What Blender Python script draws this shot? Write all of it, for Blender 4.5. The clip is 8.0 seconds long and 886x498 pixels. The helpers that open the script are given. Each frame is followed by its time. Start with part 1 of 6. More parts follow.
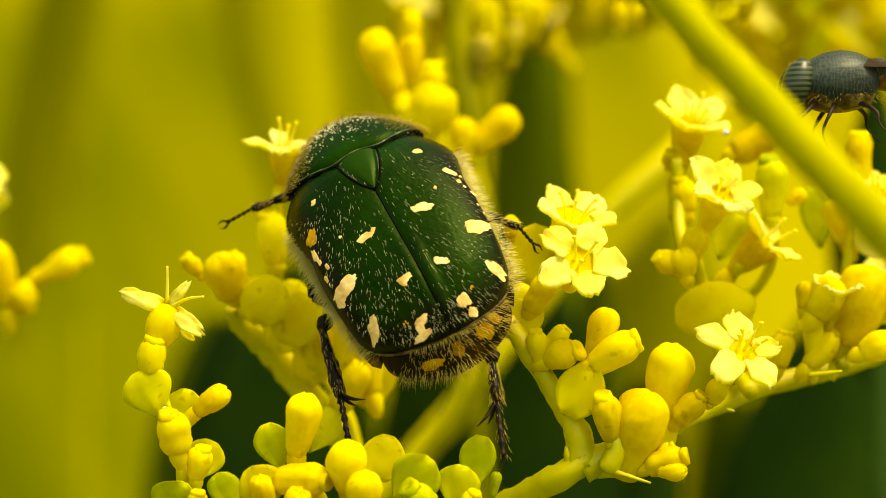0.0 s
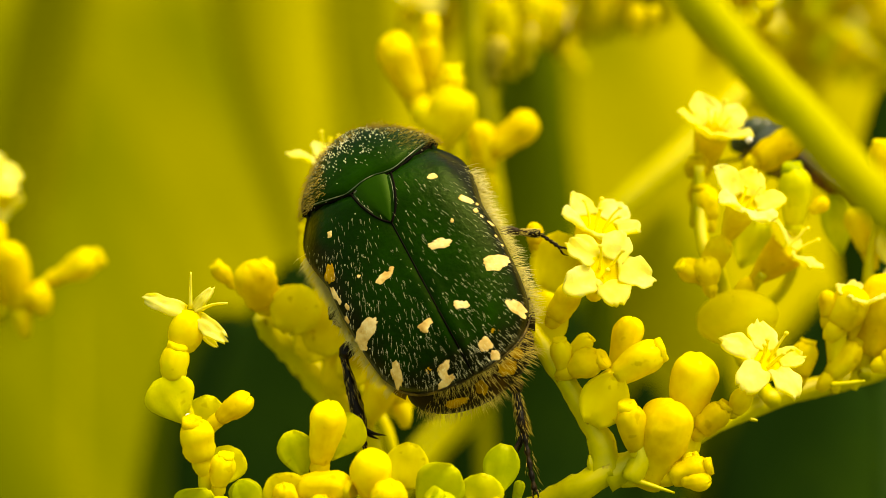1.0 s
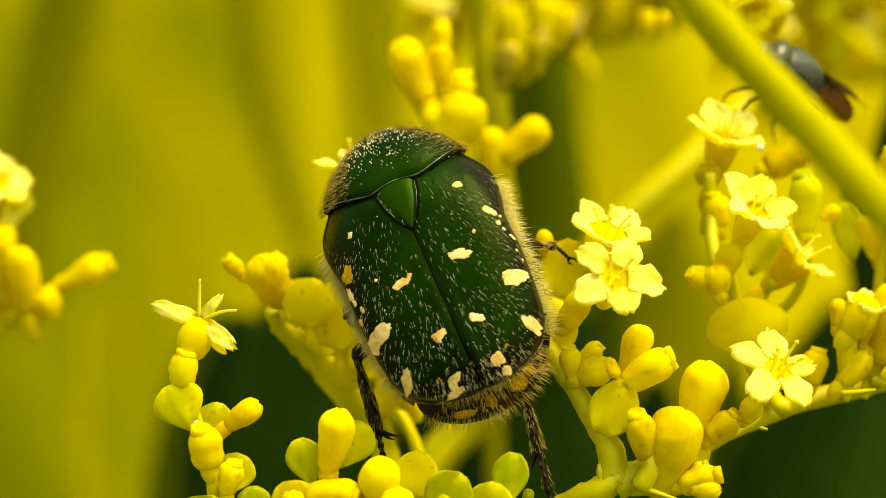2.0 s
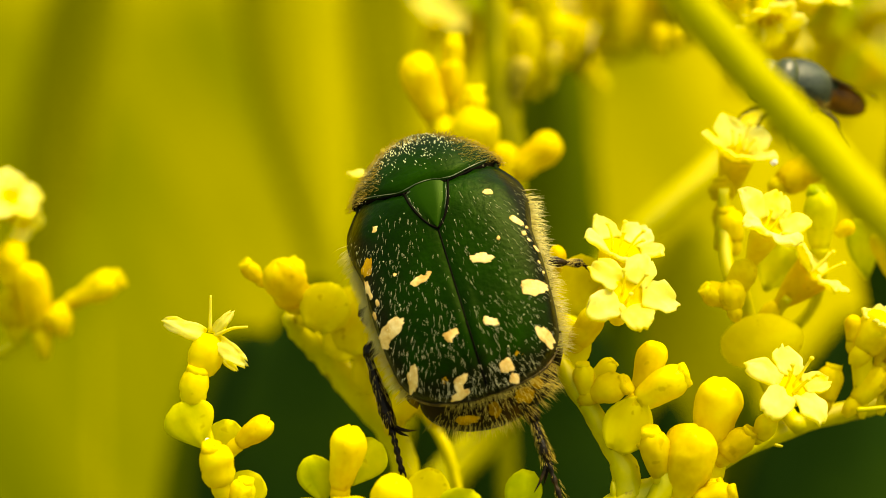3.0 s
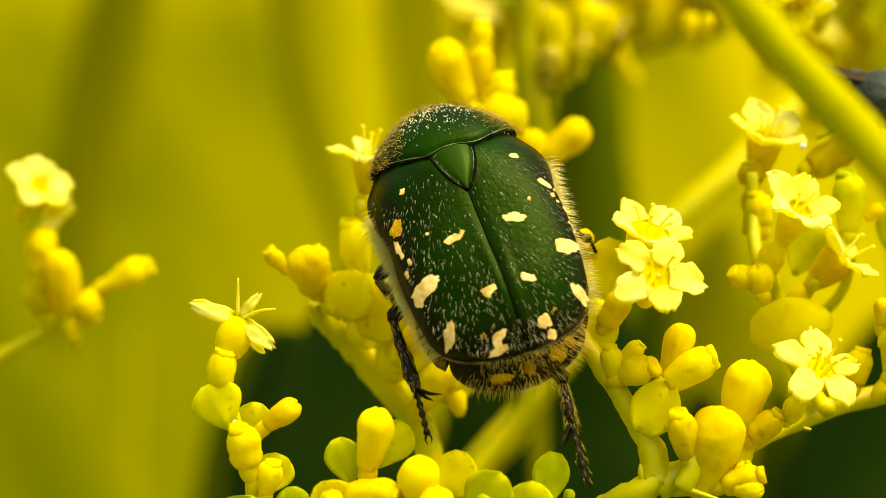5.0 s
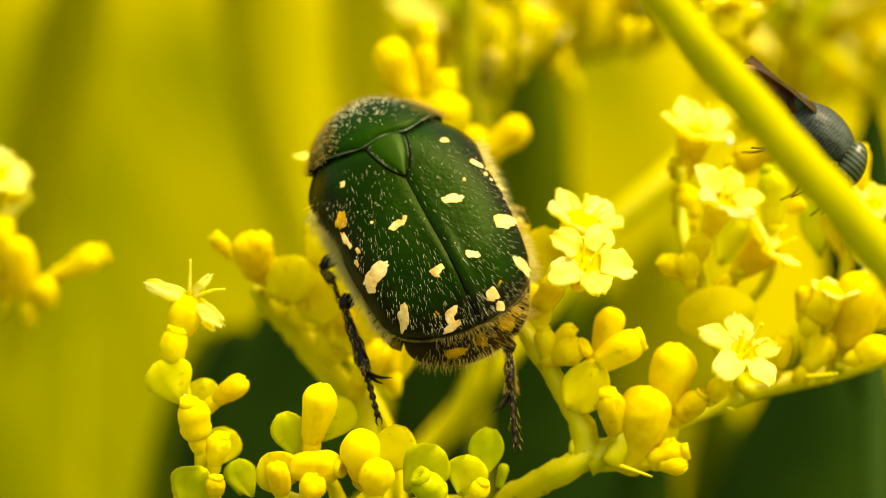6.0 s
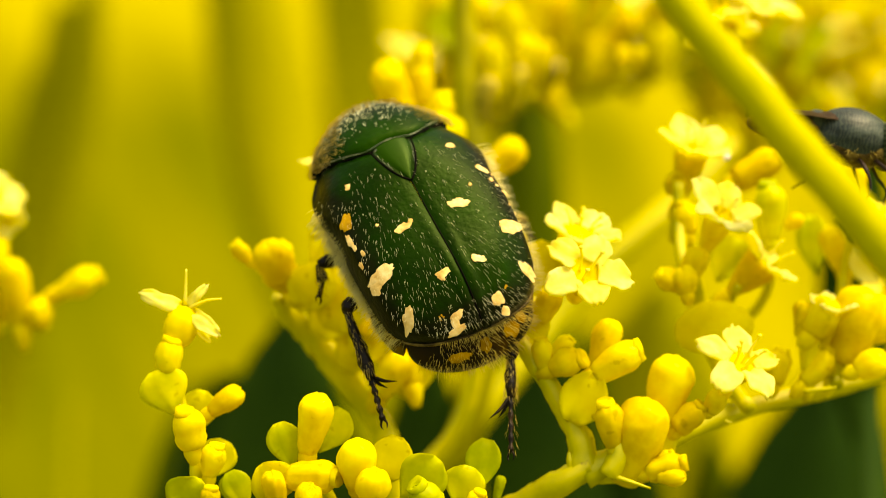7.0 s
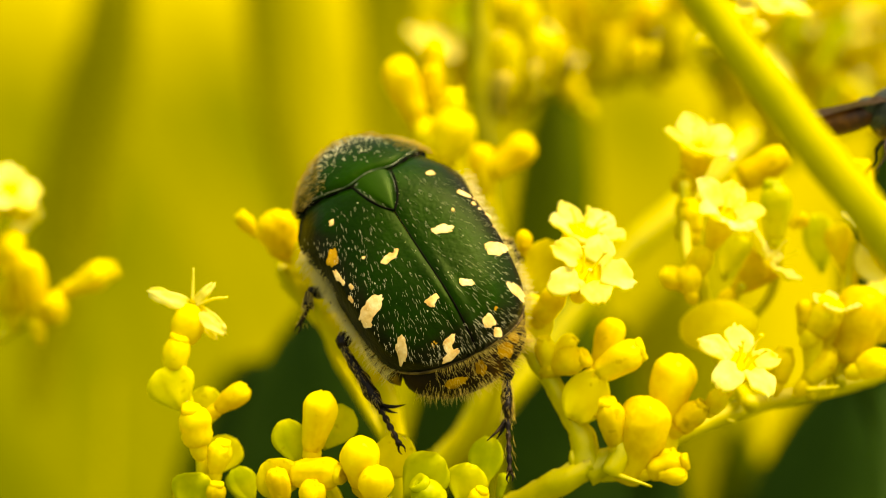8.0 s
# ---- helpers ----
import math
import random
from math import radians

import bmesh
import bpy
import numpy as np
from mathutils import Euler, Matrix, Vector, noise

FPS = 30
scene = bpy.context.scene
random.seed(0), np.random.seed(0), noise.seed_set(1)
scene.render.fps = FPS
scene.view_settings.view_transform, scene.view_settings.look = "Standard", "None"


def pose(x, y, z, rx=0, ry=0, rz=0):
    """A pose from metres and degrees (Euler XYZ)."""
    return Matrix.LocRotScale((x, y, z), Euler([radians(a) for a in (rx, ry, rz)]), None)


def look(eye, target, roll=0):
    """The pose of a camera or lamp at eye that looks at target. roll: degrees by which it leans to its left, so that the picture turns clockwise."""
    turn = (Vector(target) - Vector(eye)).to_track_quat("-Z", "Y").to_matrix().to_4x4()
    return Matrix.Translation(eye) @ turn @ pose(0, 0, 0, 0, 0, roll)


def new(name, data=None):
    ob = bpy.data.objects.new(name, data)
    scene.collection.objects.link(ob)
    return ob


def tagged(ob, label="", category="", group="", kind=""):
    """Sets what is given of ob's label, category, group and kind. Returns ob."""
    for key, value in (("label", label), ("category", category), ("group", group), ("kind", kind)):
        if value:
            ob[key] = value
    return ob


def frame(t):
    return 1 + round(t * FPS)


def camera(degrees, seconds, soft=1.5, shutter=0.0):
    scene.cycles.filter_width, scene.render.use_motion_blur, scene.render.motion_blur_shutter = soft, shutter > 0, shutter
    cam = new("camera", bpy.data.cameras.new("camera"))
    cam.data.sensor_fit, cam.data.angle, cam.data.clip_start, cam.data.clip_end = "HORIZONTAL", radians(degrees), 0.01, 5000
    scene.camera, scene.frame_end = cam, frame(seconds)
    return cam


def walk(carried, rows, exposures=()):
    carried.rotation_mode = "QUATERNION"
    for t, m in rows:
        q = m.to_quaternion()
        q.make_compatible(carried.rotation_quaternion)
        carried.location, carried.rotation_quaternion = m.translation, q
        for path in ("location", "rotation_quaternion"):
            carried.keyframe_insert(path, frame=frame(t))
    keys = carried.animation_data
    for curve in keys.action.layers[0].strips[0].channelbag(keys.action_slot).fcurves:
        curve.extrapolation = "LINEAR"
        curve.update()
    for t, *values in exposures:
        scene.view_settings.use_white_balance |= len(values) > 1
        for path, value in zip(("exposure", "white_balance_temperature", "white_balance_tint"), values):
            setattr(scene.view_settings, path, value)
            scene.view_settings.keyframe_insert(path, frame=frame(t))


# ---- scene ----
cam = camera(22, 8.0, soft=0.8)
cam.data.dof.use_dof = True
cam.data.dof.focus_distance, cam.data.dof.aperture_fstop = 0.1018, 37
walk(cam, [(0.0, pose(0.00114, -0.10947, 0.00106, 90.064, 0.629, 0.596)),
           (0.5, pose(-0.00024, -0.10905, 0.00235, 89.428, 0.449, 0.209)),
           (1.0, pose(-0.00078, -0.10913, 0.00208, 89.689, 0.242, 0.137)),
           (1.5, pose(-0.00069, -0.10902, 0.00241, 89.653, 0.138, 0.323)),
           (3.0, pose(-0.00072, -0.10825, 0.00247, 90.059, 0.141, 0.722)),
           (3.5, pose(-0.00037, -0.10783, 0.00194, 90.418, 0.253, 1.158)),
           (4.0, pose(-0.00077, -0.10795, 0.00245, 89.972, 0.288, 1.279)),
           (5.3, pose(0.00030, -0.10848, -0.00007, 90.655, 0.144, 1.746)),
           (5.5, pose(0.00126, -0.11102, -0.00090, 91.011, 0.104, 1.761)),
           (6.0, pose(0.00013, -0.11337, -0.00039, 90.810, -0.434, 0.355)),
           (6.5, pose(-0.00022, -0.11311, -0.00162, 91.664, -0.629, 0.102)),
           (7.0, pose(-0.00016, -0.11288, -0.00353, 92.777, -0.503, 0.108)),
           (7.5, pose(-0.00025, -0.11243, -0.00514, 93.652, -0.105, 0.014)),
           (8.0, pose(0.00171, -0.11395, -0.00251, 92.189, -0.723, 1.215))], [(0, 0.86, 11500, 0), (1.5, 0.87, 11500, 0), (3.2, 0.98, 11500, 1), (4.0, 0.91, 11500, 0), (5.5, 1.03, 11500, 1), (6.0, 1.15, 11500, 4), (7.0, 1.05, 11500, 8), (8.0, 1.16, 11500, 10)])

# ---------------------------------------------------------------- light
world = bpy.data.worlds.new("sky")
scene.world = world
world.use_nodes = True
wn = world.node_tree.nodes
sky = wn.new("ShaderNodeTexSky")
sky.sky_type, sky.sun_disc = "NISHITA", False
sky.sun_elevation, sky.sun_rotation = radians(64), radians(124)
sky.dust_density, sky.air_density = 3.0, 1.0
wn["Background"].inputs["Strength"].default_value = 0.17
world.node_tree.links.new(sky.outputs["Color"], wn["Background"].inputs["Color"])

sun_data = bpy.data.lights.new("sun", "SUN")
sun_data.energy, sun_data.angle, sun_data.color = 2.4, radians(32), (1.0, 0.94, 0.82)
sun = new("sun", sun_data)
sun.matrix_world = look((0.45, -0.30, 1.1), (0, 0, 0))


# ---------------------------------------------------------------- materials
def ramp(nodes, stops):
    r = nodes.new("ShaderNodeValToRGB")
    e = r.color_ramp.elements
    for i, (p, c) in enumerate(stops):
        s = e[i] if i < 2 else e.new(p)
        s.position, s.color = p, (*c, 1)
    return r


def material(name, colours, scale, rough=0.5, bump=0.0, bump_scale=None, translucent=0.0, glow=None, metal=0.0, coat=0.0,
             specular=0.5, island=0.0, stretch=(1, 1, 1), specks=0.0):
    """Noise between colours at one scale, fine grain at four times that, relief and random tint from piece to piece."""
    m = bpy.data.materials.new(name)
    m.use_nodes = True
    n, l = m.node_tree.nodes, m.node_tree.links
    b = n["Principled BSDF"]
    co = n.new("ShaderNodeTexCoord")
    mp = n.new("ShaderNodeMapping")
    mp.inputs["Scale"].default_value = stretch
    l.new(co.outputs["Object"], mp.inputs["Vector"])
    t1, t2 = n.new("ShaderNodeTexNoise"), n.new("ShaderNodeTexNoise")
    for t, s in ((t1, scale), (t2, bump_scale or scale * 4)):
        l.new(mp.outputs["Vector"], t.inputs["Vector"])
        t.inputs["Scale"].default_value = s
        t.inputs["Detail"].default_value = 3
    mix = n.new("ShaderNodeMath")
    mix.operation = "MULTIPLY_ADD"
    l.new(t2.outputs["Fac"], mix.inputs[0])
    mix.inputs[1].default_value = 0.35
    add = n.new("ShaderNodeMath")
    add.operation = "MULTIPLY_ADD"
    l.new(t1.outputs["Fac"], add.inputs[0])
    add.inputs[1].default_value, add.inputs[2].default_value = 1.3, -0.32
    l.new(add.outputs[0], mix.inputs[2])
    k = len(colours)
    r = ramp(n, [((i + 0.5) / k if k > 1 else 0, c) for i, c in enumerate(colours)])
    if island:
        oi = n.new("ShaderNodeObjectInfo")
        sh = n.new("ShaderNodeMath")
        sh.operation = "MULTIPLY_ADD"
        l.new(oi.outputs["Random"], sh.inputs[0])
        sh.inputs[1].default_value = island
        l.new(mix.outputs[0], sh.inputs[2])
        cen = n.new("ShaderNodeMath")
        cen.operation = "SUBTRACT"
        l.new(sh.outputs[0], cen.inputs[0])
        cen.inputs[1].default_value = island / 2
        l.new(cen.outputs[0], r.inputs["Fac"])
    else:
        l.new(mix.outputs[0], r.inputs["Fac"])
    colour = r.outputs["Color"]
    if specks:
        dots, cut, spot = n.new("ShaderNodeTexNoise"), ramp(n, [(0.66, (0, 0, 0)), (0.72, (specks,) * 3)]), n.new("ShaderNodeMix")
        dots.inputs["Scale"].default_value = 1500
        l.new(co.outputs["Object"], dots.inputs["Vector"])
        l.new(dots.outputs["Fac"], cut.inputs["Fac"])
        spot.data_type = "RGBA"
        l.new(cut.outputs["Color"], spot.inputs["Factor"])
        l.new(colour, spot.inputs["A"])
        spot.inputs["B"].default_value = (0.20, 0.10, 0.006, 1)
        colour = spot.outputs["Result"]
    l.new(colour, b.inputs["Base Color"])
    b.inputs["Roughness"].default_value = rough
    b.inputs["Metallic"].default_value = metal
    b.inputs["Coat Weight"].default_value = coat
    b.inputs["Coat Roughness"].default_value = 0.25
    b.inputs["Specular IOR Level"].default_value = specular
    if bump:
        bp = n.new("ShaderNodeBump")
        bp.inputs["Strength"].default_value = 0.6
        bp.inputs["Distance"].default_value = bump * 0.001
        l.new(t2.outputs["Fac"], bp.inputs["Height"])
        l.new(bp.outputs["Normal"], b.inputs["Normal"])
    if translucent:
        tr = n.new("ShaderNodeBsdfTranslucent")
        l.new(colour, tr.inputs["Color"])
        ms = n.new("ShaderNodeMixShader")
        ms.inputs[0].default_value = translucent
        l.new(b.outputs[0], ms.inputs[1])
        l.new(tr.outputs[0], ms.inputs[2])
        l.new(ms.outputs[0], n["Material Output"].inputs["Surface"])
    return m


PETAL = material("petal", [(0.95, 0.86, 0.08), (0.96, 0.91, 0.19), (0.97, 0.94, 0.34)], 500, 0.6, 0.05, 2600, 0.45, island=0.3, specular=0.25)
BUD = material("bud", [(0.66, 0.50, 0.003), (0.84, 0.69, 0.006), (0.93, 0.83, 0.03)], 520, 0.55, 0.05, 2400, 0.36, island=0.4, specular=0.2, specks=0.22)
BRACT = material("bract", [(0.38, 0.46, 0.012), (0.58, 0.61, 0.018), (0.78, 0.74, 0.028)], 380, 0.6, 0.04, 2200, 0.4, island=0.5, specular=0.2, specks=0.25)
DISC = material("fruit_wing", [(0.72, 0.65, 0.008), (0.85, 0.77, 0.02), (0.92, 0.86, 0.04)], 420, 0.6, 0.04, 2000, 0.55, island=0.4, specular=0.2, specks=0.3)
STEM = material("stem", [(0.46, 0.45, 0.006), (0.62, 0.56, 0.008), (0.72, 0.62, 0.012)], 420, 0.55, 0.04, 2200, 0.1, island=0.2, specks=0.6)
GREENSTEM = material("green_stem", [(0.40, 0.42, 0.008), (0.50, 0.49, 0.010), (0.60, 0.55, 0.014)], 160, 0.6, 0.03, 1500, 0.3, specular=0.12)
OLIVE = material("withered", [(0.22, 0.17, 0.004), (0.38, 0.30, 0.006), (0.54, 0.45, 0.01)], 260, 0.7, 0.04, 1500, 0.1, island=0.4)
OLIVESTEM = material("olive_stem", [(0.22, 0.22, 0.004), (0.31, 0.29, 0.005), (0.40, 0.36, 0.006)], 260, 0.6, 0.04, 1800, 0.1, specular=0.2)
STAMEN = material("stamen", [(0.93, 0.84, 0.08), (0.95, 0.90, 0.20)], 600, 0.6, translucent=0.45, specular=0.2)
WHITE = material("pollen_grain", [(0.75, 0.70, 0.55), (0.85, 0.80, 0.70)], 900, 0.6)

for soft_tissue, weight in ((PETAL, 0.3), (BUD, 0.35), (BRACT, 0.3), (DISC, 0.3)):
    tissue = soft_tissue.node_tree.nodes["Principled BSDF"]
    tissue.inputs["Subsurface Weight"].default_value = weight
    tissue.inputs["Subsurface Radius"].default_value = (1.0, 0.85, 0.15)
    tissue.inputs["Subsurface Scale"].default_value = 0.0009

SHELL = material("beetle_shell", [(0.0006, 0.0062, 0.0003), (0.0014, 0.0135, 0.0004), (0.0034, 0.028, 0.0006)], 300, 0.36, 0.05, 4200, specular=0.08)


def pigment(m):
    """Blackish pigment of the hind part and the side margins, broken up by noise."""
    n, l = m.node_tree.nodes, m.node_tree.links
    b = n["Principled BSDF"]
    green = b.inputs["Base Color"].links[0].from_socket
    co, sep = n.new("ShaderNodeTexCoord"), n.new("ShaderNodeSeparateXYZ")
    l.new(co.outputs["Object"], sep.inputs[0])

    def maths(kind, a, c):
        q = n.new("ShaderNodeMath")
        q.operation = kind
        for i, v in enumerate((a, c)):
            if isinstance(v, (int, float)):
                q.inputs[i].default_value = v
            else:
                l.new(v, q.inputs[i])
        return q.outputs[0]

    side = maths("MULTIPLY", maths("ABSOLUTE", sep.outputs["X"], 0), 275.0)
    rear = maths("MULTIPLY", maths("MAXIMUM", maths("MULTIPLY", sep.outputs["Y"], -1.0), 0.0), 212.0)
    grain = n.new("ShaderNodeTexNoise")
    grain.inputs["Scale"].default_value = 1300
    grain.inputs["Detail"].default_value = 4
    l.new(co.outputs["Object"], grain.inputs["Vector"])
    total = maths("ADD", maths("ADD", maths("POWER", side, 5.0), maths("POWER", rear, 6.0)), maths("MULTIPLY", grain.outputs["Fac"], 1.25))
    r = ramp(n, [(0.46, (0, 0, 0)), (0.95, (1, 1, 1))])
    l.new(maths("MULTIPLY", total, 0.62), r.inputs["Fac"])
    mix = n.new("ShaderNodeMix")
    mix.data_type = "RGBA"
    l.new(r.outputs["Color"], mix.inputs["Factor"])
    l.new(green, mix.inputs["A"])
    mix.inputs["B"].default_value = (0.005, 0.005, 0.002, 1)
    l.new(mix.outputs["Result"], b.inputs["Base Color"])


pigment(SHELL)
SHELL.node_tree.nodes["Principled BSDF"].inputs["Specular Tint"].default_value = (0.50, 1.0, 0.12, 1)
PLATE = material("scutellum_shell", [(0.0035, 0.021, 0.0006), (0.006, 0.032, 0.0008)], 300, 0.36, 0.008, 3600, specular=0.12)
PLATE.node_tree.nodes["Principled BSDF"].inputs["Specular Tint"].default_value = (0.50, 1.0, 0.12, 1)
RIM = material("shell_margin", [(0.0015, 0.0015, 0.001), (0.004, 0.003, 0.0015)], 600, 0.6, 0.01, 3000, specular=0.02)
# Pale mottling in this colour stands in for a broken highlight.
GLINTRIM = material("painted_glint", [(0.008, 0.02, 0.004), (0.05, 0.08, 0.03), (0.25, 0.27, 0.16)], 1300, 0.25, 0.06, 3000, specular=0.6)
BROWNRIM = material("tan_edge", [(0.01, 0.007, 0.002), (0.06, 0.04, 0.008), (0.26, 0.18, 0.04)], 1400, 0.6, 0.03, 3000, specular=0.2)
BELLY = material("beetle_belly", [(0.008, 0.006, 0.003), (0.012, 0.009, 0.003), (0.05, 0.03, 0.005), (0.34, 0.20, 0.02)], 750, 0.55, 0.02, 2600, specular=0.2)
TAIL = material("tail_plate", [(0.004, 0.003, 0.001), (0.008, 0.005, 0.002), (0.018, 0.009, 0.002), (0.10, 0.045, 0.004)], 620, 0.5, 0.06, 2600, specular=0.10)
LEG = material("beetle_leg", [(0.002, 0.0014, 0.0008), (0.006, 0.0038, 0.0015), (0.04, 0.022, 0.005)], 1500, 0.42, 0.15, 3500, specular=0.12)
HAIR = material("beetle_hair", [(0.86, 0.76, 0.20), (0.95, 0.90, 0.48)], 500, 0.5, translucent=0.3)
TAILHAIR = material("tail_bristle", [(0.58, 0.42, 0.05), (0.88, 0.72, 0.18)], 500, 0.5, translucent=0.25)
GOLDHAIR = material("golden_hair", [(0.26, 0.15, 0.010), (0.74, 0.55, 0.10)], 500, 0.5, translucent=0.25)
SETA = material("pale_seta", [(0.46, 0.48, 0.24), (0.74, 0.74, 0.48)], 500, 0.4)
SPOT = material("cream_scale", [(0.44, 0.24, 0.05), (0.70, 0.48, 0.16), (0.86, 0.70, 0.34)], 1700, 0.75, 0.03, 5200, specular=0.2)
OCHRE = material("ochre_scale", [(0.20, 0.10, 0.004), (0.52, 0.29, 0.012)], 1500, 0.7, 0.02, 5200, specular=0.15)

FLYSHELL = material("fly_shell", [(0.010, 0.016, 0.014), (0.026, 0.040, 0.034), (0.06, 0.08, 0.062)], 1100, 0.42, 0.12, 2300, metal=0.05, specular=0.2, stretch=(0.35, 1, 1))
FLYRUST = material("fly_abdomen", [(0.012, 0.006, 0.003), (0.10, 0.036, 0.007), (0.30, 0.12, 0.015)], 600, 0.5, 0.03, 2500, specular=0.3)
FLYOCHRE = material("fly_flank", [(0.02, 0.012, 0.004), (0.10, 0.06, 0.012), (0.42, 0.30, 0.09)], 1500, 0.6, 0.4, 2600, specular=0.2)
FLYDARK = material("fly_leg", [(0.006, 0.004, 0.004), (0.03, 0.014, 0.008)], 900, 0.5, specular=0.2)
WING = material("fly_wing", [(0.05, 0.03, 0.012), (0.15, 0.09, 0.04)], 900, 0.35, translucent=0.4)
EYE = material("fly_eye", [(0.02, 0.03, 0.015), (0.05, 0.07, 0.04)], 900, 0.3, specular=0.4)


def stripes(m, period, dark, light):
    """Level bands across the height of a faceted eye."""
    n, l = m.node_tree.nodes, m.node_tree.links
    b = n["Principled BSDF"]
    co, wave = n.new("ShaderNodeTexCoord"), n.new("ShaderNodeTexWave")
    wave.bands_direction = "Z"
    wave.inputs["Scale"].default_value = 0.314 / period
    wave.inputs["Distortion"].default_value = 1.2
    wave.inputs["Detail Scale"].default_value = 0.3
    l.new(co.outputs["Object"], wave.inputs["Vector"])
    r = ramp(n, [(0.35, dark), (0.6, light)])
    l.new(wave.outputs["Fac"], r.inputs["Fac"])
    l.new(r.outputs["Color"], b.inputs["Base Color"])


stripes(EYE, 0.00024, (0.012, 0.020, 0.008), (0.060, 0.085, 0.040))


def wavy(m, period, pale):
    """Fine wavering pale lines across a dark shell."""
    n, l = m.node_tree.nodes, m.node_tree.links
    b = n["Principled BSDF"]
    dark = b.inputs["Base Color"].links[0].from_socket
    co, wave = n.new("ShaderNodeTexCoord"), n.new("ShaderNodeTexWave")
    wave.inputs["Scale"].default_value = 0.314 / period
    wave.inputs["Distortion"].default_value = 9
    wave.inputs["Detail"].default_value = 3
    wave.inputs["Detail Scale"].default_value = 1.4
    l.new(co.outputs["Object"], wave.inputs["Vector"])
    r, mix = ramp(n, [(0.5, (0, 0, 0)), (0.95, (0.20, 0.20, 0.20))]), n.new("ShaderNodeMix")
    l.new(wave.outputs["Fac"], r.inputs["Fac"])
    mix.data_type = "RGBA"
    l.new(r.outputs["Color"], mix.inputs["Factor"])
    l.new(dark, mix.inputs["A"])
    mix.inputs["B"].default_value = (*pale, 1)
    l.new(mix.outputs["Result"], b.inputs["Base Color"])


wavy(FLYSHELL, 0.00017, (0.15, 0.17, 0.11))

# Shade of the deep gaps is put into the leaf colour, deepest in the first.
SHADE_LEAF = material("leaf", [(0.006, 0.026, 0.001), (0.010, 0.036, 0.001), (0.020, 0.052, 0.0015)], 40, 0.7, 0.1, 300, 0.1, specular=0.08)
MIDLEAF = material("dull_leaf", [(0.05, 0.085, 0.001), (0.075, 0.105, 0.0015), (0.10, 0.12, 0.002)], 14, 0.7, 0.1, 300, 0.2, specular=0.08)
OLIVEDARK = material("olive_leaf", [(0.235, 0.245, 0.002), (0.28, 0.275, 0.002), (0.33, 0.31, 0.003)], 14, 0.7, 0.1, 300, 0.3, specular=0.1)
PALELEAF = material("pale_leaf", [(0.36, 0.345, 0.004), (0.43, 0.395, 0.005), (0.50, 0.45, 0.007)], 14, 0.7, 0.1, 300, 0.3, specular=0.1)
SOIL = material("soil", [(0.03, 0.05, 0.004), (0.06, 0.08, 0.006), (0.10, 0.10, 0.01)], 2.0, 0.9, 3.0, 30)
MEADOW = material("meadow_distance", [(0.10, 0.13, 0.001), (0.23, 0.238, 0.002), (0.42, 0.368, 0.003), (0.66, 0.55, 0.004)], 3.0, 0.9, 0.0, 7, specular=0.0, stretch=(2.2, 1, 0.5))
for node in MEADOW.node_tree.nodes:
    if node.bl_idname == "ShaderNodeMapping":
        node.vector_type = "TEXTURE"
        node.inputs["Rotation"].default_value = (0, radians(-28), 0)
        node.inputs["Scale"].default_value = (0.5, 1, 2.4)


def thicker_above(m, low, high, gain):
    """The blossom of the meadow gets denser up the slope, from one height to another, and towards +x."""
    n, l = m.node_tree.nodes, m.node_tree.links
    r = next(q for q in n if q.bl_idname == "ShaderNodeValToRGB")
    old = r.inputs["Fac"].links[0].from_socket
    co, sep, mp, add = n.new("ShaderNodeTexCoord"), n.new("ShaderNodeSeparateXYZ"), n.new("ShaderNodeMapRange"), n.new("ShaderNodeMath")
    l.new(co.outputs["Object"], sep.inputs[0])
    l.new(sep.outputs["Z"], mp.inputs["Value"])
    mp.inputs["From Min"].default_value, mp.inputs["From Max"].default_value = low, high
    mp.inputs["To Min"].default_value, mp.inputs["To Max"].default_value = 0.0, gain
    add.operation = "ADD"
    across, both = n.new("ShaderNodeMapRange"), n.new("ShaderNodeMath")
    l.new(sep.outputs["X"], across.inputs["Value"])
    across.inputs["From Min"].default_value, across.inputs["From Max"].default_value = -0.45, 0.35
    across.inputs["To Min"].default_value, across.inputs["To Max"].default_value = -0.15, 0.34
    both.operation = "ADD"
    l.new(mp.outputs["Result"], both.inputs[0])
    l.new(across.outputs["Result"], both.inputs[1])
    l.new(old, add.inputs[0])
    l.new(both.outputs[0], add.inputs[1])
    l.new(add.outputs[0], r.inputs["Fac"])


thicker_above(MEADOW, 0.26, 0.42, 0.55)


# ---------------------------------------------------------------- building helpers (millimetres)
def V(*a):
    return Vector(a)


def part(name, bm, mat, parent, label="", smooth=True):
    """Links a bmesh, drawn in millimetres in its thing's space, as one mesh under a thing or a part."""
    me = bpy.data.meshes.new(name)
    bmesh.ops.recalc_face_normals(bm, faces=bm.faces)
    bmesh.ops.transform(bm, matrix=Matrix.Diagonal((0.001, 0.001, 0.001, 1)), verts=bm.verts)
    bm.to_mesh(me)
    bm.free()
    if smooth:
        me.polygons.foreach_set("use_smooth", [True] * len(me.polygons))
    me.materials.append(mat)
    ob = new(name, me)
    ob.parent = parent
    if label:
        tagged(ob, label)
    return ob


def thing(name, base, label, category, group=""):
    ob = new(name)
    ob.empty_display_size = 0.002
    ob.location = Vector(base) * 0.001
    return tagged(ob, label, category, group)


def basis(way, spin=0.0):
    """A turn that lays local z along way."""
    q = Vector(way).normalized().to_track_quat("Z", "Y")
    return q.to_matrix().to_4x4() @ Matrix.Rotation(radians(spin), 4, "Z")


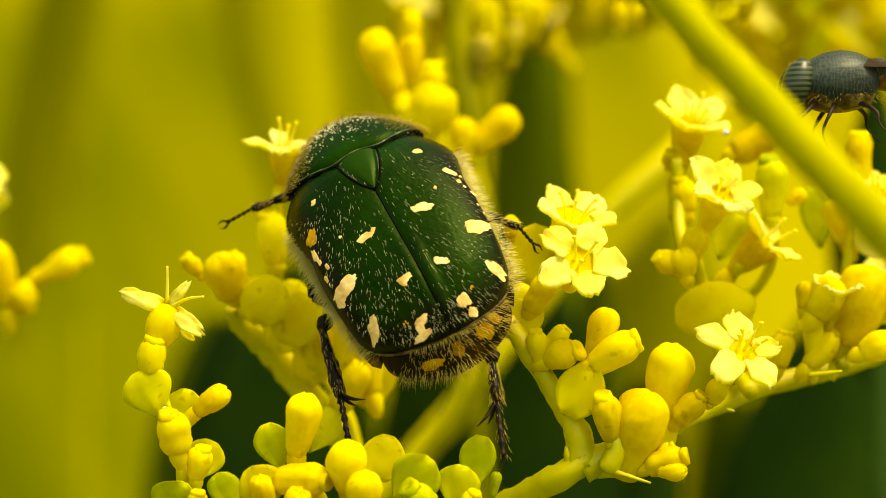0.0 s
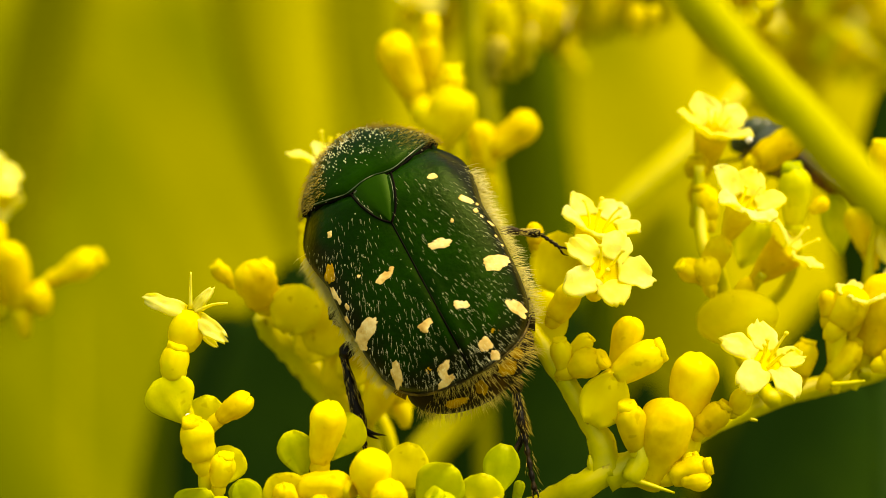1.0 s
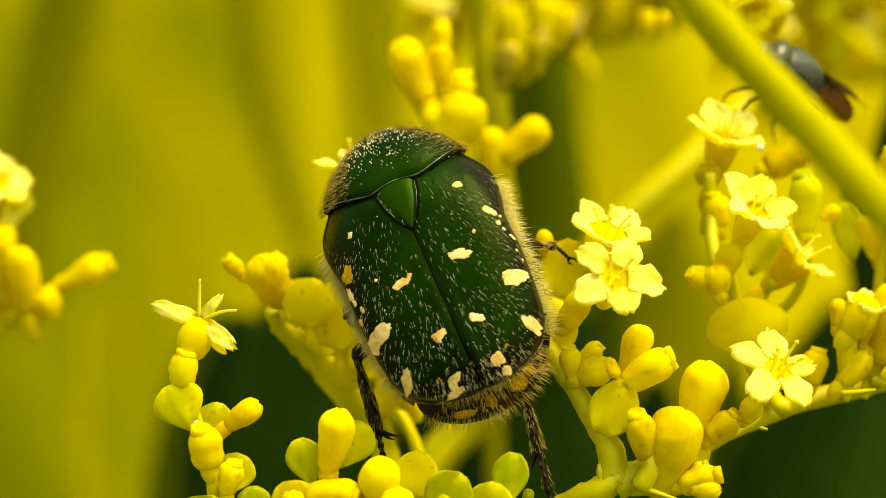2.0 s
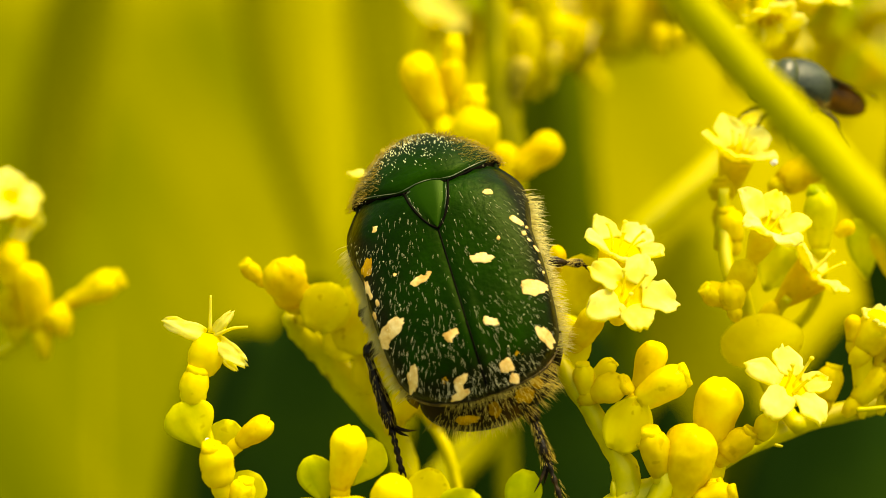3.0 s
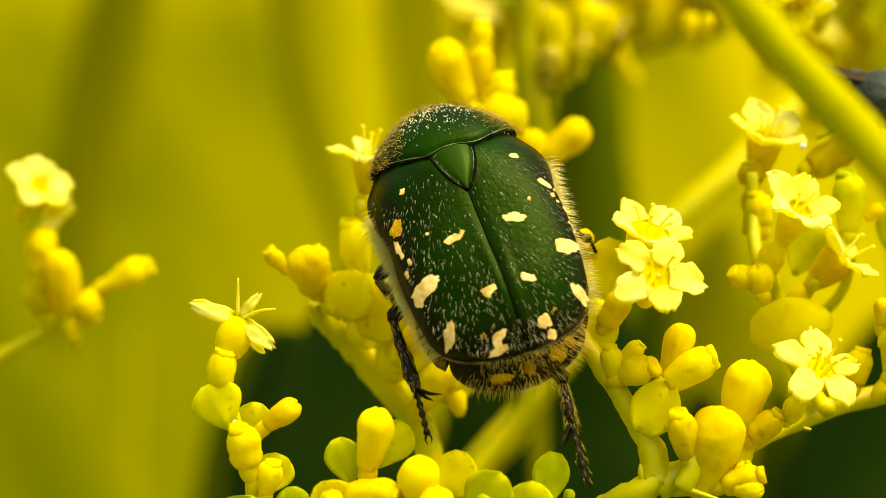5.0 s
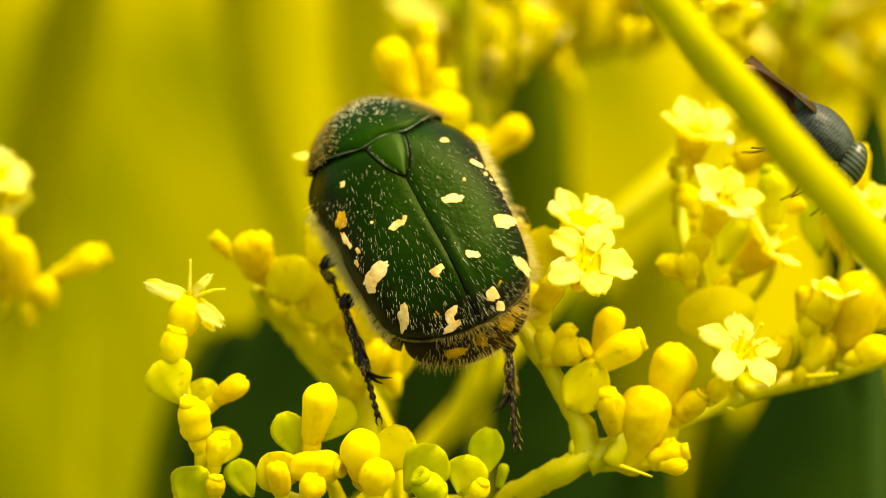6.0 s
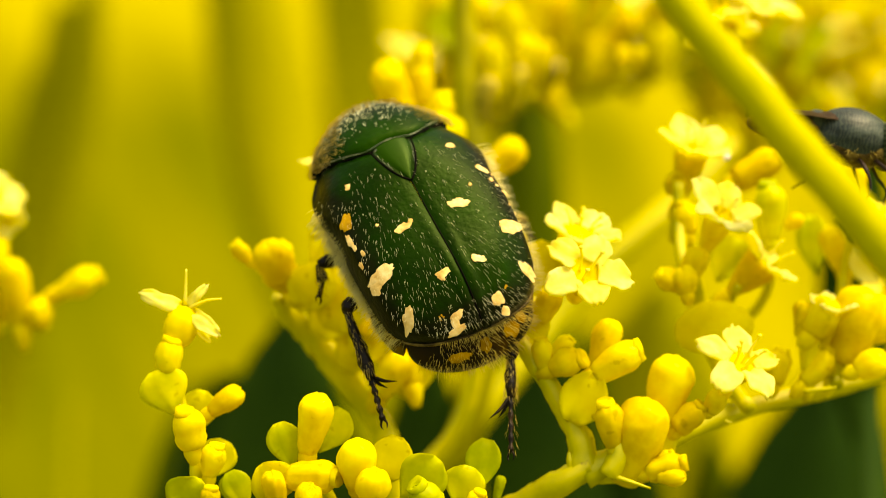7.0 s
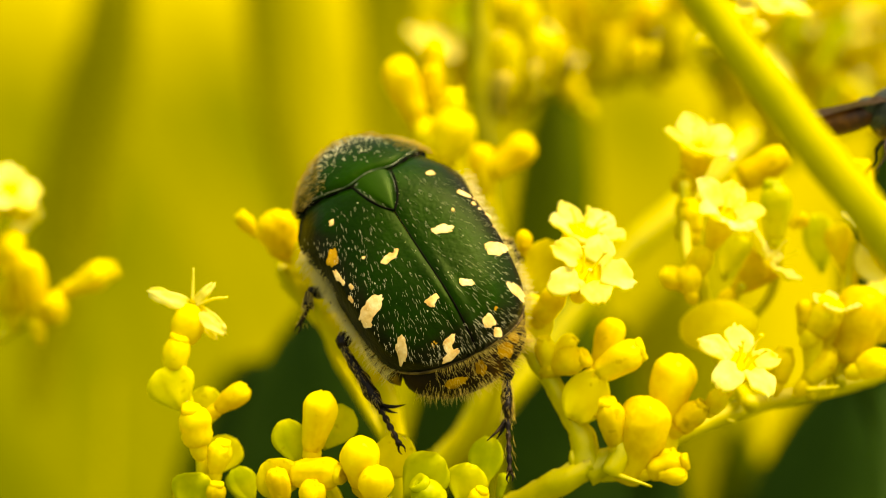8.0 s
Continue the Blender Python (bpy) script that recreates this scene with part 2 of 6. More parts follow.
def heading(angle, lean=0.0):
    """A direction: angle in degrees from straight up towards +x, lean towards -y."""
    a, e = radians(angle), radians(lean)
    return V(math.sin(a) * math.cos(e), -math.sin(e), math.cos(a) * math.cos(e))


def spline(points, steps=6):
    """A smooth line through points, its tangents scaled to each span so that long spans don't overshoot."""
    p = [Vector(q) for q in points]
    n = len(p)
    way = [(p[min(i + 1, n - 1)] - p[i]).normalized() + (p[i] - p[max(i - 1, 0)]).normalized() for i in range(n)]
    way = [w.normalized() for w in way]
    out = []
    for i in range(n - 1):
        b, c = p[i], p[i + 1]
        m0, m1 = way[i] * (c - b).length, way[i + 1] * (c - b).length
        for k in range(steps):
            t = k / steps
            out.append(b * (2 * t ** 3 - 3 * t * t + 1) + m0 * (t ** 3 - 2 * t * t + t) + c * (3 * t * t - 2 * t ** 3) + m1 * (t ** 3 - t * t))
    out.append(p[-1])
    return out


def tube(bm, points, radii, segs=8, steps=6, wobble=0.0, seed=0):
    pts = spline(points, steps) if steps > 1 else [Vector(q) for q in points]
    n = len(pts)
    rings, side = [], None
    for i, p in enumerate(pts):
        d = (pts[min(i + 1, n - 1)] - pts[max(i - 1, 0)]).normalized()
        side = (side - d * side.dot(d)).normalized() if side else d.orthogonal().normalized()
        up = d.cross(side)
        f = i / (n - 1) * (len(radii) - 1)
        j = min(int(f), len(radii) - 2)
        r = radii[j] + (radii[j + 1] - radii[j]) * (f - j)
        ring = []
        for k in range(segs):
            a = 2 * math.pi * k / segs
            rr = r * (1 + wobble * noise.noise(p * 1.7 + V(k * 0.9, seed, 0)))
            ring.append(bm.verts.new(p + side * (rr * math.cos(a)) + up * (rr * math.sin(a))))
        rings.append(ring)
    for a, b in zip(rings, rings[1:]):
        for k in range(segs):
            bm.faces.new((a[k], a[(k + 1) % segs], b[(k + 1) % segs], b[k]))
    for ring in (rings[0], rings[-1]):
        bm.faces.new(ring)
    return bm


def lathe(bm, profile, m, segs=12, lobes=0, depth=0.0, flat=1.0, rough=0.0, seed=0, crease=0.0, folds=0, lap=0.0, notch=0.0):
    """Revolves (radius, height) pairs round z, with lobes that deepen to the end and overlapping folds; m lays it in place."""
    rings = []
    n = len(profile)
    for i, (r, h) in enumerate(profile):
        ring = []
        for k in range(segs):
            a = 2 * math.pi * k / segs
            q = r * (1 + depth * (i / (n - 1)) ** 2 * math.cos(lobes * a)) if lobes else r
            if crease:
                q *= 1 - crease * abs(math.cos(2.5 * (a + 0.25 * noise.noise(V(h * 1.5, seed, k * 0.1))))) ** 14
            if folds:
                q *= 1 + lap * min(1, 1.6 * i / n) * ((a * folds / (2 * math.pi) + 0.35 * h / profile[-1][1]) % 1.0 - 0.5)
            p = V(q * math.cos(a), q * math.sin(a) * flat, h - notch * (i / (n - 1)) ** 3 * (0.5 - 0.5 * math.cos(max(lobes, 1) * a)) * min(1, 3 * r / profile[n // 2][0]))
            if rough:
                k = 1 + rough * noise.noise(p * 1.1 + V(seed * 3.1, seed, 0)) + rough * 0.2 * noise.noise(p * 3.0 + V(seed, 0, seed * 1.7))
                p = V(p.x * k, p.y * k, p.z * (1 + rough * 0.3 * noise.noise(V(seed, p.x * 0.8, p.y * 0.8))))
            ring.append(bm.verts.new(m @ p))
        rings.append(ring)
    for a, b in zip(rings, rings[1:]):
        for k in range(segs):
            bm.faces.new((a[k], a[(k + 1) % segs], b[(k + 1) % segs], b[k]))
    bm.faces.new(rings[0])
    bm.faces.new(rings[-1])
    return bm


def blob(bm, centre, radii, turn=None, u=14, v=9, rough=0.0, seed=0):
    m = Matrix.Translation(centre) @ (turn or Matrix()) @ Matrix.Diagonal((*radii, 1))
    prof = [(max(math.sin(math.pi * i / v), 0.02), -math.cos(math.pi * i / v)) for i in range(v + 1)]
    return lathe(bm, prof, m, u, rough=rough, seed=seed)


# ---------------------------------------------------------------- the plant's organs
rng = random.Random(7)


def bud(parent, o, at, angle, lean, length, radius, mat=None, tail=0.5, name="bud"):
    """A club-shaped unopened flower: swollen tip with five folds, narrow neck and the ovary below it."""
    way = heading(angle, lean)
    m = Matrix.Translation(Vector(at) - o) @ basis(way, rng.uniform(0, 72))
    L, R = length, radius
    neck = rng.uniform(0.50, 0.72)
    cap = min(R * 1.05, L * 0.5)
    low = L - cap
    blunt = rng.uniform(0.62, 0.95)
    prof = [(R * neck, 0), (R * (neck + 0.14), low * 0.18), (R * (neck + 0.24), low * 0.42), (R * 0.90, low * 0.62), (R * 0.96, low * 0.78), (R * 0.99, low * 0.92)]
    prof += [(R * math.cos(radians(q)) ** blunt, L - cap + cap * math.sin(radians(q))) for q in (0, 11, 22, 33, 44, 54, 63, 71, 78, 84, 88.5)]
    b = part(name, lathe(bmesh.new(), prof, m, 30, 5, 0.13 if R < 0.9 else 0.02, rng.uniform(0.85, 1.0), rough=0.13, seed=rng.random() * 50, crease=rng.uniform(0.04, 0.11) if R < 0.9 else 0.02,
                         folds=5 if R < 0.9 else 2, lap=0.12 if R < 0.9 else 0.17, notch=0.30 * R if R < 0.9 else 0.10 * R), mat or BUD, parent)
    pick = random.Random(round(at[0] * 91 + at[2] * 37))
    if 0.3 < R < 0.9 and pick.random() < 0.6:
        k = Matrix.Translation((R * pick.uniform(-0.2, 0.2), R * pick.uniform(-0.2, 0.2), 0))
        crown = [(R * 0.60, L - R * 0.42), (R * 0.64, L - R * 0.16), (R * 0.58, L + R * pick.uniform(0.05, 0.22)), (R * 0.34, L + R * 0.02), (R * 0.08, L - R * 0.04)]
        part("bud_tip", lathe(bmesh.new(), crown, m @ k, 20, 5, 0.20, 1.0, rough=0.3, seed=pick.random() * 50, notch=R * 0.12), mat or BUD, b)
    if tail:
        t = Matrix.Translation(Vector(at) - o - way * (L * 0.42 * tail * 2)) @ basis(way)
        q, h = R * 0.58, L * 0.52 * tail * 2
        part("ovary", lathe(bmesh.new(), [(q * 0.42, 0), (q * 0.72, h * 0.22), (q * 0.94, h * 0.48), (q * 0.96, h * 0.7), (q * 0.86, h * 0.92), (q * 0.6, h * 1.05)], t, 14,
                            rough=0.08, seed=rng.random() * 50), mat or BUD, b)
    return b


def bract(parent, o, at, angle, lean, length, width, mat=None, cup=0.25, thick=0.22, name="bract"):
    """A round, slightly cupped wing with a rib down its middle and a real thickness."""
    way = heading(angle, lean)
    side = way.cross(V(0, -1, 0)).normalized()
    out = side.cross(way).normalized()
    if out.y > 0:
        out = -out
    bm = bmesh.new()
    nu, nv = 8, 9
    sheets = []
    seed = rng.random() * 40
    for s in (0.5, -0.5):
        g = []
        for j in range(nv + 1):
            v = j / nv
            w = width * 0.5 * ((math.sin(math.pi * (0.05 + 0.90 * v) ** 1.45)) ** 0.74 if mat is BRACT else (math.sin(math.pi * (0.06 + 0.90 * v))) ** 0.62)
            row = []
            for i in range(nu + 1):
                x = 2 * i / nu - 1
                edge = 1 - abs(x) ** 3 * 0.8
                edge *= min(1, 4 * v + 0.25) * min(1, 4 * (1 - v) + 0.25)
                bow = cup * width * (x * x * 0.5 + (v - 0.5) ** 2 * 0.6)
                rib = 0.05 * width * math.exp(-(x / 0.16) ** 2)
                p = Vector(at) - o + way * (length * v) + side * (w * x) + out * (s * thick * edge * 2 + bow + rib)
                p += out * (0.06 * width * noise.noise(V(x * 1.3, v * 2, seed)))
                row.append(bm.verts.new(p))
            g.append(row)
        sheets.append(g)
    for g in sheets:
        for j in range(nv):
            for i in range(nu):
                bm.faces.new((g[j][i], g[j][i + 1], g[j + 1][i + 1], g[j + 1][i]))
    a, b = sheets
    loop = [(0, i) for i in range(nu)] + [(j, nu) for j in range(nv)] + [(nv, i) for i in range(nu, 0, -1)] + [(j, 0) for j in range(nv, 0, -1)]
    for k, (j, i) in enumerate(loop):
        j2, i2 = loop[(k + 1) % len(loop)]
        bm.faces.new((a[j][i], a[j2][i2], b[j2][i2], b[j][i]))
    return part(name, bm, mat or BRACT, parent)


def petal_mesh(bm, m, length, width, droop, seed):
    """One rounded lobe along local x, curling by droop towards -z, two-sided with thickness."""
    nu, nv = 8, 10
    sheets = []
    for s in (0.0, 0.16):
        g = []
        for j in range(nv + 1):
            v = j / nv
            w = width * 0.5 * (0.74 + 0.60 * v - 0.30 * v * v) * max(1 - v ** 4.5, 0.0) ** 0.5
            w = max(w, width * 0.22) * (1 + 0.20 * noise.noise(V(v * 4, seed, 1)))
            row = []
            for i in range(nu + 1):
                x = 2 * i / nu - 1
                z = -droop * length * v * v + 0.10 * width * x * x * (1 - v) - 0.05 * width * (1 - x * x) * v
                z += 0.17 * length * noise.noise(V(x * 1.4, v * 2.2, seed)) + 0.11 * length * v * noise.noise(V(x * 3.5, v * 3, seed + 7)) - s
                row.append(bm.verts.new(m @ V(length * v * (1 - 0.05 * x * x + 0.15 * v * noise.noise(V(x * 2.1, seed, 5))), w * x, z)))
            g.append(row)
        sheets.append(g)
    for g in sheets:
        for j in range(nv):
            for i in range(nu):
                bm.faces.new((g[j][i], g[j][i + 1], g[j + 1][i + 1], g[j + 1][i]))
    a, b = sheets
    loop = [(0, i) for i in range(nu)] + [(j, nu) for j in range(nv)] + [(nv, i) for i in range(nu, 0, -1)] + [(j, 0) for j in range(nv, 0, -1)]
    for k, (j, i) in enumerate(loop):
        j2, i2 = loop[(k + 1) % len(loop)]
        bm.faces.new((a[j][i], a[j2][i2], b[j2][i2], b[j][i]))
    return bm


def flower(parent, o, throat, angle, lean, reach, tube_len, spin=0.0, lift=25, droop=0.25, stamens=4, petals=5, wide=0.92, mat=None, slim=1.0):
    """An open five-lobed flower: funnel, ovary, lobes round the throat and a few stamens. throat: the middle of its mouth."""
    way = heading(angle, lean)
    turn = basis(way, spin)
    c = Vector(throat) - o
    mouth = reach * 0.40 * slim
    m = Matrix.Translation(c - way * tube_len) @ turn
    L = tube_len
    body = part("flower", lathe(bmesh.new(), [(mouth * 0.30, 0), (mouth * 0.42, L * 0.12), (mouth * 0.66, L * 0.35), (mouth * 0.88, L * 0.62),
                                              (mouth * 1.02, L * 0.88), (mouth * 1.06, L * 0.97), (mouth * 0.90, L * 0.97), (mouth * 0.45, L * 0.90), (mouth * 0.15, L * 0.86)], m, 15, 5, 0.04,
                                rough=0.06, seed=rng.random() * 40), mat or BUD, parent)
    for k in range(petals):
        a = 360 / 5 * k + rng.uniform(-7, 7)
        pm = (Matrix.Translation(c) @ turn @ Matrix.Rotation(radians(a), 4, "Z") @ Matrix.Translation((mouth * (0.72 if slim < 1.2 else 0.88), 0, -0.02))
              @ Matrix.Rotation(radians(-lift + rng.uniform(-9, 9)), 4, "Y"))
        part("petal", petal_mesh(bmesh.new(), pm, (reach - mouth * (0.6 if slim < 1.2 else 0.72)) * rng.uniform(0.82, 1.10), reach * wide * rng.uniform(0.82, 1.08), droop * rng.uniform(0.6, 1.3),
                                 rng.random() * 60), mat or PETAL, body)
    for k in range(stamens):
        a = radians(360 / max(stamens, 1) * k + 30 + rng.uniform(-20, 20))
        r0, r1 = mouth * 0.3, mouth * rng.uniform(0.55, 1.0)
        h = reach * rng.uniform(0.45, 0.75)
        p0 = c + turn.to_3x3() @ V(r0 * math.cos(a), r0 * math.sin(a), -L * 0.2)
        p1 = c + turn.to_3x3() @ V(r1 * 0.7 * math.cos(a), r1 * 0.7 * math.sin(a), h * 0.6)
        p2 = c + turn.to_3x3() @ V(r1 * math.cos(a), r1 * math.sin(a), h)
        bm = tube(bmesh.new(), [p0, p1, p2], [0.075, 0.065, 0.06], 6, 4)
        blob(bm, p2, (0.12, 0.09, 0.10), u=8, v=5)
        part("stamen", bm, STAMEN, body)
    q = mouth * 0.52
    h = L * 0.5
    part("ovary", lathe(bmesh.new(), [(q * 0.4, 0), (q * 0.9, h * 0.3), (q, h * 0.6), (q * 0.8, h * 0.9), (q * 0.4, h * 1.08)],
                        Matrix.Translation(c - way * (L + h * 0.95)) @ turn, 10, rough=0.08, seed=rng.random() * 40), BUD, body)
    return body


def worn_flower(parent, o, throat, angle, length, radius, lobes, threads):
    """A fading flower: a plump oval tube, a few twisted lobes (angle, lean, length, width) and threads (angle, lean, length)."""
    way = heading(angle, 5)
    c = Vector(throat) - o
    prof = [(radius * r, length * h) for r, h in ((0.35, -1), (0.72, -0.88), (0.95, -0.66), (1.0, -0.42), (0.90, -0.2), (0.74, -0.04), (0.5, 0.06), (0.1, 0.09))]
    body = part("flower", lathe(bmesh.new(), prof, Matrix.Translation(c) @ basis(way), 20, 5, 0.05, rough=0.08, seed=3), BUD, parent)
    for a, lean, reach, width in lobes:
        x = heading(a, lean)
        z = (V(0.15, -1, 0.35) - x * V(0.15, -1, 0.35).dot(x)).normalized()
        y = z.cross(x)
        m = Matrix.Translation(c + x * radius * 0.3)
        m = m @ Matrix(((x.x, y.x, z.x, 0), (x.y, y.y, z.y, 0), (x.z, y.z, z.z, 0), (0, 0, 0, 1)))
        part("petal", petal_mesh(bmesh.new(), m, reach, width, 0.12, a * 0.13), PETAL, body)
    for a, lean, reach in threads:
        x = heading(a, lean)
        p = c + x * radius * 0.3
        bm = tube(bmesh.new(), [p, p + x * reach * 0.55 + V(0, 0, 0.12), p + x * reach], [0.10, 0.07, 0.05], 6, 5)
        part("stamen", bm, STAMEN, body)
    return body


def stem(parent, o, points, radii, mat=None, name="stem", segs=12):
    pts = [Vector(p) - o for p in points]
    return part(name, tube(bmesh.new(), pts, radii, segs, 6, 0.26, rng.random() * 30), mat or STEM, parent)


def sprig(base, label, group="flowering sprigs"):
    ob = thing("flower_sprig", base, label, "flower sprig", group)
    return ob, Vector(base)


GROUND = -460.0

# ---------------------------------------------------------------- sprigs in front

thing_now, o = sprig((-1.54, -1.50, -460.00), "upright sprig with one open yellow flower, buds and green bracts")
stem(thing_now, o, [(-1.54, -1.50, -460.00), (-11.30, -7.50, -22.97), (-11.41, -7.50, -10.32), (-11.65, -7.50, -9.05), (-11.82, -7.50, -7.79), (-12.13, -7.50, -6.52), (-12.50, -7.50, -5.37), (-12.94, -7.50, -4.23), (-13.03, -7.50, -2.96)], [0.33, 0.33, 0.33, 0.30, 0.28, 0.23, 0.20, 0.15], STEM, "stem")
worn_flower(thing_now, o, (-12.34, -7.20, -1.33), 14, 1.82, 0.78, [(-66, 15, 1.92, 0.86), (40, 20, 1.26, 0.56), (122, 25, 1.82, 0.86), (140, -10, 1.67, 0.66)], [(2, 10, 1.67), (74, 25, 1.77)])
bud(thing_now, o, (-13.10, -7.50, -4.28), 6, 0, 1.63, 0.71, BUD, 0)
bract(thing_now, o, (-12.63, -7.50, -6.13), -25, 5, 2.23, 2.33, BRACT, 0.2, 0.3, "bract")
bract(thing_now, o, (-12.00, -6.00, -7.14), 12, 5, 2.15, 1.80, BRACT, 0.25, 0.22, "bract")
bud(thing_now, o, (-11.10, -7.00, -6.06), 53, 10, 1.79, 0.64, BUD, 0.5)
bud(thing_now, o, (-11.73, -9.00, -7.65), -7, 15, 1.87, 0.75, BUD, 0.5)
bract(thing_now, o, (-11.27, -6.50, -9.16), 25, 0, 1.98, 1.84, BRACT, 0.25, 0.22, "bract")
bud(thing_now, o, (-11.01, -8.00, -8.96), 10, 15, 1.53, 0.60, BUD, 0.5)
bud(thing_now, o, (-12.68, -7.50, -10.43), 6, 10, 1.29, 0.51, BUD, 0.3)
bract(thing_now, o, (-12.24, -8.00, -10.89), 24, 20, 2.20, 2.52, BRACT, 0.25, 0.22, "bract")
bract(thing_now, o, (-9.98, -5.50, -10.56), -4, 0, 1.68, 1.55, BRACT, 0.25, 0.22, "bract")
bud(thing_now, o, (-12.24, -8.40, -5.95), -31, 20, 0.31, 0.14, WHITE, 0, "pollen_grain")

thing_now, o = sprig((-5.63, -1.00, -460.00), "low sprig of crowded yellow buds and pale green bracts")
stem(thing_now, o, [(-5.63, -1.00, -460.00), (-4.87, -7.00, -23.15), (-5.00, -7.00, -11.96), (-5.37, -7.00, -10.44), (-6.05, -8.00, -9.06), (-6.54, -8.00, -7.79)], [0.46, 0.46, 0.41, 0.30, 0.23], STEM, "stem")
stem(thing_now, o, [(-4.68, -8.00, -11.08), (-3.66, -8.00, -9.84), (-3.40, -8.00, -8.83)], [0.30, 0.25, 0.20], STEM, "stem")
stem(thing_now, o, [(-5.00, -7.00, -11.71), (-1.43, -7.00, -10.73), (1.12, -7.00, -10.25), (1.51, -7.00, -9.23)], [0.36, 0.30, 0.25, 0.20], STEM, "stem")
stem(thing_now, o, [(-5.25, -7.00, -11.20), (-7.78, -7.00, -10.41), (-8.80, -7.00, -9.89)], [0.33, 0.25, 0.20], STEM, "stem")
bud(thing_now, o, (-6.46, -9.00, -7.83), 10, 12, 2.85, 0.82, BUD, 0.35)
bract(thing_now, o, (-7.13, -8.50, -8.50), -19, 5, 2.17, 1.65, BRACT, 0.25, 0.22, "bract")
bract(thing_now, o, (-6.07, -7.50, -7.84), 30, 0, 2.28, 1.92, BRACT, 0.25, 0.22, "bract")
bud(thing_now, o, (-7.30, -9.50, -8.89), 88, 20, 2.46, 0.79, BUD, 0.3)
bract(thing_now, o, (-7.44, -9.50, -9.76), -37, 10, 1.86, 2.11, DISC, 0.25, 0.22, "bract")
bract(thing_now, o, (-9.21, -8.00, -10.41), -28, 0, 1.90, 1.41, BRACT, 0.25, 0.22, "bract")
bud(thing_now, o, (-7.77, -10.00, -10.07), -8, 20, 1.59, 0.57, BUD, 0.5)
bud(thing_now, o, (-4.06, -10.00, -9.32), -5, 20, 2.37, 0.94, BUD, 0.3)
bud(thing_now, o, (-3.55, -10.50, -9.94), 9, 25, 1.73, 0.83, BUD, 0.2)
bract(thing_now, o, (-2.93, -8.50, -9.04), 15, 0, 2.08, 2.05, DISC, 0.25, 0.22, "bract")
bract(thing_now, o, (-2.12, -9.00, -9.99), 38, 10, 2.61, 2.29, BRACT, 0.25, 0.22, "bract")
bud(thing_now, o, (-0.61, -10.00, -10.27), -42, 20, 1.58, 0.74, BRACT, 0.5)
bract(thing_now, o, (1.17, -8.00, -9.63), 13, -5, 2.53, 1.66, BRACT, 0.25, 0.22, "bract")
bract(thing_now, o, (0.37, -9.00, -10.14), 15, 10, 1.93, 1.94, BRACT, 0.25, 0.22, "bract")
bud(thing_now, o, (1.11, -10.00, -10.28), 12, 20, 0.99, 0.49, BUD, 0.5)
bud(thing_now, o, (2.14, -7.00, -10.00), 13, 0, 1.17, 0.28, BRACT, 0)
bud(thing_now, o, (-10.86, -9.00, -10.28), 3, 10, 0.94, 0.50, BUD, 0.5)
bud(thing_now, o, (-6.50, -10.50, -10.15), 21, 30, 1.21, 0.74, BUD, 0.5)

# a branch under the beetle, rocked as it treads
thing_now, o = sprig((15.75, 14.00, -460.00), "branch of yellow buds and bracts bending under the beetle")
rocking_branch = thing_now
stem(thing_now, o, [(15.75, 14.00, -460.00), (-2.73, 5.00, -26.00), (-4.73, 4.00, -9.97), (-5.35, 4.00, -7.78), (-7.03, 3.50, -5.68), (-8.61, 3.00, -3.79), (-10.02, 2.00, -2.25), (-10.34, 1.20, -1.58)], [0.62, 0.62, 0.62, 0.70, 0.72, 0.66, 0.55, 0.36], STEM, "stem")
bud(thing_now, o, (-11.73, 0.50, 0.11), -42, 15, 1.14, 0.49, BUD, 0.4)
bud(thing_now, o, (-9.97, 0.00, -0.91), -25, 25, 2.32, 1.11, BUD, 0.3)
bract(thing_now, o, (-8.93, -0.50, -2.21), 23, 10, 2.41, 2.49, DISC, 0.25, 0.22, "bract")
bract(thing_now, o, (-7.49, 0.00, -3.33), 21, 5, 2.62, 2.58, DISC, 0.25, 0.22, "bract")
bract(thing_now, o, (-6.25, 1.50, -4.78), 31, 0, 3.21, 2.48, DISC, 0.25, 0.22, "bract")
bud(thing_now, o, (-5.19, 2.00, -6.48), 27, 10, 2.51, 0.91, BUD, 0.5)
bud(thing_now, o, (-5.72, 2.00, -4.26), 4, 5, 1.81, 0.97, BUD, 0.5)
bract(thing_now, o, (-4.18, 4.00, -6.62), 24, 0, 3.40, 2.25, DISC, 0.25, 0.22, "bract")
bud(thing_now, o, (-3.57, 3.00, -6.00), -11, 0, 2.84, 0.84, BUD, 0.5)
bract(thing_now, o, (-9.51, 1.00, -2.19), 30, 5, 2.40, 2.30, DISC, 0.25, 0.22, "bract")
bract(thing_now, o, (-8.30, 1.50, -3.59), 34, 5, 2.90, 2.40, DISC, 0.25, 0.22, "bract")
bract(thing_now, o, (-6.97, 2.50, -5.30), 30, 5, 3.00, 2.30, DISC, 0.25, 0.22, "bract")
bract(thing_now, o, (-7.77, 2.00, -2.76), 12, 5, 2.60, 2.40, DISC, 0.25, 0.22, "bract")
bract(thing_now, o, (-6.54, 2.50, -4.18), 18, 5, 3.20, 2.50, DISC, 0.25, 0.22, "bract")
bud(thing_now, o, (-9.91, 1.50, 0.22), -25, 10, 0.99, 0.55, BUD, 0)
thing_now, o = sprig((8.87, 28.00, -460.00), "yellow flower that the beetle feeds on")
eaten_flower = thing_now
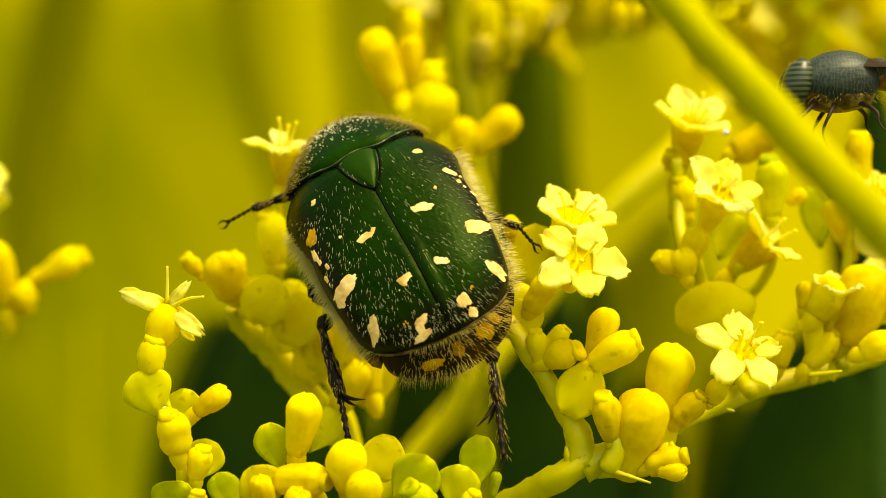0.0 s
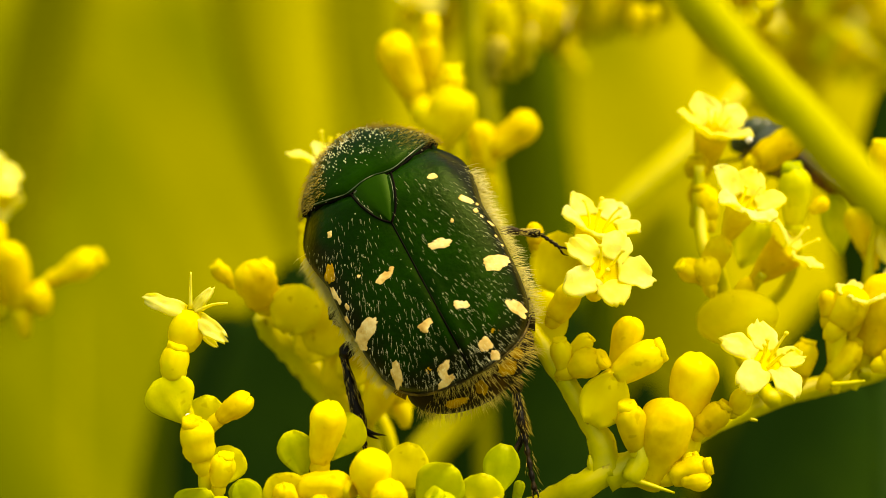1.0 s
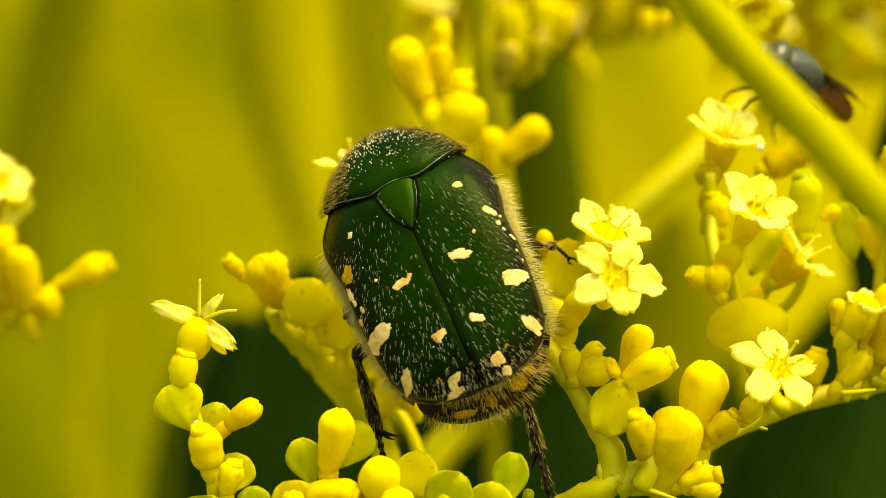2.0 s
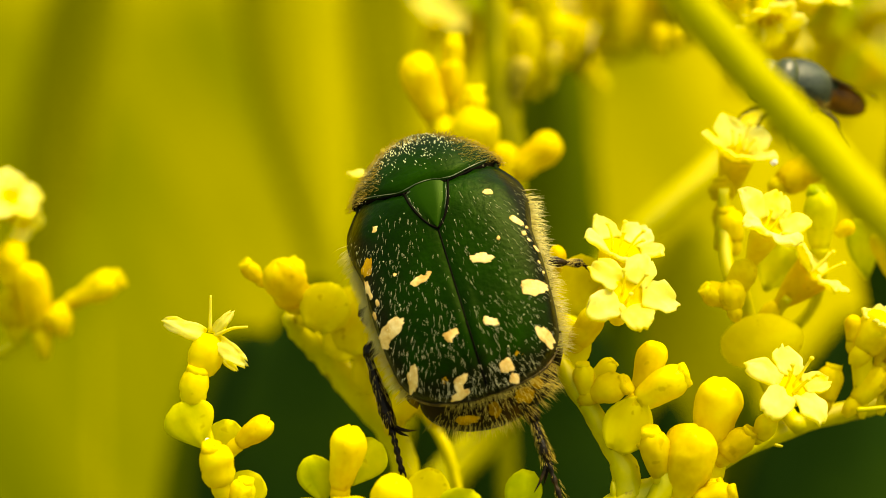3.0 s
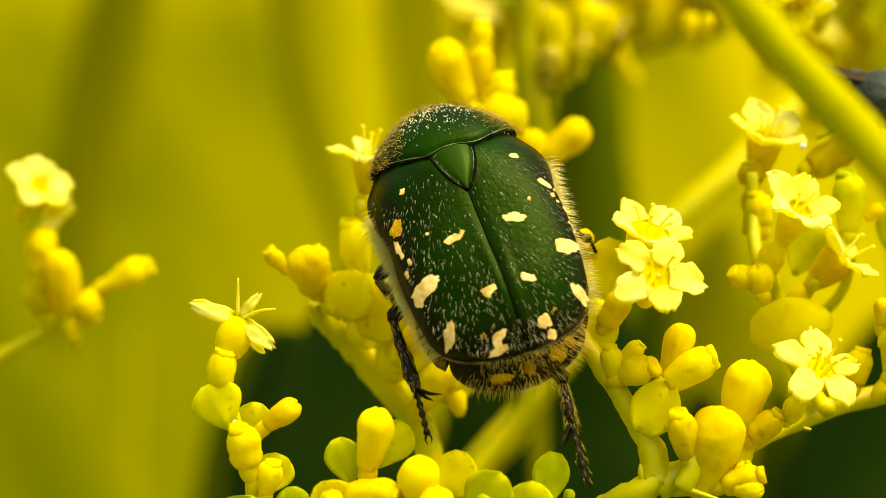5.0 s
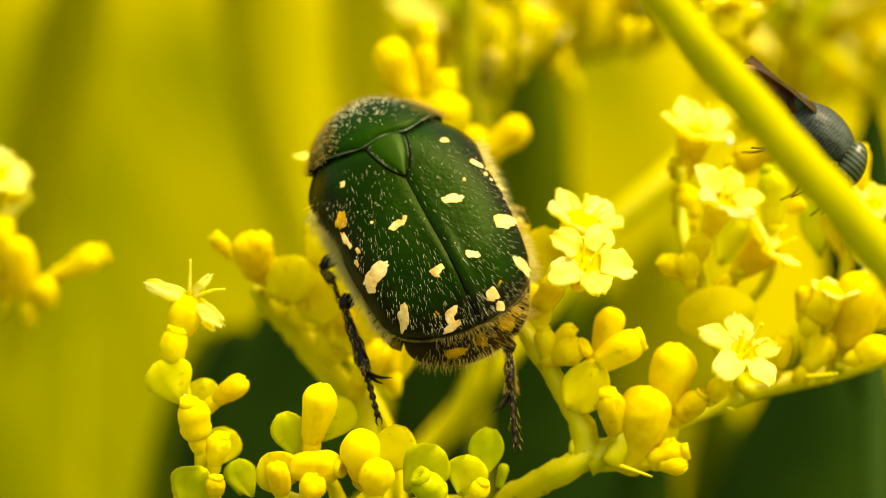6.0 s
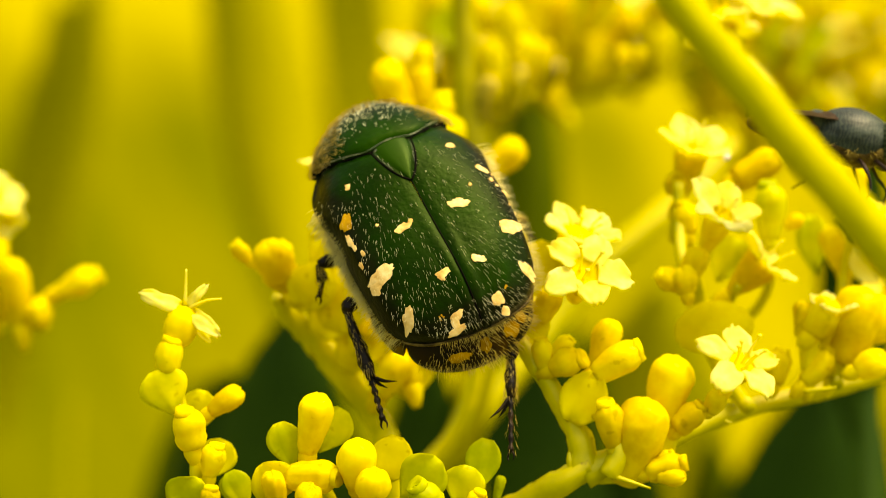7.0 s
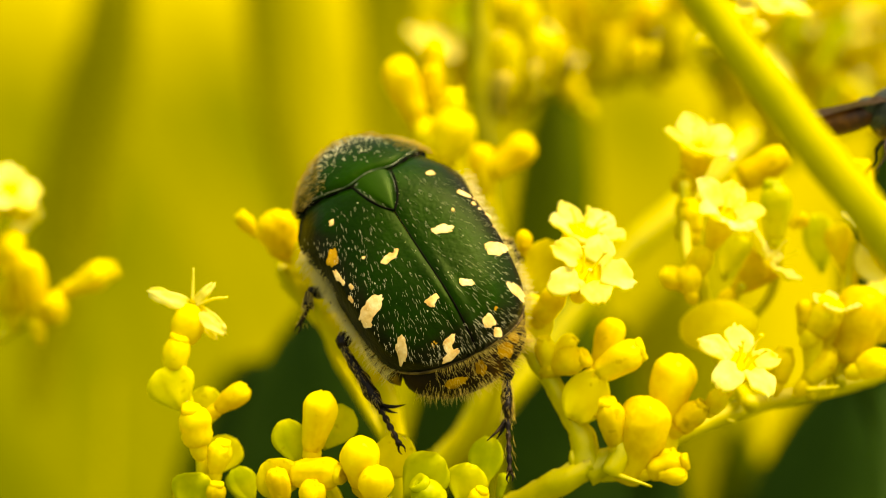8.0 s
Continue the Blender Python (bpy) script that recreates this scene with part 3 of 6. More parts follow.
stem(thing_now, o, [(8.87, 28.00, -460.00), (-3.09, 7.00, -26.47), (-4.09, 7.00, -12.60), (-4.96, 7.00, -7.40), (-6.61, 7.00, -4.64), (-8.15, 5.00, -1.68), (-8.24, 3.00, 1.30), (-8.07, 2.00, 4.06)], [0.29, 0.29, 0.29, 0.29, 0.28, 0.28, 0.25], STEM, "stem")
bud(thing_now, o, (-8.16, 2.00, 0.47), -7, 5, 2.66, 0.83, DISC, 0.2)
flower(thing_now, o, (-7.68, 2.00, 6.22), 8, 14, 1.93, 1.93, 15, lift=32, droop=0.2, stamens=3, wide=0.55)


thing_now, o = sprig((-16.72, 5.50, -460.00), "branching sprig with open star flowers and plump yellow buds")
stem(thing_now, o, [(-16.72, 5.50, -460.00), (0.99, -1.50, -21.82), (2.41, -4.50, -11.05), (3.96, -5.50, -9.92), (5.47, -6.50, -9.02), (6.49, -6.50, -8.44)], [0.62, 0.62, 0.62, 0.66, 0.66], STEM, "stem")
stem(thing_now, o, [(6.24, -6.50, -8.69), (6.00, -6.50, -7.03), (5.50, -6.50, -6.13), (4.62, -6.50, -4.72), (3.62, -6.50, -3.18), (3.01, -5.50, -2.18)], [0.71, 0.61, 0.51, 0.46, 0.41, 0.41], STEM, "branch")
stem(thing_now, o, [(5.72, -6.50, -9.20), (5.59, -6.80, -8.15), (5.54, -6.80, -7.77)], [0.26, 0.18, 0.08], STEM, "bract_tip")
stem(thing_now, o, [(6.23, -6.50, -8.82), (7.65, -6.50, -8.07), (8.70, -6.20, -7.34)], [0.66, 0.66, 0.51], STEM, "branch")
stem(thing_now, o, [(7.00, -6.50, -8.96), (8.75, -7.00, -8.92), (9.51, -7.00, -8.68)], [0.31, 0.25, 0.20], STEM, "branch")
stem(thing_now, o, [(7.45, -7.50, -8.79), (8.43, -7.80, -9.10), (9.23, -7.80, -9.36)], [0.13, 0.10, 0.05], STEM, "bract_tip")
flower(thing_now, o, (6.19, -8.00, 0.58), 20, 58, 2.06, 1.76, -8, lift=26, droop=0.3, stamens=3, wide=0.76)
flower(thing_now, o, (6.15, -3.50, 2.61), 18, 28, 1.89, 2.10, 30, lift=40, droop=0.15, stamens=5, wide=0.85, slim=1.3)
bud(thing_now, o, (3.98, -6.00, -1.67), 32, 5, 1.82, 0.67, BUD, 0.3)
bract(thing_now, o, (3.00, -5.50, -2.96), 20, 0, 2.61, 2.45, DISC, 0.25, 0.22, "bract")
bract(thing_now, o, (3.83, -3.50, -2.52), -24, 0, 2.29, 2.36, DISC, 0.25, 0.22, "bract")
bract(thing_now, o, (3.75, -2.50, -0.43), 19, -5, 2.81, 2.39, DISC, 0.25, 0.22, "bract")
bud(thing_now, o, (3.24, -2.50, 1.70), 0, 0, 1.06, 0.48, BUD, 0.5)
bud(thing_now, o, (4.36, -7.00, -3.93), -7, 10, 1.43, 0.51, BUD, 0.3)
bud(thing_now, o, (4.41, -5.50, -3.62), 48, 5, 1.74, 0.44, DISC, 0)
bud(thing_now, o, (4.61, -7.00, -3.93), 64, 15, 1.67, 0.74, BUD, 0.5)
bract(thing_now, o, (5.60, -7.00, -6.35), 27, 5, 2.56, 2.24, DISC, 0.25, 0.22, "bract")
bud(thing_now, o, (6.83, -6.00, -3.87), 17, 5, 2.43, 0.72, BUD, 0.2)
bud(thing_now, o, (6.64, -7.00, -4.21), 58, 10, 2.53, 0.86, BUD, 0.5)
stem(thing_now, o, [(6.06, -5.50, -6.08), (6.46, -5.50, -5.05), (6.85, -5.50, -4.03)], [0.23, 0.21, 0.18], STEM, "pedicel")
bud(thing_now, o, (7.59, -7.50, -7.48), -11, 12, 2.10, 0.68, BUD, 0.3)
stem(thing_now, o, [(7.33, -7.30, -8.75), (7.71, -7.50, -7.98), (7.72, -7.50, -7.22)], [0.51, 0.46, 0.35], STEM, "pedicel")
bud(thing_now, o, (6.97, -7.50, -6.46), -43, 10, 0.64, 0.13, BUD, 0)
bud(thing_now, o, (8.02, -6.50, -9.14), 18, 14, 4.19, 1.25, BUD, 0)
bract(thing_now, o, (8.70, -5.90, -9.03), 21, 5, 3.72, 2.36, DISC, 0.3, 0.4, "bract")
bud(thing_now, o, (9.18, -7.30, -8.72), 70, 15, 1.78, 0.63, BUD, 0.5)
bud(thing_now, o, (9.57, -7.80, -8.86), 87, 15, 1.31, 0.50, BUD, 0)
bud(thing_now, o, (9.51, -7.00, -8.42), 54, 10, 1.11, 0.46, BUD, 0)
stem(thing_now, o, [(8.68, -4.50, -8.26), (10.65, -3.00, -7.09), (13.52, -1.00, -6.06), (16.69, 0.50, -5.29), (19.59, 1.50, -4.64), (23.08, 2.50, -3.48)], [0.60, 0.58, 0.54, 0.49, 0.50, 0.50], STEM, "branch")
bud(thing_now, o, (10.03, -5.70, -6.49), 7, 8, 3.32, 1.13, BUD, 0)
bud(thing_now, o, (10.59, -6.50, -6.70), 42, 15, 1.59, 0.64, BUD, 0.5)
bud(thing_now, o, (12.00, -6.50, -5.87), 34, 10, 1.25, 0.56, BUD, 0.3)
flower(thing_now, o, (13.50, -7.00, -3.52), 25, 44, 1.98, 1.78, 8, lift=20, droop=0.25, stamens=5, wide=0.74)
part("bract", blob(bmesh.new(), Vector((12.97, -0.50, -1.83)) - o, (1.95, 0.72, 1.32), Matrix.Rotation(radians(-9), 4, "Y"), 32, 16, 0.12, rng.random() * 40), DISC, thing_now)
bud(thing_now, o, (15.75, -1.50, -4.58), 14, 0, 1.71, 0.67, BUD, 0.5)
bud(thing_now, o, (17.14, -2.00, -4.57), 40, 0, 2.08, 0.73, BUD, 0.5)
bud(thing_now, o, (17.41, -2.00, -4.31), 0, 0, 2.53, 0.53, DISC, 0.5)
bud(thing_now, o, (16.84, -2.50, -1.76), 6, 5, 1.26, 0.45, BUD, 0.5)
flower(thing_now, o, (18.43, -2.50, -1.12), 10, 15, 1.27, 1.86, 0, lift=55, droop=0.15, stamens=0)
bud(thing_now, o, (17.36, -2.50, -2.16), 32, 5, 2.03, 0.93, BUD, 0.5)
bud(thing_now, o, (19.10, -1.50, -3.55), 16, 5, 3.91, 1.47, BUD, 0)
bud(thing_now, o, (18.56, -1.50, -4.34), 14, 0, 2.21, 0.54, DISC, 0.5)
bud(thing_now, o, (19.50, -3.00, -3.89), 66, 10, 1.62, 0.74, BUD, 0.5)
bud(thing_now, o, (20.27, -1.00, -2.24), 45, 0, 2.28, 1.21, BUD, 0.5)
bud(thing_now, o, (13.38, -4.50, -6.43), -79, 0, 0.40, 0.10, STEM, 0)
stem(thing_now, o, [(16.99, -3.00, -4.89), (18.00, -3.30, -4.78), (18.49, -3.50, -4.69)], [0.13, 0.11, 0.05], STEM, "bract_tip")
# its upper arm, with the trumpet flowers
stem(thing_now, o, [(14.38, -2.80, -5.69), (13.60, -0.50, -4.34), (12.92, 0.50, -2.75), (12.35, 0.00, -0.56), (11.86, -1.00, 1.08)], [0.37, 0.38, 0.38, 0.35, 0.30], STEM, "branch")
stem(thing_now, o, [(11.95, 0.00, 0.26), (11.47, 0.50, 1.63), (11.45, 1.50, 3.83), (11.41, 1.50, 5.48)], [0.33, 0.33, 0.30, 0.25], STEM, "branch")
stem(thing_now, o, [(12.71, 1.00, -1.67), (13.76, 0.50, -0.58), (14.19, -0.50, 0.24)], [0.27, 0.25, 0.22], STEM, "branch")
flower(thing_now, o, (13.09, -2.50, 3.61), 22, 40, 2.10, 2.60, -12, lift=42, droop=0.12, stamens=2, wide=0.74, slim=0.9)
bud(thing_now, o, (11.53, -1.90, 0.68), 28, 5, 1.52, 0.69, BUD, 0.2)
bud(thing_now, o, (11.06, -2.20, 0.07), -53, 10, 1.25, 0.61, BUD, 0.5)
bud(thing_now, o, (11.43, -2.50, -0.25), -13, 10, 1.38, 0.66, BUD, 0.5)
flower(thing_now, o, (12.24, 3.00, 7.20), 12, 28, 2.35, 2.80, 20, lift=42, droop=0.1, stamens=4, wide=0.72, slim=0.9)
bud(thing_now, o, (11.50, 2.50, 4.97), -12, 0, 1.08, 0.64, BUD, 0.4)
bud(thing_now, o, (11.85, 1.50, 2.87), -9, 0, 1.59, 0.69, BUD, 0.5)
bud(thing_now, o, (11.20, 2.00, 2.47), 8, 0, 1.95, 0.41, DISC, 0)
bud(thing_now, o, (13.56, 0.50, 6.56), 55, 10, 0.34, 0.15, WHITE, 0, "pollen_grain")
bud(thing_now, o, (14.45, 3.50, 5.75), 61, 0, 2.72, 0.87, BUD, 0.3)
flower(thing_now, o, (15.47, -0.30, 1.47), 46, 14, 1.85, 2.38, 10, lift=42, droop=0.12, stamens=3, slim=1.25, wide=0.72)
bud(thing_now, o, (15.90, 1.00, 2.54), 1, 5, 2.83, 0.82, BRACT, 0.2)
bud(thing_now, o, (16.72, 1.00, 3.21), 54, 0, 1.02, 0.41, BUD, 0)
bract(thing_now, o, (18.90, 5.50, 1.01), -5, 0, 3.15, 1.71, BRACT, 0.25, 0.22, "bract")
bract(thing_now, o, (13.44, 2.50, 0.51), 27, 0, 2.48, 2.22, BRACT, 0.25, 0.22, "bract")
stem(thing_now, o, [(14.20, 4.50, -2.33), (16.06, 3.50, -0.08), (16.22, 2.00, 2.14), (15.99, 1.50, 2.68)], [0.28, 0.25, 0.22, 0.17], STEM, "branch")
stem(thing_now, o, [(18.74, -2.00, -4.53), (19.35, 0.00, -3.34), (19.87, 3.00, -1.79), (19.89, 3.00, 0.44), (20.33, 3.00, 2.66)], [0.32, 0.33, 0.31, 0.28, 0.22], STEM, "branch")
bud(thing_now, o, (20.49, 3.00, 4.33), 0, 5, 2.38, 0.75, BUD, 0.3)
bud(thing_now, o, (20.07, 4.00, 1.27), -17, 5, 2.37, 0.73, BUD, 0.5)
flower(thing_now, o, (21.14, 2.00, 3.60), 10, 35, 1.66, 1.93, 30, lift=35)
bract(thing_now, o, (21.84, 3.00, 0.83), -40, 10, 2.18, 2.23, PETAL, 0.25, 0.22, "bract")
bud(thing_now, o, (22.40, 3.00, 1.24), -48, 10, 1.70, 0.70, BUD, 0.5)
flower(thing_now, o, (22.63, 5.00, 0.11), -20, 30, 1.70, 1.99, 0)
stem(thing_now, o, [(20.41, 4.00, 1.55), (21.02, 3.00, 2.09), (21.58, 3.00, 2.64)], [0.23, 0.20, 0.17], STEM, "branch")

thing_now, o = sprig((40.25, 30.50, -460.00), "tall yellow sprig standing behind the trumpet flowers")
stem(thing_now, o, [(40.25, 30.50, -460.00), (40.10, 20.50, -30.04), (38.90, 20.50, 5.30), (33.80, 18.50, 23.65), (22.08, 14.50, 24.61), (15.91, 9.50, 20.49), (14.11, 6.50, 15.42)], [0.39, 0.39, 0.35, 0.31, 0.27, 0.23], STEM, "stem")
flower(thing_now, o, (14.26, 6.50, 13.98), 170, 25, 1.84, 2.01, 10, lift=25, stamens=2)
flower(thing_now, o, (17.00, 11.50, 16.01), 20, 20, 2.10, 2.10, 0)
bud(thing_now, o, (13.50, 12.50, 15.27), -27, 0, 2.03, 0.91, BUD, 0.5)

thing_now, o = sprig((-32.72, 38.50, -460.00), "sprig of round yellow buds beyond the beetle")
stem(thing_now, o, [(-32.72, 38.50, -460.00), (-11.41, 18.50, -25.95), (-7.50, 18.50, -16.46), (-1.71, 18.50, -10.17), (0.87, 17.50, -6.65), (1.71, 16.50, -0.66), (1.55, 14.50, 4.59), (1.47, 14.00, 6.41)], [0.51, 0.51, 0.51, 0.50, 0.50, 0.46, 0.40], STEM, "stem")
bud(thing_now, o, (1.37, 13.50, 5.48), -10, 5, 2.86, 0.79, BUD, 0.5)
bud(thing_now, o, (1.48, 13.50, 6.63), 53, 5, 3.17, 0.95, BUD, 0.5)
stem(thing_now, o, [(1.52, 14.50, 1.82), (0.08, 13.50, 4.88), (-0.94, 12.50, 7.28), (-1.83, 12.50, 8.81)], [0.40, 0.37, 0.36, 0.30], STEM, "branch")
stem(thing_now, o, [(-1.54, 12.50, 8.05), (-2.44, 12.50, 8.81), (-2.78, 12.50, 10.33)], [0.42, 0.36, 0.30], STEM, "pedicel")
bud(thing_now, o, (-2.56, 12.00, 9.54), -22, 5, 3.59, 1.14, BUD, 0.35)
stem(thing_now, o, [(-1.40, 13.00, 7.92), (-1.59, 13.00, 9.44), (-1.76, 13.00, 10.66)], [0.39, 0.33, 0.27], STEM, "pedicel")
bud(thing_now, o, (-1.67, 13.00, 10.51), -4, 5, 2.23, 0.73, BUD, 0.4)
bud(thing_now, o, (-1.71, 13.00, 12.33), 1, 5, 1.62, 0.64, BUD, 0)
bud(thing_now, o, (-0.92, 12.00, 8.46), 9, 5, 2.60, 0.84, BUD, 0.2)
bud(thing_now, o, (-1.52, 11.50, 7.24), 33, 5, 3.05, 1.35, DISC, 0)
bud(thing_now, o, (-2.32, 11.50, 8.00), 18, 5, 1.36, 0.66, BUD, 0)

thing_now, o = sprig((-48.54, 25.00, -460.00), "yellow budding sprig beyond the open flower, out of focus")
stem(thing_now, o, [(-48.54, 25.00, -460.00), (-38.68, 18.00, -28.78), (-35.33, 17.00, -9.70), (-28.65, 17.00, -4.11), (-25.27, 16.00, -2.24), (-23.34, 15.00, -0.68), (-22.09, 15.00, 0.08)], [0.44, 0.44, 0.44, 0.37, 0.34, 0.28], STEM, "stem")
bud(thing_now, o, (-22.09, 15.00, -0.02), 63, 5, 2.55, 0.89, BUD, 0.4)
bud(thing_now, o, (-22.79, 14.50, -1.76), -24, 5, 1.52, 0.86, BUD, 0.3)
bud(thing_now, o, (-24.02, 14.50, -1.74), -9, 5, 3.75, 0.95, BUD, 0.5)
bract(thing_now, o, (-25.58, 16.00, -1.61), 19, 0, 3.30, 2.80, DISC, 0.25, 0.22, "bract")
flower(thing_now, o, (-25.75, 15.00, 5.53), 40, 35, 1.91, 2.16, 10, lift=30)
bud(thing_now, o, (-25.65, 15.00, 0.58), 1, 5, 2.48, 0.93, BUD, 0.5)
bud(thing_now, o, (-25.58, 16.00, -1.61), -16, 0, 2.26, 1.09, BUD, 0.5)
flower(thing_now, o, (-25.20, 16.00, 4.00), 120, 20, 1.24, 1.56, 10, lift=30, stamens=0)

# bare stalks crossing behind
thing_now = thing("stalk", (-46.45, 43.00, -460.00), "pale yellow-green bare stalk leaning behind the beetle", "plant stalk", "stalks")
o = Vector((-46.45, 43.00, -460.00))
stem(thing_now, o, [(-46.45, 43.00, -460.00), (-14.76, 59.96, -34.71), (-9.98, 59.96, -21.72), (-2.32, 59.96, -13.39), (1.95, 59.96, -8.38), (11.39, 61.24, 3.51), (17.06, 62.52, 8.58), (22.11, 65.08, 13.61)], [0.95, 0.92, 0.88, 0.88, 0.92, 0.90, 0.78], STEM, "stalk_stem")
thing_now = thing("stalk", (-39.32, 53.00, -460.00), "upright olive stalk forking below withered flower heads", "plant stalk", "stalks")
o = Vector((-39.32, 53.00, -460.00))
stem(thing_now, o, [(-39.32, 53.00, -460.00), (-13.09, 32.00, -28.80), (-8.41, 32.00, -18.49), (-1.66, 32.00, -11.36), (1.19, 31.00, -7.47), (1.97, 29.00, 1.91), (1.35, 29.00, 7.75), (1.12, 29.00, 12.22), (0.83, 29.00, 16.34), (0.46, 29.00, 20.47)], [0.84, 0.84, 0.84, 0.91, 0.96, 1.03, 1.13, 0.82, 0.69], OLIVESTEM, "stalk_stem")
stem(thing_now, o, [(1.18, 29.00, 11.19), (2.09, 29.00, 12.55), (3.49, 30.00, 13.48), (4.89, 30.00, 15.02)], [0.89, 0.76, 0.48, 0.24], OLIVESTEM, "branch")
bud(thing_now, o, (2.08, 28.00, 12.13), 9, 5, 2.08, 0.78, OLIVE, 0.5)
bud(thing_now, o, (2.85, 28.40, 13.52), -7, 5, 2.77, 0.79, DISC, 0.5)
bud(thing_now, o, (3.98, 28.80, 12.85), 9, 5, 2.09, 0.79, OLIVE, 0.5)
bud(thing_now, o, (4.86, 29.20, 14.42), -8, 5, 2.44, 0.79, DISC, 0.5)
bud(thing_now, o, (5.90, 29.60, 13.76), 11, 5, 1.76, 0.79, OLIVE, 0.5)
bud(thing_now, o, (3.13, 30.00, 12.27), -14, 5, 1.43, 0.80, DISC, 0.5)
bud(thing_now, o, (1.78, 30.40, 14.75), 9, 5, 2.12, 0.80, OLIVE, 0.5)
bud(thing_now, o, (4.05, 30.80, 16.33), -8, 5, 2.47, 0.80, DISC, 0.5)
bud(thing_now, o, (10.32, 26.00, 14.39), 5, 5, 1.25, 0.71, BUD, 0.5)
bud(thing_now, o, (11.43, 26.00, 14.71), 4, 5, 1.01, 0.40, BUD, 0.5)
bud(thing_now, o, (5.37, 29.00, 14.40), 13, 0, 1.94, 0.69, BUD, 0.5)

# the crowded flower heads beyond, along an arching branch

thing_now, o = sprig((2.85, 92.00, -460.00), "crowded arching head of yellow flowers, out of focus")
stem(thing_now, o, [(2.85, 92.00, -460.00), (2.59, 79.50, -32.53), (1.77, 76.90, -3.75), (1.14, 71.70, 10.19), (2.47, 67.80, 15.85), (6.07, 66.50, 17.11), (11.48, 66.50, 17.85), (17.10, 69.10, 19.82), (23.31, 71.70, 23.01)], [0.66, 0.66, 0.65, 0.73, 0.64, 0.55, 0.45, 0.38], OLIVESTEM, "stem")
bud(thing_now, o, (2.03, 70.98, 19.43), -23, 16, 3.67, 1.03, DISC, 0.4)
bud(thing_now, o, (1.85, 68.55, 24.07), -1, -6, 3.21, 1.30, BUD, 0.4)
bud(thing_now, o, (11.18, 73.49, 21.99), -24, 8, 3.61, 1.39, BUD, 0.4)
bud(thing_now, o, (2.38, 68.61, 23.17), 21, 19, 3.61, 1.33, DISC, 0.4)
bract(thing_now, o, (5.95, 77.03, 20.97), -17, 0, 3.99, 3.82, BRACT, 0.25, 0.22, "bract")
bract(thing_now, o, (7.02, 74.18, 22.68), -3, 0, 3.77, 3.76, DISC, 0.25, 0.22, "bract")
bud(thing_now, o, (8.90, 64.22, 19.71), 23, -2, 3.38, 0.99, OLIVE, 0.4)
bract(thing_now, o, (10.80, 77.55, 25.15), 3, 0, 3.84, 3.82, BRACT, 0.25, 0.22, "bract")
bud(thing_now, o, (10.84, 62.26, 18.55), 8, 1, 3.12, 1.18, BUD, 0.4)
bract(thing_now, o, (5.02, 73.99, 19.39), -19, 0, 3.96, 3.76, BRACT, 0.25, 0.22, "bract")
bud(thing_now, o, (5.15, 76.78, 21.99), -15, -10, 3.50, 1.07, BUD, 0.4)
bud(thing_now, o, (-0.92, 77.68, 24.67), -13, 17, 3.60, 1.38, BUD, 0.4)
bud(thing_now, o, (4.32, 66.88, 23.20), 1, 9, 3.20, 1.29, OLIVE, 0.4)
bud(thing_now, o, (-0.04, 64.94, 21.75), 12, 3, 3.21, 1.40, BUD, 0.4)
bud(thing_now, o, (7.98, 67.55, 16.94), -26, 10, 3.58, 1.27, BUD, 0.4)
bud(thing_now, o, (-1.65, 72.36, 19.92), 12, -10, 3.38, 1.37, OLIVE, 0.4)
bud(thing_now, o, (-1.44, 64.58, 22.75), 5, 1, 3.13, 1.13, BUD, 0.4)
bud(thing_now, o, (3.24, 65.47, 20.67), 15, 8, 3.29, 1.00, BUD, 0.4)
flower(thing_now, o, (2.89, 64.34, 23.67), 5, 41, 2.54, 2.68, 13, lift=35, stamens=0)
bud(thing_now, o, (10.17, 64.08, 21.80), 25, 13, 3.52, 1.01, BUD, 0.4)
bud(thing_now, o, (15.00, 62.20, 18.82), -17, 16, 3.35, 1.33, OLIVE, 0.4)
bud(thing_now, o, (0.33, 71.69, 22.85), -9, -1, 3.29, 1.08, OLIVE, 0.4)
bud(thing_now, o, (13.16, 67.59, 20.21), -5, -6, 3.21, 1.42, BUD, 0.4)
bud(thing_now, o, (-2.43, 77.97, 23.88), 24, -3, 3.69, 1.49, BUD, 0.4)
bud(thing_now, o, (13.26, 69.45, 22.83), -9, -8, 3.28, 1.12, OLIVE, 0.4)
bud(thing_now, o, (16.03, 60.64, 18.97), 1, 18, 3.21, 1.05, DISC, 0.4)
bud(thing_now, o, (7.97, 63.13, 22.12), 9, 3, 3.15, 1.21, BUD, 0.4)
bract(thing_now, o, (16.56, 64.59, 19.92), -1, 0, 3.58, 3.58, BRACT, 0.25, 0.22, "bract")
flower(thing_now, o, (3.81, 74.87, 23.19), -15, 8, 2.78, 2.83, 0, lift=35, stamens=0)
flower(thing_now, o, (7.45, 73.77, 22.32), 29, 33, 2.52, 2.82, 6, lift=35, stamens=0)
flower(thing_now, o, (7.19, 61.00, 17.55), -35, 3, 2.02, 2.63, 4, lift=35, stamens=0)
bud(thing_now, o, (13.95, 65.75, 21.32), -8, 8, 3.21, 1.27, BUD, 0.4)
bud(thing_now, o, (3.91, 62.25, 18.34), 12, -8, 3.19, 1.13, OLIVE, 0.4)
bud(thing_now, o, (0.39, 74.25, 21.57), 17, 3, 3.44, 1.33, BUD, 0.4)
bud(thing_now, o, (4.72, 67.66, 21.94), -2, 7, 3.20, 1.10, BUD, 0.4)
bract(thing_now, o, (10.72, 67.75, 20.37), 18, 0, 3.82, 3.63, DISC, 0.25, 0.22, "bract")
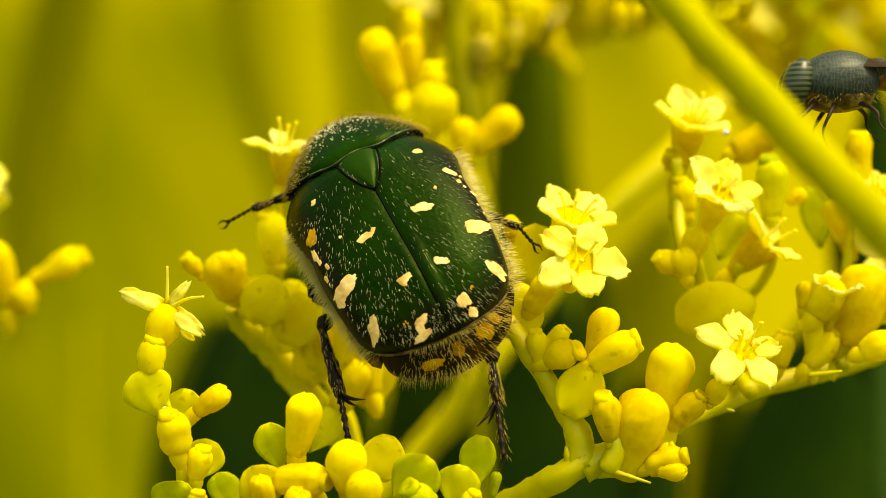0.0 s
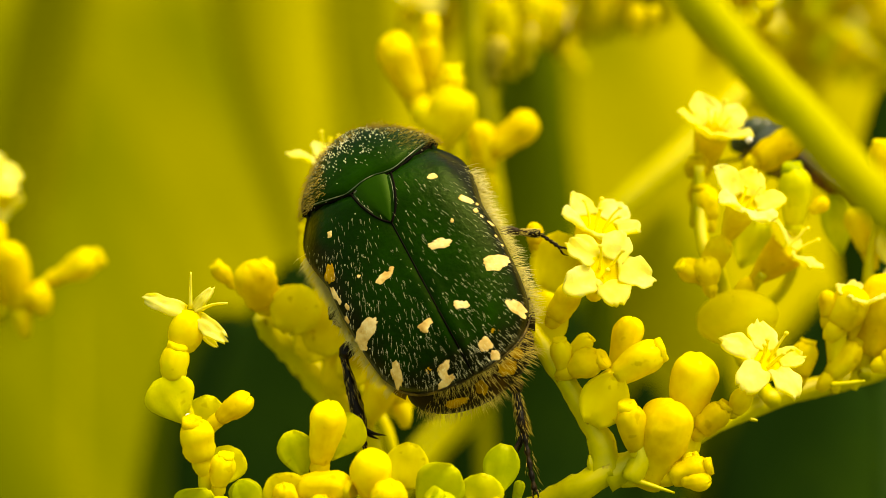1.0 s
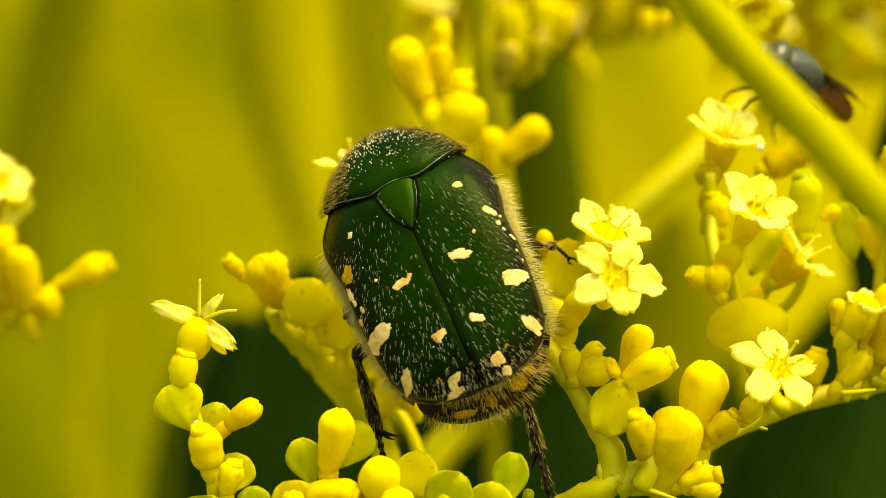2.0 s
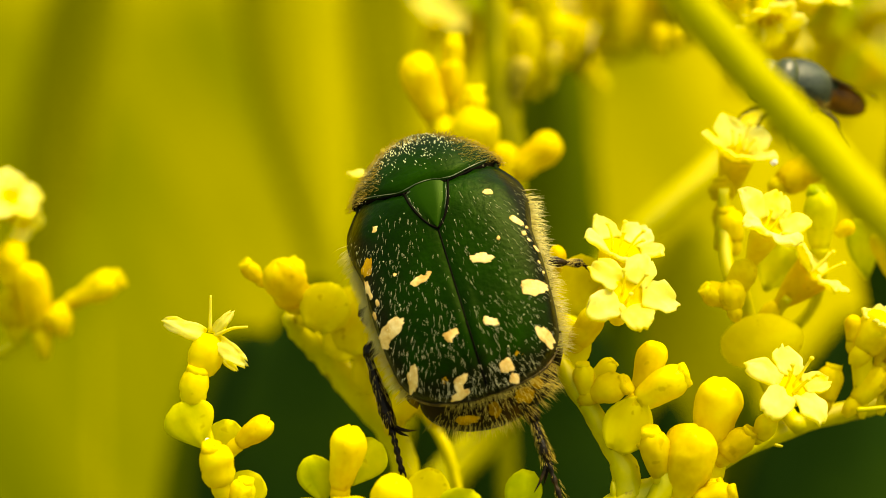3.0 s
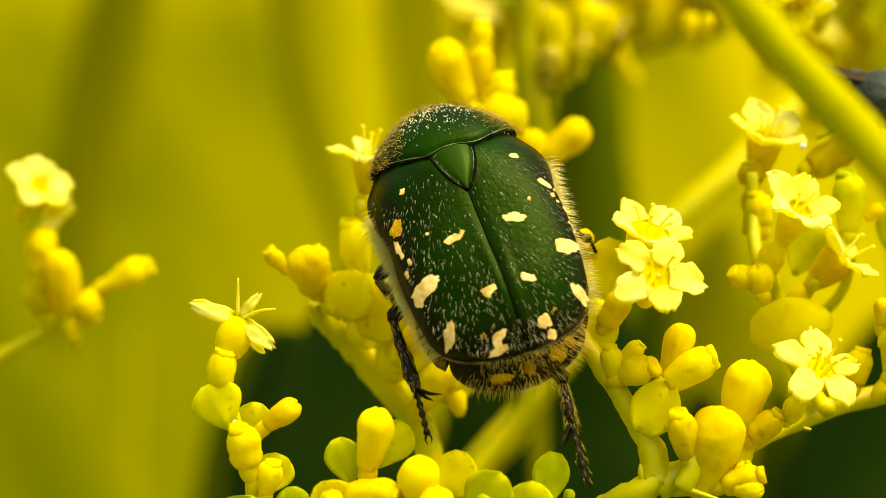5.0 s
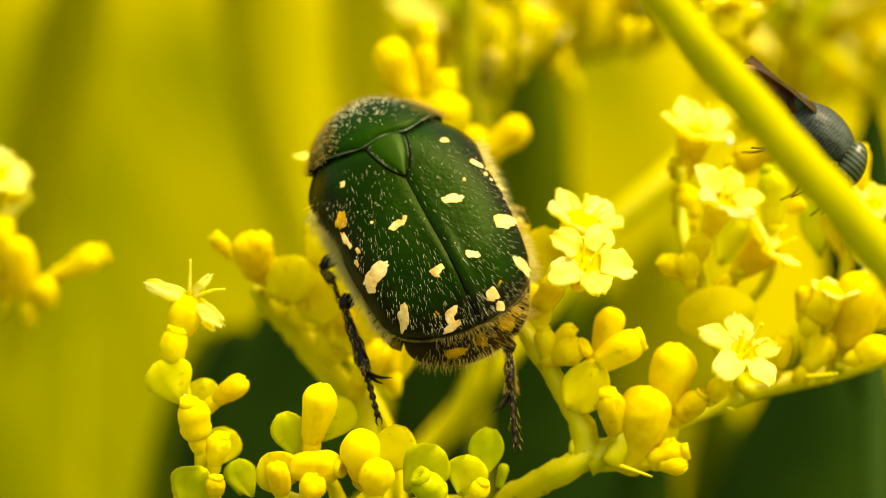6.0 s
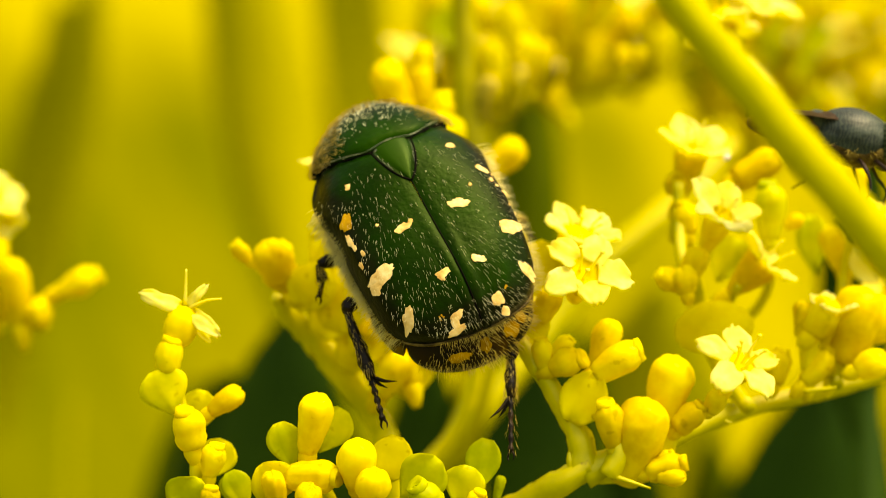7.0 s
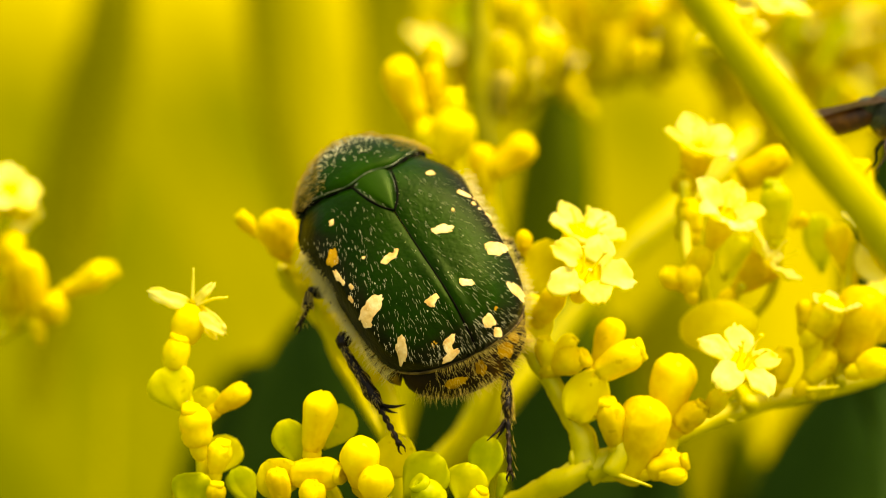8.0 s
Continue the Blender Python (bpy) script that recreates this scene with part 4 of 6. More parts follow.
bud(thing_now, o, (16.85, 62.21, 23.89), 24, 17, 3.52, 1.29, OLIVE, 0.4)
flower(thing_now, o, (13.96, 70.26, 25.24), 25, 45, 2.08, 2.76, 18, lift=35, stamens=0)
bud(thing_now, o, (1.68, 70.27, 20.58), -7, 0, 3.25, 1.39, BUD, 0.4)
bud(thing_now, o, (-3.37, 72.68, 19.98), -11, 14, 3.43, 1.07, OLIVE, 0.4)
bract(thing_now, o, (8.27, 73.64, 18.12), -18, 0, 3.95, 3.74, DISC, 0.25, 0.22, "bract")
bud(thing_now, o, (15.30, 78.17, 19.58), -3, 20, 3.58, 1.39, DISC, 0.4)
bract(thing_now, o, (2.39, 70.13, 23.62), -5, 0, 3.69, 3.68, BRACT, 0.25, 0.22, "bract")
bud(thing_now, o, (16.74, 62.93, 23.07), 14, 6, 3.21, 1.27, DISC, 0.4)
bud(thing_now, o, (0.07, 62.96, 22.16), -1, 20, 3.29, 1.29, DISC, 0.4)
flower(thing_now, o, (10.14, 73.69, 20.45), 15, 20, 2.86, 2.81, 68, lift=35, stamens=0)
bract(thing_now, o, (16.50, 67.51, 23.17), 4, 0, 3.64, 3.63, DISC, 0.25, 0.22, "bract")
flower(thing_now, o, (15.70, 74.64, 22.40), 22, 23, 2.31, 2.82, 61, lift=35, stamens=0)
bud(thing_now, o, (12.52, 68.72, 25.35), -2, 16, 3.33, 1.39, OLIVE, 0.4)
bud(thing_now, o, (-1.72, 77.25, 17.22), 21, 19, 3.78, 1.08, BUD, 0.4)
flower(thing_now, o, (15.35, 61.26, 24.41), -18, 15, 2.64, 2.63, 33, lift=35, stamens=0)
bract(thing_now, o, (0.12, 60.66, 19.98), -14, 0, 3.60, 3.50, BRACT, 0.25, 0.22, "bract")
flower(thing_now, o, (3.30, 61.56, 22.70), -13, 2, 2.24, 2.64, 43, lift=35, stamens=0)
flower(thing_now, o, (-3.25, 68.84, 20.72), 24, 31, 2.37, 2.74, 69, lift=35, stamens=0)
bud(thing_now, o, (4.37, 67.88, 16.98), 2, 6, 3.20, 1.12, BUD, 0.4)
bud(thing_now, o, (11.12, 72.06, 21.33), 24, -7, 3.59, 1.40, BUD, 0.4)
bud(thing_now, o, (11.19, 68.98, 18.26), 12, 8, 3.30, 1.31, BUD, 0.4)
bract(thing_now, o, (10.87, 66.75, 17.99), -2, 0, 3.61, 3.61, BRACT, 0.25, 0.22, "bract")
bud(thing_now, o, (16.21, 73.12, 21.16), 3, 4, 3.29, 1.33, DISC, 0.4)
bud(thing_now, o, (2.96, 73.03, 17.46), 2, 1, 3.28, 1.38, BUD, 0.4)
bud(thing_now, o, (2.27, 60.77, 21.99), -14, 1, 3.16, 1.30, BUD, 0.4)
bud(thing_now, o, (16.09, 61.26, 23.23), 26, 8, 3.46, 1.03, BUD, 0.4)
bud(thing_now, o, (11.02, 62.04, 23.48), 4, 2, 3.09, 1.26, BUD, 0.4)
bud(thing_now, o, (8.55, 63.52, 19.59), 4, -2, 3.12, 1.07, BUD, 0.4)
bract(thing_now, o, (12.91, 76.22, 24.78), -5, 0, 3.82, 3.80, DISC, 0.25, 0.22, "bract")
bract(thing_now, o, (10.96, 65.45, 21.94), -1, 0, 3.59, 3.59, BRACT, 0.25, 0.22, "bract")
bud(thing_now, o, (11.45, 72.05, 24.00), 1, -4, 3.26, 1.23, OLIVE, 0.4)
flower(thing_now, o, (1.89, 77.22, 26.39), -14, 42, 2.87, 2.86, 17, lift=35, stamens=0)
bud(thing_now, o, (5.80, 60.47, 22.81), 0, -10, 3.09, 1.18, BUD, 0.4)
bract(thing_now, o, (4.32, 62.44, 20.82), 4, 0, 3.54, 3.52, BRACT, 0.25, 0.22, "bract")
bud(thing_now, o, (16.11, 62.60, 20.55), -3, 0, 3.31, 0.57, OLIVE, 0.5)
bud(thing_now, o, (2.47, 62.60, 14.64), 42, 0, 3.28, 1.33, OLIVE, 0.5)


thing_now, o = sprig((43.81, 70.00, -460.00), "broad head of yellow flowers, softly out of focus")
stem(thing_now, o, [(43.81, 70.00, -460.00), (55.51, 84.70, -32.46), (55.67, 95.10, -8.26), (47.80, 92.50, 12.23), (41.12, 89.90, 22.16), (35.59, 87.30, 27.86), (28.20, 84.70, 30.89)], [0.73, 0.73, 0.73, 0.66, 0.56, 0.44], STEM, "stem")
bud(thing_now, o, (33.72, 76.33, 17.52), 26, 3, 4.24, 1.72, BUD, 0.4)
flower(thing_now, o, (27.73, 67.72, 30.46), -25, 45, 2.20, 2.73, 63, lift=35, stamens=0)
flower(thing_now, o, (30.69, 90.86, 35.66), 12, 19, 2.33, 3.07, 58, lift=35, stamens=0)
bract(thing_now, o, (33.75, 71.66, 23.17), 10, 0, 4.71, 4.64, DISC, 0.25, 0.22, "bract")
bud(thing_now, o, (36.49, 76.83, 23.48), 28, -2, 4.32, 1.68, DISC, 0.4)
flower(thing_now, o, (21.53, 72.09, 28.52), -29, 37, 2.48, 2.79, 21, lift=35, stamens=0)
bud(thing_now, o, (33.23, 83.91, 30.87), -20, 2, 4.20, 1.77, BRACT, 0.4)
flower(thing_now, o, (26.79, 86.92, 35.62), -45, 25, 2.78, 3.02, 28, lift=35, stamens=0)
bud(thing_now, o, (23.48, 71.95, 28.04), -23, 9, 4.09, 1.70, BUD, 0.4)
bract(thing_now, o, (38.71, 94.57, 28.89), 13, 0, 5.34, 5.21, DISC, 0.25, 0.22, "bract")
bud(thing_now, o, (27.82, 67.36, 19.90), 29, -9, 4.20, 1.29, BRACT, 0.4)
flower(thing_now, o, (37.00, 66.60, 21.12), -39, 1, 2.20, 2.70, 4, lift=35, stamens=0)
bud(thing_now, o, (29.55, 81.07, 29.33), 24, 0, 4.28, 1.69, BRACT, 0.4)
bud(thing_now, o, (36.21, 67.47, 12.77), 7, -8, 3.69, 1.69, DISC, 0.4)
bud(thing_now, o, (23.31, 81.01, 29.07), 2, 2, 3.90, 1.70, BUD, 0.4)
bract(thing_now, o, (36.43, 77.54, 14.69), -6, 0, 4.81, 4.78, BRACT, 0.25, 0.22, "bract")
bud(thing_now, o, (26.08, 73.07, 23.50), -1, -5, 3.76, 1.30, BRACT, 0.4)
bud(thing_now, o, (37.49, 71.41, 30.67), 20, 12, 4.03, 1.17, BUD, 0.4)
flower(thing_now, o, (27.22, 89.42, 23.89), 28, 3, 2.77, 3.04, 42, lift=35, stamens=0)
bud(thing_now, o, (38.56, 72.08, 31.60), 25, -1, 4.11, 1.34, BUD, 0.4)
bud(thing_now, o, (27.81, 72.52, 15.43), 28, -6, 4.25, 1.73, BUD, 0.4)
bract(thing_now, o, (20.93, 72.47, 29.64), 1, 0, 4.65, 4.65, DISC, 0.25, 0.22, "bract")
flower(thing_now, o, (34.41, 71.88, 22.92), -40, 2, 2.90, 2.78, 14, lift=35, stamens=0)
bract(thing_now, o, (30.29, 69.40, 13.97), -11, 0, 4.67, 4.59, BRACT, 0.25, 0.22, "bract")
bud(thing_now, o, (30.46, 90.22, 30.13), 9, 17, 4.32, 1.77, DISC, 0.4)
flower(thing_now, o, (28.95, 88.74, 22.53), 26, 28, 3.15, 3.04, 26, lift=35, stamens=0)
bud(thing_now, o, (21.24, 75.05, 36.19), -10, 14, 3.95, 1.26, BUD, 0.4)
bud(thing_now, o, (38.06, 76.93, 18.71), -26, -3, 4.25, 1.49, DISC, 0.4)
bud(thing_now, o, (35.59, 73.26, 30.59), -16, 13, 3.99, 1.34, BUD, 0.4)
bud(thing_now, o, (37.00, 94.71, 16.59), 26, 3, 4.64, 1.64, DISC, 0.4)
bud(thing_now, o, (41.74, 93.66, 15.92), 17, 8, 4.38, 1.53, BUD, 0.4)
flower(thing_now, o, (24.56, 71.78, 14.99), 42, 9, 2.38, 2.78, 66, lift=35, stamens=0)
flower(thing_now, o, (19.89, 72.08, 28.26), 12, 27, 2.13, 2.79, 59, lift=35, stamens=0)
flower(thing_now, o, (33.98, 74.72, 19.11), -12, 26, 2.56, 2.83, 26, lift=35, stamens=0)
bract(thing_now, o, (23.30, 86.53, 22.06), 21, 0, 5.37, 5.00, DISC, 0.25, 0.22, "bract")
bud(thing_now, o, (41.52, 93.38, 26.18), 29, 20, 5.06, 1.40, DISC, 0.4)
bud(thing_now, o, (26.74, 91.86, 25.13), -13, 15, 4.37, 1.40, BUD, 0.4)
flower(thing_now, o, (18.85, 70.76, 24.97), -44, 0, 2.27, 2.77, 59, lift=35, stamens=0)
bud(thing_now, o, (26.47, 76.87, 12.97), -1, -2, 3.82, 1.30, BRACT, 0.4)
bud(thing_now, o, (38.95, 83.76, 16.39), -3, 11, 4.03, 1.37, BRACT, 0.4)
bud(thing_now, o, (26.47, 67.76, 25.71), 8, 19, 3.89, 1.52, BUD, 0.4)
bud(thing_now, o, (41.26, 90.56, 19.06), 16, -6, 4.26, 1.47, DISC, 0.4)
flower(thing_now, o, (19.66, 80.40, 38.47), 8, 29, 2.72, 2.91, 65, lift=35, stamens=0)
flower(thing_now, o, (26.88, 71.39, 23.11), 37, 8, 3.06, 2.78, 70, lift=35, stamens=0)
flower(thing_now, o, (21.44, 79.20, 23.31), -18, 28, 2.46, 2.90, 67, lift=35, stamens=0)
bud(thing_now, o, (22.74, 81.42, 31.16), 22, 19, 4.45, 1.74, DISC, 0.4)
bud(thing_now, o, (20.23, 82.22, 25.88), -14, 19, 4.28, 1.66, DISC, 0.4)
bud(thing_now, o, (21.26, 77.12, 23.23), 24, 10, 4.25, 1.79, BRACT, 0.4)
bud(thing_now, o, (22.59, 71.67, 17.56), 20, -2, 3.96, 1.31, BUD, 0.4)
bud(thing_now, o, (38.36, 75.57, 13.43), -14, -2, 3.90, 1.22, BRACT, 0.4)
flower(thing_now, o, (38.41, 73.07, 32.14), -40, 44, 2.63, 2.81, 15, lift=35, stamens=0)
flower(thing_now, o, (30.50, 66.66, 16.77), 38, 4, 2.44, 2.70, 61, lift=35, stamens=0)
flower(thing_now, o, (29.33, 82.50, 29.46), 12, 10, 2.35, 2.95, 22, lift=35, stamens=0)
flower(thing_now, o, (33.41, 77.88, 25.13), 0, 3, 2.34, 2.87, 22, lift=35, stamens=0)
flower(thing_now, o, (24.71, 70.24, 20.40), 17, 9, 2.59, 2.76, 48, lift=35, stamens=0)
flower(thing_now, o, (34.18, 71.70, 24.89), -37, 8, 2.20, 2.78, 37, lift=35, stamens=0)
flower(thing_now, o, (23.26, 92.67, 34.40), -26, 0, 3.34, 3.09, 18, lift=35, stamens=0)
bract(thing_now, o, (39.12, 76.64, 27.05), -1, 0, 4.76, 4.76, DISC, 0.25, 0.22, "bract")
bract(thing_now, o, (29.52, 81.68, 17.57), -3, 0, 4.89, 4.89, DISC, 0.25, 0.22, "bract")
bud(thing_now, o, (28.96, 79.15, 21.88), 21, 9, 4.17, 1.29, DISC, 0.4)
bract(thing_now, o, (37.27, 71.63, 14.47), 15, 0, 4.81, 4.64, BRACT, 0.25, 0.22, "bract")
bud(thing_now, o, (24.87, 70.23, 14.83), -26, -5, 4.13, 1.49, BUD, 0.4)
bud(thing_now, o, (29.81, 70.01, 28.09), 4, 12, 3.77, 1.34, DISC, 0.4)
flower(thing_now, o, (21.20, 79.12, 28.08), 26, 13, 2.50, 2.90, 64, lift=35, stamens=0)
bud(thing_now, o, (31.67, 83.40, 20.41), 17, 1, 4.12, 1.68, DISC, 0.4)
flower(thing_now, o, (24.75, 74.21, 14.39), 14, 14, 2.83, 2.82, 43, lift=35, stamens=0)
flower(thing_now, o, (34.36, 78.93, 29.74), -34, 30, 2.51, 2.89, 22, lift=35, stamens=0)
bud(thing_now, o, (39.75, 79.12, 22.18), -26, 17, 4.49, 1.44, DISC, 0.4)
bract(thing_now, o, (20.44, 77.48, 19.04), -6, 0, 4.81, 4.78, BRACT, 0.25, 0.22, "bract")
bud(thing_now, o, (19.58, 69.87, 25.61), -7, -10, 3.76, 1.47, DISC, 0.4)
bract(thing_now, o, (27.03, 79.06, 24.78), 8, 0, 4.88, 4.82, BRACT, 0.25, 0.22, "bract")
bud(thing_now, o, (30.45, 72.79, 28.81), 7, -8, 3.80, 1.21, BUD, 0.4)
bud(thing_now, o, (24.52, 67.35, 25.19), 25, 13, 4.12, 1.43, DISC, 0.4)
bud(thing_now, o, (38.90, 92.62, 17.21), 12, 18, 4.43, 1.33, BRACT, 0.4)
bud(thing_now, o, (23.48, 75.28, 33.62), -23, 18, 4.33, 1.25, BUD, 0.4)
bud(thing_now, o, (28.08, 77.45, 16.46), 29, -6, 4.38, 1.47, BRACT, 0.4)
bract(thing_now, o, (24.00, 83.26, 24.30), -9, 0, 4.99, 4.93, DISC, 0.25, 0.22, "bract")
flower(thing_now, o, (22.07, 86.27, 19.95), 6, 20, 2.31, 3.00, 1, lift=35, stamens=0)
flower(thing_now, o, (26.77, 84.56, 16.72), 34, 21, 2.90, 2.98, 28, lift=35, stamens=0)
flower(thing_now, o, (37.34, 77.71, 30.51), 32, 33, 2.18, 2.87, 65, lift=35, stamens=0)
flower(thing_now, o, (28.72, 68.94, 21.71), 10, 34, 2.43, 2.74, 44, lift=35, stamens=0)
flower(thing_now, o, (40.14, 81.61, 21.73), -12, 21, 3.12, 2.93, 17, lift=35, stamens=0)
bud(thing_now, o, (31.71, 81.32, 25.77), 22, 13, 4.32, 1.57, BUD, 0.4)
bud(thing_now, o, (30.24, 91.03, 19.47), -0, -5, 4.11, 1.85, BUD, 0.4)
bud(thing_now, o, (41.24, 92.63, 32.86), -18, -9, 4.39, 1.38, DISC, 0.4)
bud(thing_now, o, (31.30, 90.85, 26.74), -26, 2, 4.58, 1.52, BUD, 0.4)
bud(thing_now, o, (22.40, 74.03, 31.13), -10, -3, 3.82, 1.20, DISC, 0.4)
bud(thing_now, o, (27.74, 73.52, 20.62), -18, 9, 3.98, 1.56, BUD, 0.4)
bud(thing_now, o, (22.84, 77.77, 21.67), 6, 4, 3.86, 1.57, DISC, 0.4)
bud(thing_now, o, (21.63, 91.08, 22.62), 5, 18, 4.33, 1.42, BRACT, 0.4)
bract(thing_now, o, (35.23, 89.87, 29.63), -7, 0, 5.14, 5.10, DISC, 0.25, 0.22, "bract")
bract(thing_now, o, (34.89, 78.49, 29.98), -16, 0, 5.00, 4.81, DISC, 0.25, 0.22, "bract")
bud(thing_now, o, (22.70, 90.84, 28.18), 3, 4, 4.11, 1.85, DISC, 0.4)
flower(thing_now, o, (31.08, 90.06, 24.40), -39, 44, 3.11, 3.06, 70, lift=35, stamens=0)
flower(thing_now, o, (32.63, 85.90, 23.83), -9, 26, 3.12, 2.99, 37, lift=35, stamens=0)
bud(thing_now, o, (39.08, 82.48, 24.80), -5, -5, 3.95, 1.43, BUD, 0.4)
bud(thing_now, o, (26.75, 90.35, 30.85), -11, 19, 4.41, 1.34, BRACT, 0.4)
bud(thing_now, o, (22.11, 72.12, 27.95), 5, -9, 3.78, 1.18, BRACT, 0.4)
flower(thing_now, o, (34.87, 85.53, 32.62), 20, 34, 2.37, 2.99, 49, lift=35, stamens=0)
flower(thing_now, o, (37.08, 77.86, 24.18), -15, 43, 2.47, 2.87, 33, lift=35, stamens=0)
bud(thing_now, o, (21.91, 80.14, 17.94), -15, -5, 4.03, 1.82, DISC, 0.4)
flower(thing_now, o, (30.13, 72.21, 23.40), -17, 22, 2.81, 2.79, 13, lift=35, stamens=0)
flower(thing_now, o, (22.23, 87.96, 26.03), 8, 21, 3.30, 3.03, 41, lift=35, stamens=0)
bud(thing_now, o, (34.45, 67.72, 28.07), 29, 18, 4.37, 1.17, BRACT, 0.4)
bud(thing_now, o, (35.93, 86.16, 23.58), 19, 7, 4.26, 1.38, DISC, 0.4)
flower(thing_now, o, (29.74, 67.84, 25.14), 31, 0, 2.25, 2.73, 16, lift=35, stamens=0)
bud(thing_now, o, (31.50, 90.75, 14.47), -8, 7, 4.16, 1.26, DISC, 0.4)
bud(thing_now, o, (25.13, 94.54, 36.93), -1, -6, 4.19, 1.79, BUD, 0.4)
flower(thing_now, o, (31.29, 83.76, 21.77), -33, 5, 2.87, 2.96, 17, lift=35, stamens=0)
bud(thing_now, o, (21.84, 84.49, 23.65), 13, 11, 4.15, 1.57, BRACT, 0.4)
flower(thing_now, o, (23.35, 66.55, 18.91), 39, 26, 2.20, 2.70, 4, lift=35, stamens=0)
bud(thing_now, o, (27.73, 90.35, 19.27), -27, -10, 4.65, 1.38, BRACT, 0.4)
bud(thing_now, o, (39.72, 84.44, 18.85), -17, -4, 4.15, 1.20, BUD, 0.4)
bract(thing_now, o, (22.43, 77.81, 28.47), -17, 0, 5.02, 4.80, BRACT, 0.25, 0.22, "bract")
bud(thing_now, o, (23.87, 67.25, 30.13), -19, -2, 3.84, 1.44, BRACT, 0.4)
bud(thing_now, o, (33.45, 81.42, 18.16), -12, 15, 4.13, 1.21, BRACT, 0.4)
bud(thing_now, o, (31.60, 93.01, 33.28), 8, -6, 4.20, 1.56, DISC, 0.4)
bract(thing_now, o, (39.57, 76.98, 28.68), -17, 0, 4.98, 4.77, DISC, 0.25, 0.22, "bract")
bud(thing_now, o, (21.58, 87.68, 21.85), -28, 9, 4.64, 1.22, BUD, 0.4)
flower(thing_now, o, (20.59, 80.23, 28.91), -6, 43, 2.48, 2.91, 60, lift=35, stamens=0)
bud(thing_now, o, (31.01, 89.43, 18.08), 4, 10, 4.13, 1.51, BUD, 0.4)
flower(thing_now, o, (21.09, 73.29, 24.35), 0, 33, 2.85, 2.81, 65, lift=35, stamens=0)
bud(thing_now, o, (23.65, 94.01, 36.69), 22, 5, 4.49, 1.61, BUD, 0.4)
bud(thing_now, o, (25.56, 68.96, 21.27), -11, 3, 3.73, 1.60, BRACT, 0.4)
bud(thing_now, o, (26.09, 75.73, 13.42), 9, 13, 3.94, 1.66, DISC, 0.4)
bud(thing_now, o, (22.95, 73.99, 34.19), -5, 13, 3.87, 1.62, DISC, 0.4)
flower(thing_now, o, (34.19, 95.05, 23.33), 1, 15, 2.77, 3.13, 40, lift=35, stamens=0)
flower(thing_now, o, (21.44, 80.84, 35.83), 3, 36, 2.78, 2.93, 48, lift=35, stamens=0)
bud(thing_now, o, (29.32, 87.46, 33.57), -9, -2, 4.07, 1.72, BUD, 0.4)
flower(thing_now, o, (23.17, 88.39, 22.35), 2, 6, 2.91, 3.03, 51, lift=35, stamens=0)

# the stalk that slants across, close to the lens
thing_now = thing("stalk", (86.03, -30.00, -460.00), "smooth green-yellow stalk slanting close in front", "plant stalk", "stalks")
o = Vector((86.03, -30.00, -460.00))
near_stalk = thing_now
stem(thing_now, o, [(86.03, -30.00, -460.00), (31.78, -30.00, -19.98), (24.10, -30.00, -8.13), (19.26, -30.00, -2.38), (15.74, -30.00, 1.74), (12.09, -30.00, 5.66), (8.69, -30.00, 9.44), (5.68, -30.00, 13.12), (2.78, -30.00, 17.30)], [0.83, 0.83, 0.83, 0.81, 0.77, 0.71, 0.65, 0.61], GREENSTEM, "stalk_stem")

# ---------------------------------------------------------------- the beetle (its space: x right, y to the head, z to the back)
def dome(x, y):
    r = min(math.hypot(x / 5.1, y / 7.0), 0.985)
    z = 3.3 * math.sqrt(max(1 - r ** 2.6, 0.02))
    return z - 0.19 * math.exp(-((y - 1.2) / 2.0) ** 2 - (x / 2.4) ** 2) + 0.2 * math.exp(-((y + 3.2) / 1.3) ** 2 - (x / 3.5) ** 2)


def between(x, table):
    for (a, p), (b, q) in zip(table, table[1:]):
        if a <= x <= b:
            t = (x - a) / (b - a)
            return p + (q - p) * t
    return table[0][1] if x < table[0][0] else table[-1][1]


ELYTRA = [(-5.36, 0.5), (-5.28, 1.2), (-5.1, 1.95), (-4.8, 2.6), (-4.35, 3.12), (-3.9, 3.47), (-3.4, 3.74), (-2.4, 3.92), (-1.5, 3.99), (0.0, 4.08), (1.0, 4.02), (1.7, 4.02),
          (2.4, 4.18), (3.2, 4.32), (3.8, 4.30), (4.3, 4.12), (4.8, 3.80), (5.3, 3.4)]


def front_edge(x):
    """The line on which the pronotum meets the wing cases, notched by the scutellum."""
    return 4.40 + 0.105 * x * x + (0.0 if abs(x) > 1.0 else 0.30 * (1 - x * x))


def margin_z(y):
    """Height of the wing case's free edge, which climbs towards the tail."""
    return 0.55 + 1.05 * max(0.0, min(1.0, (-3.6 - y) / 1.7)) ** 1.2


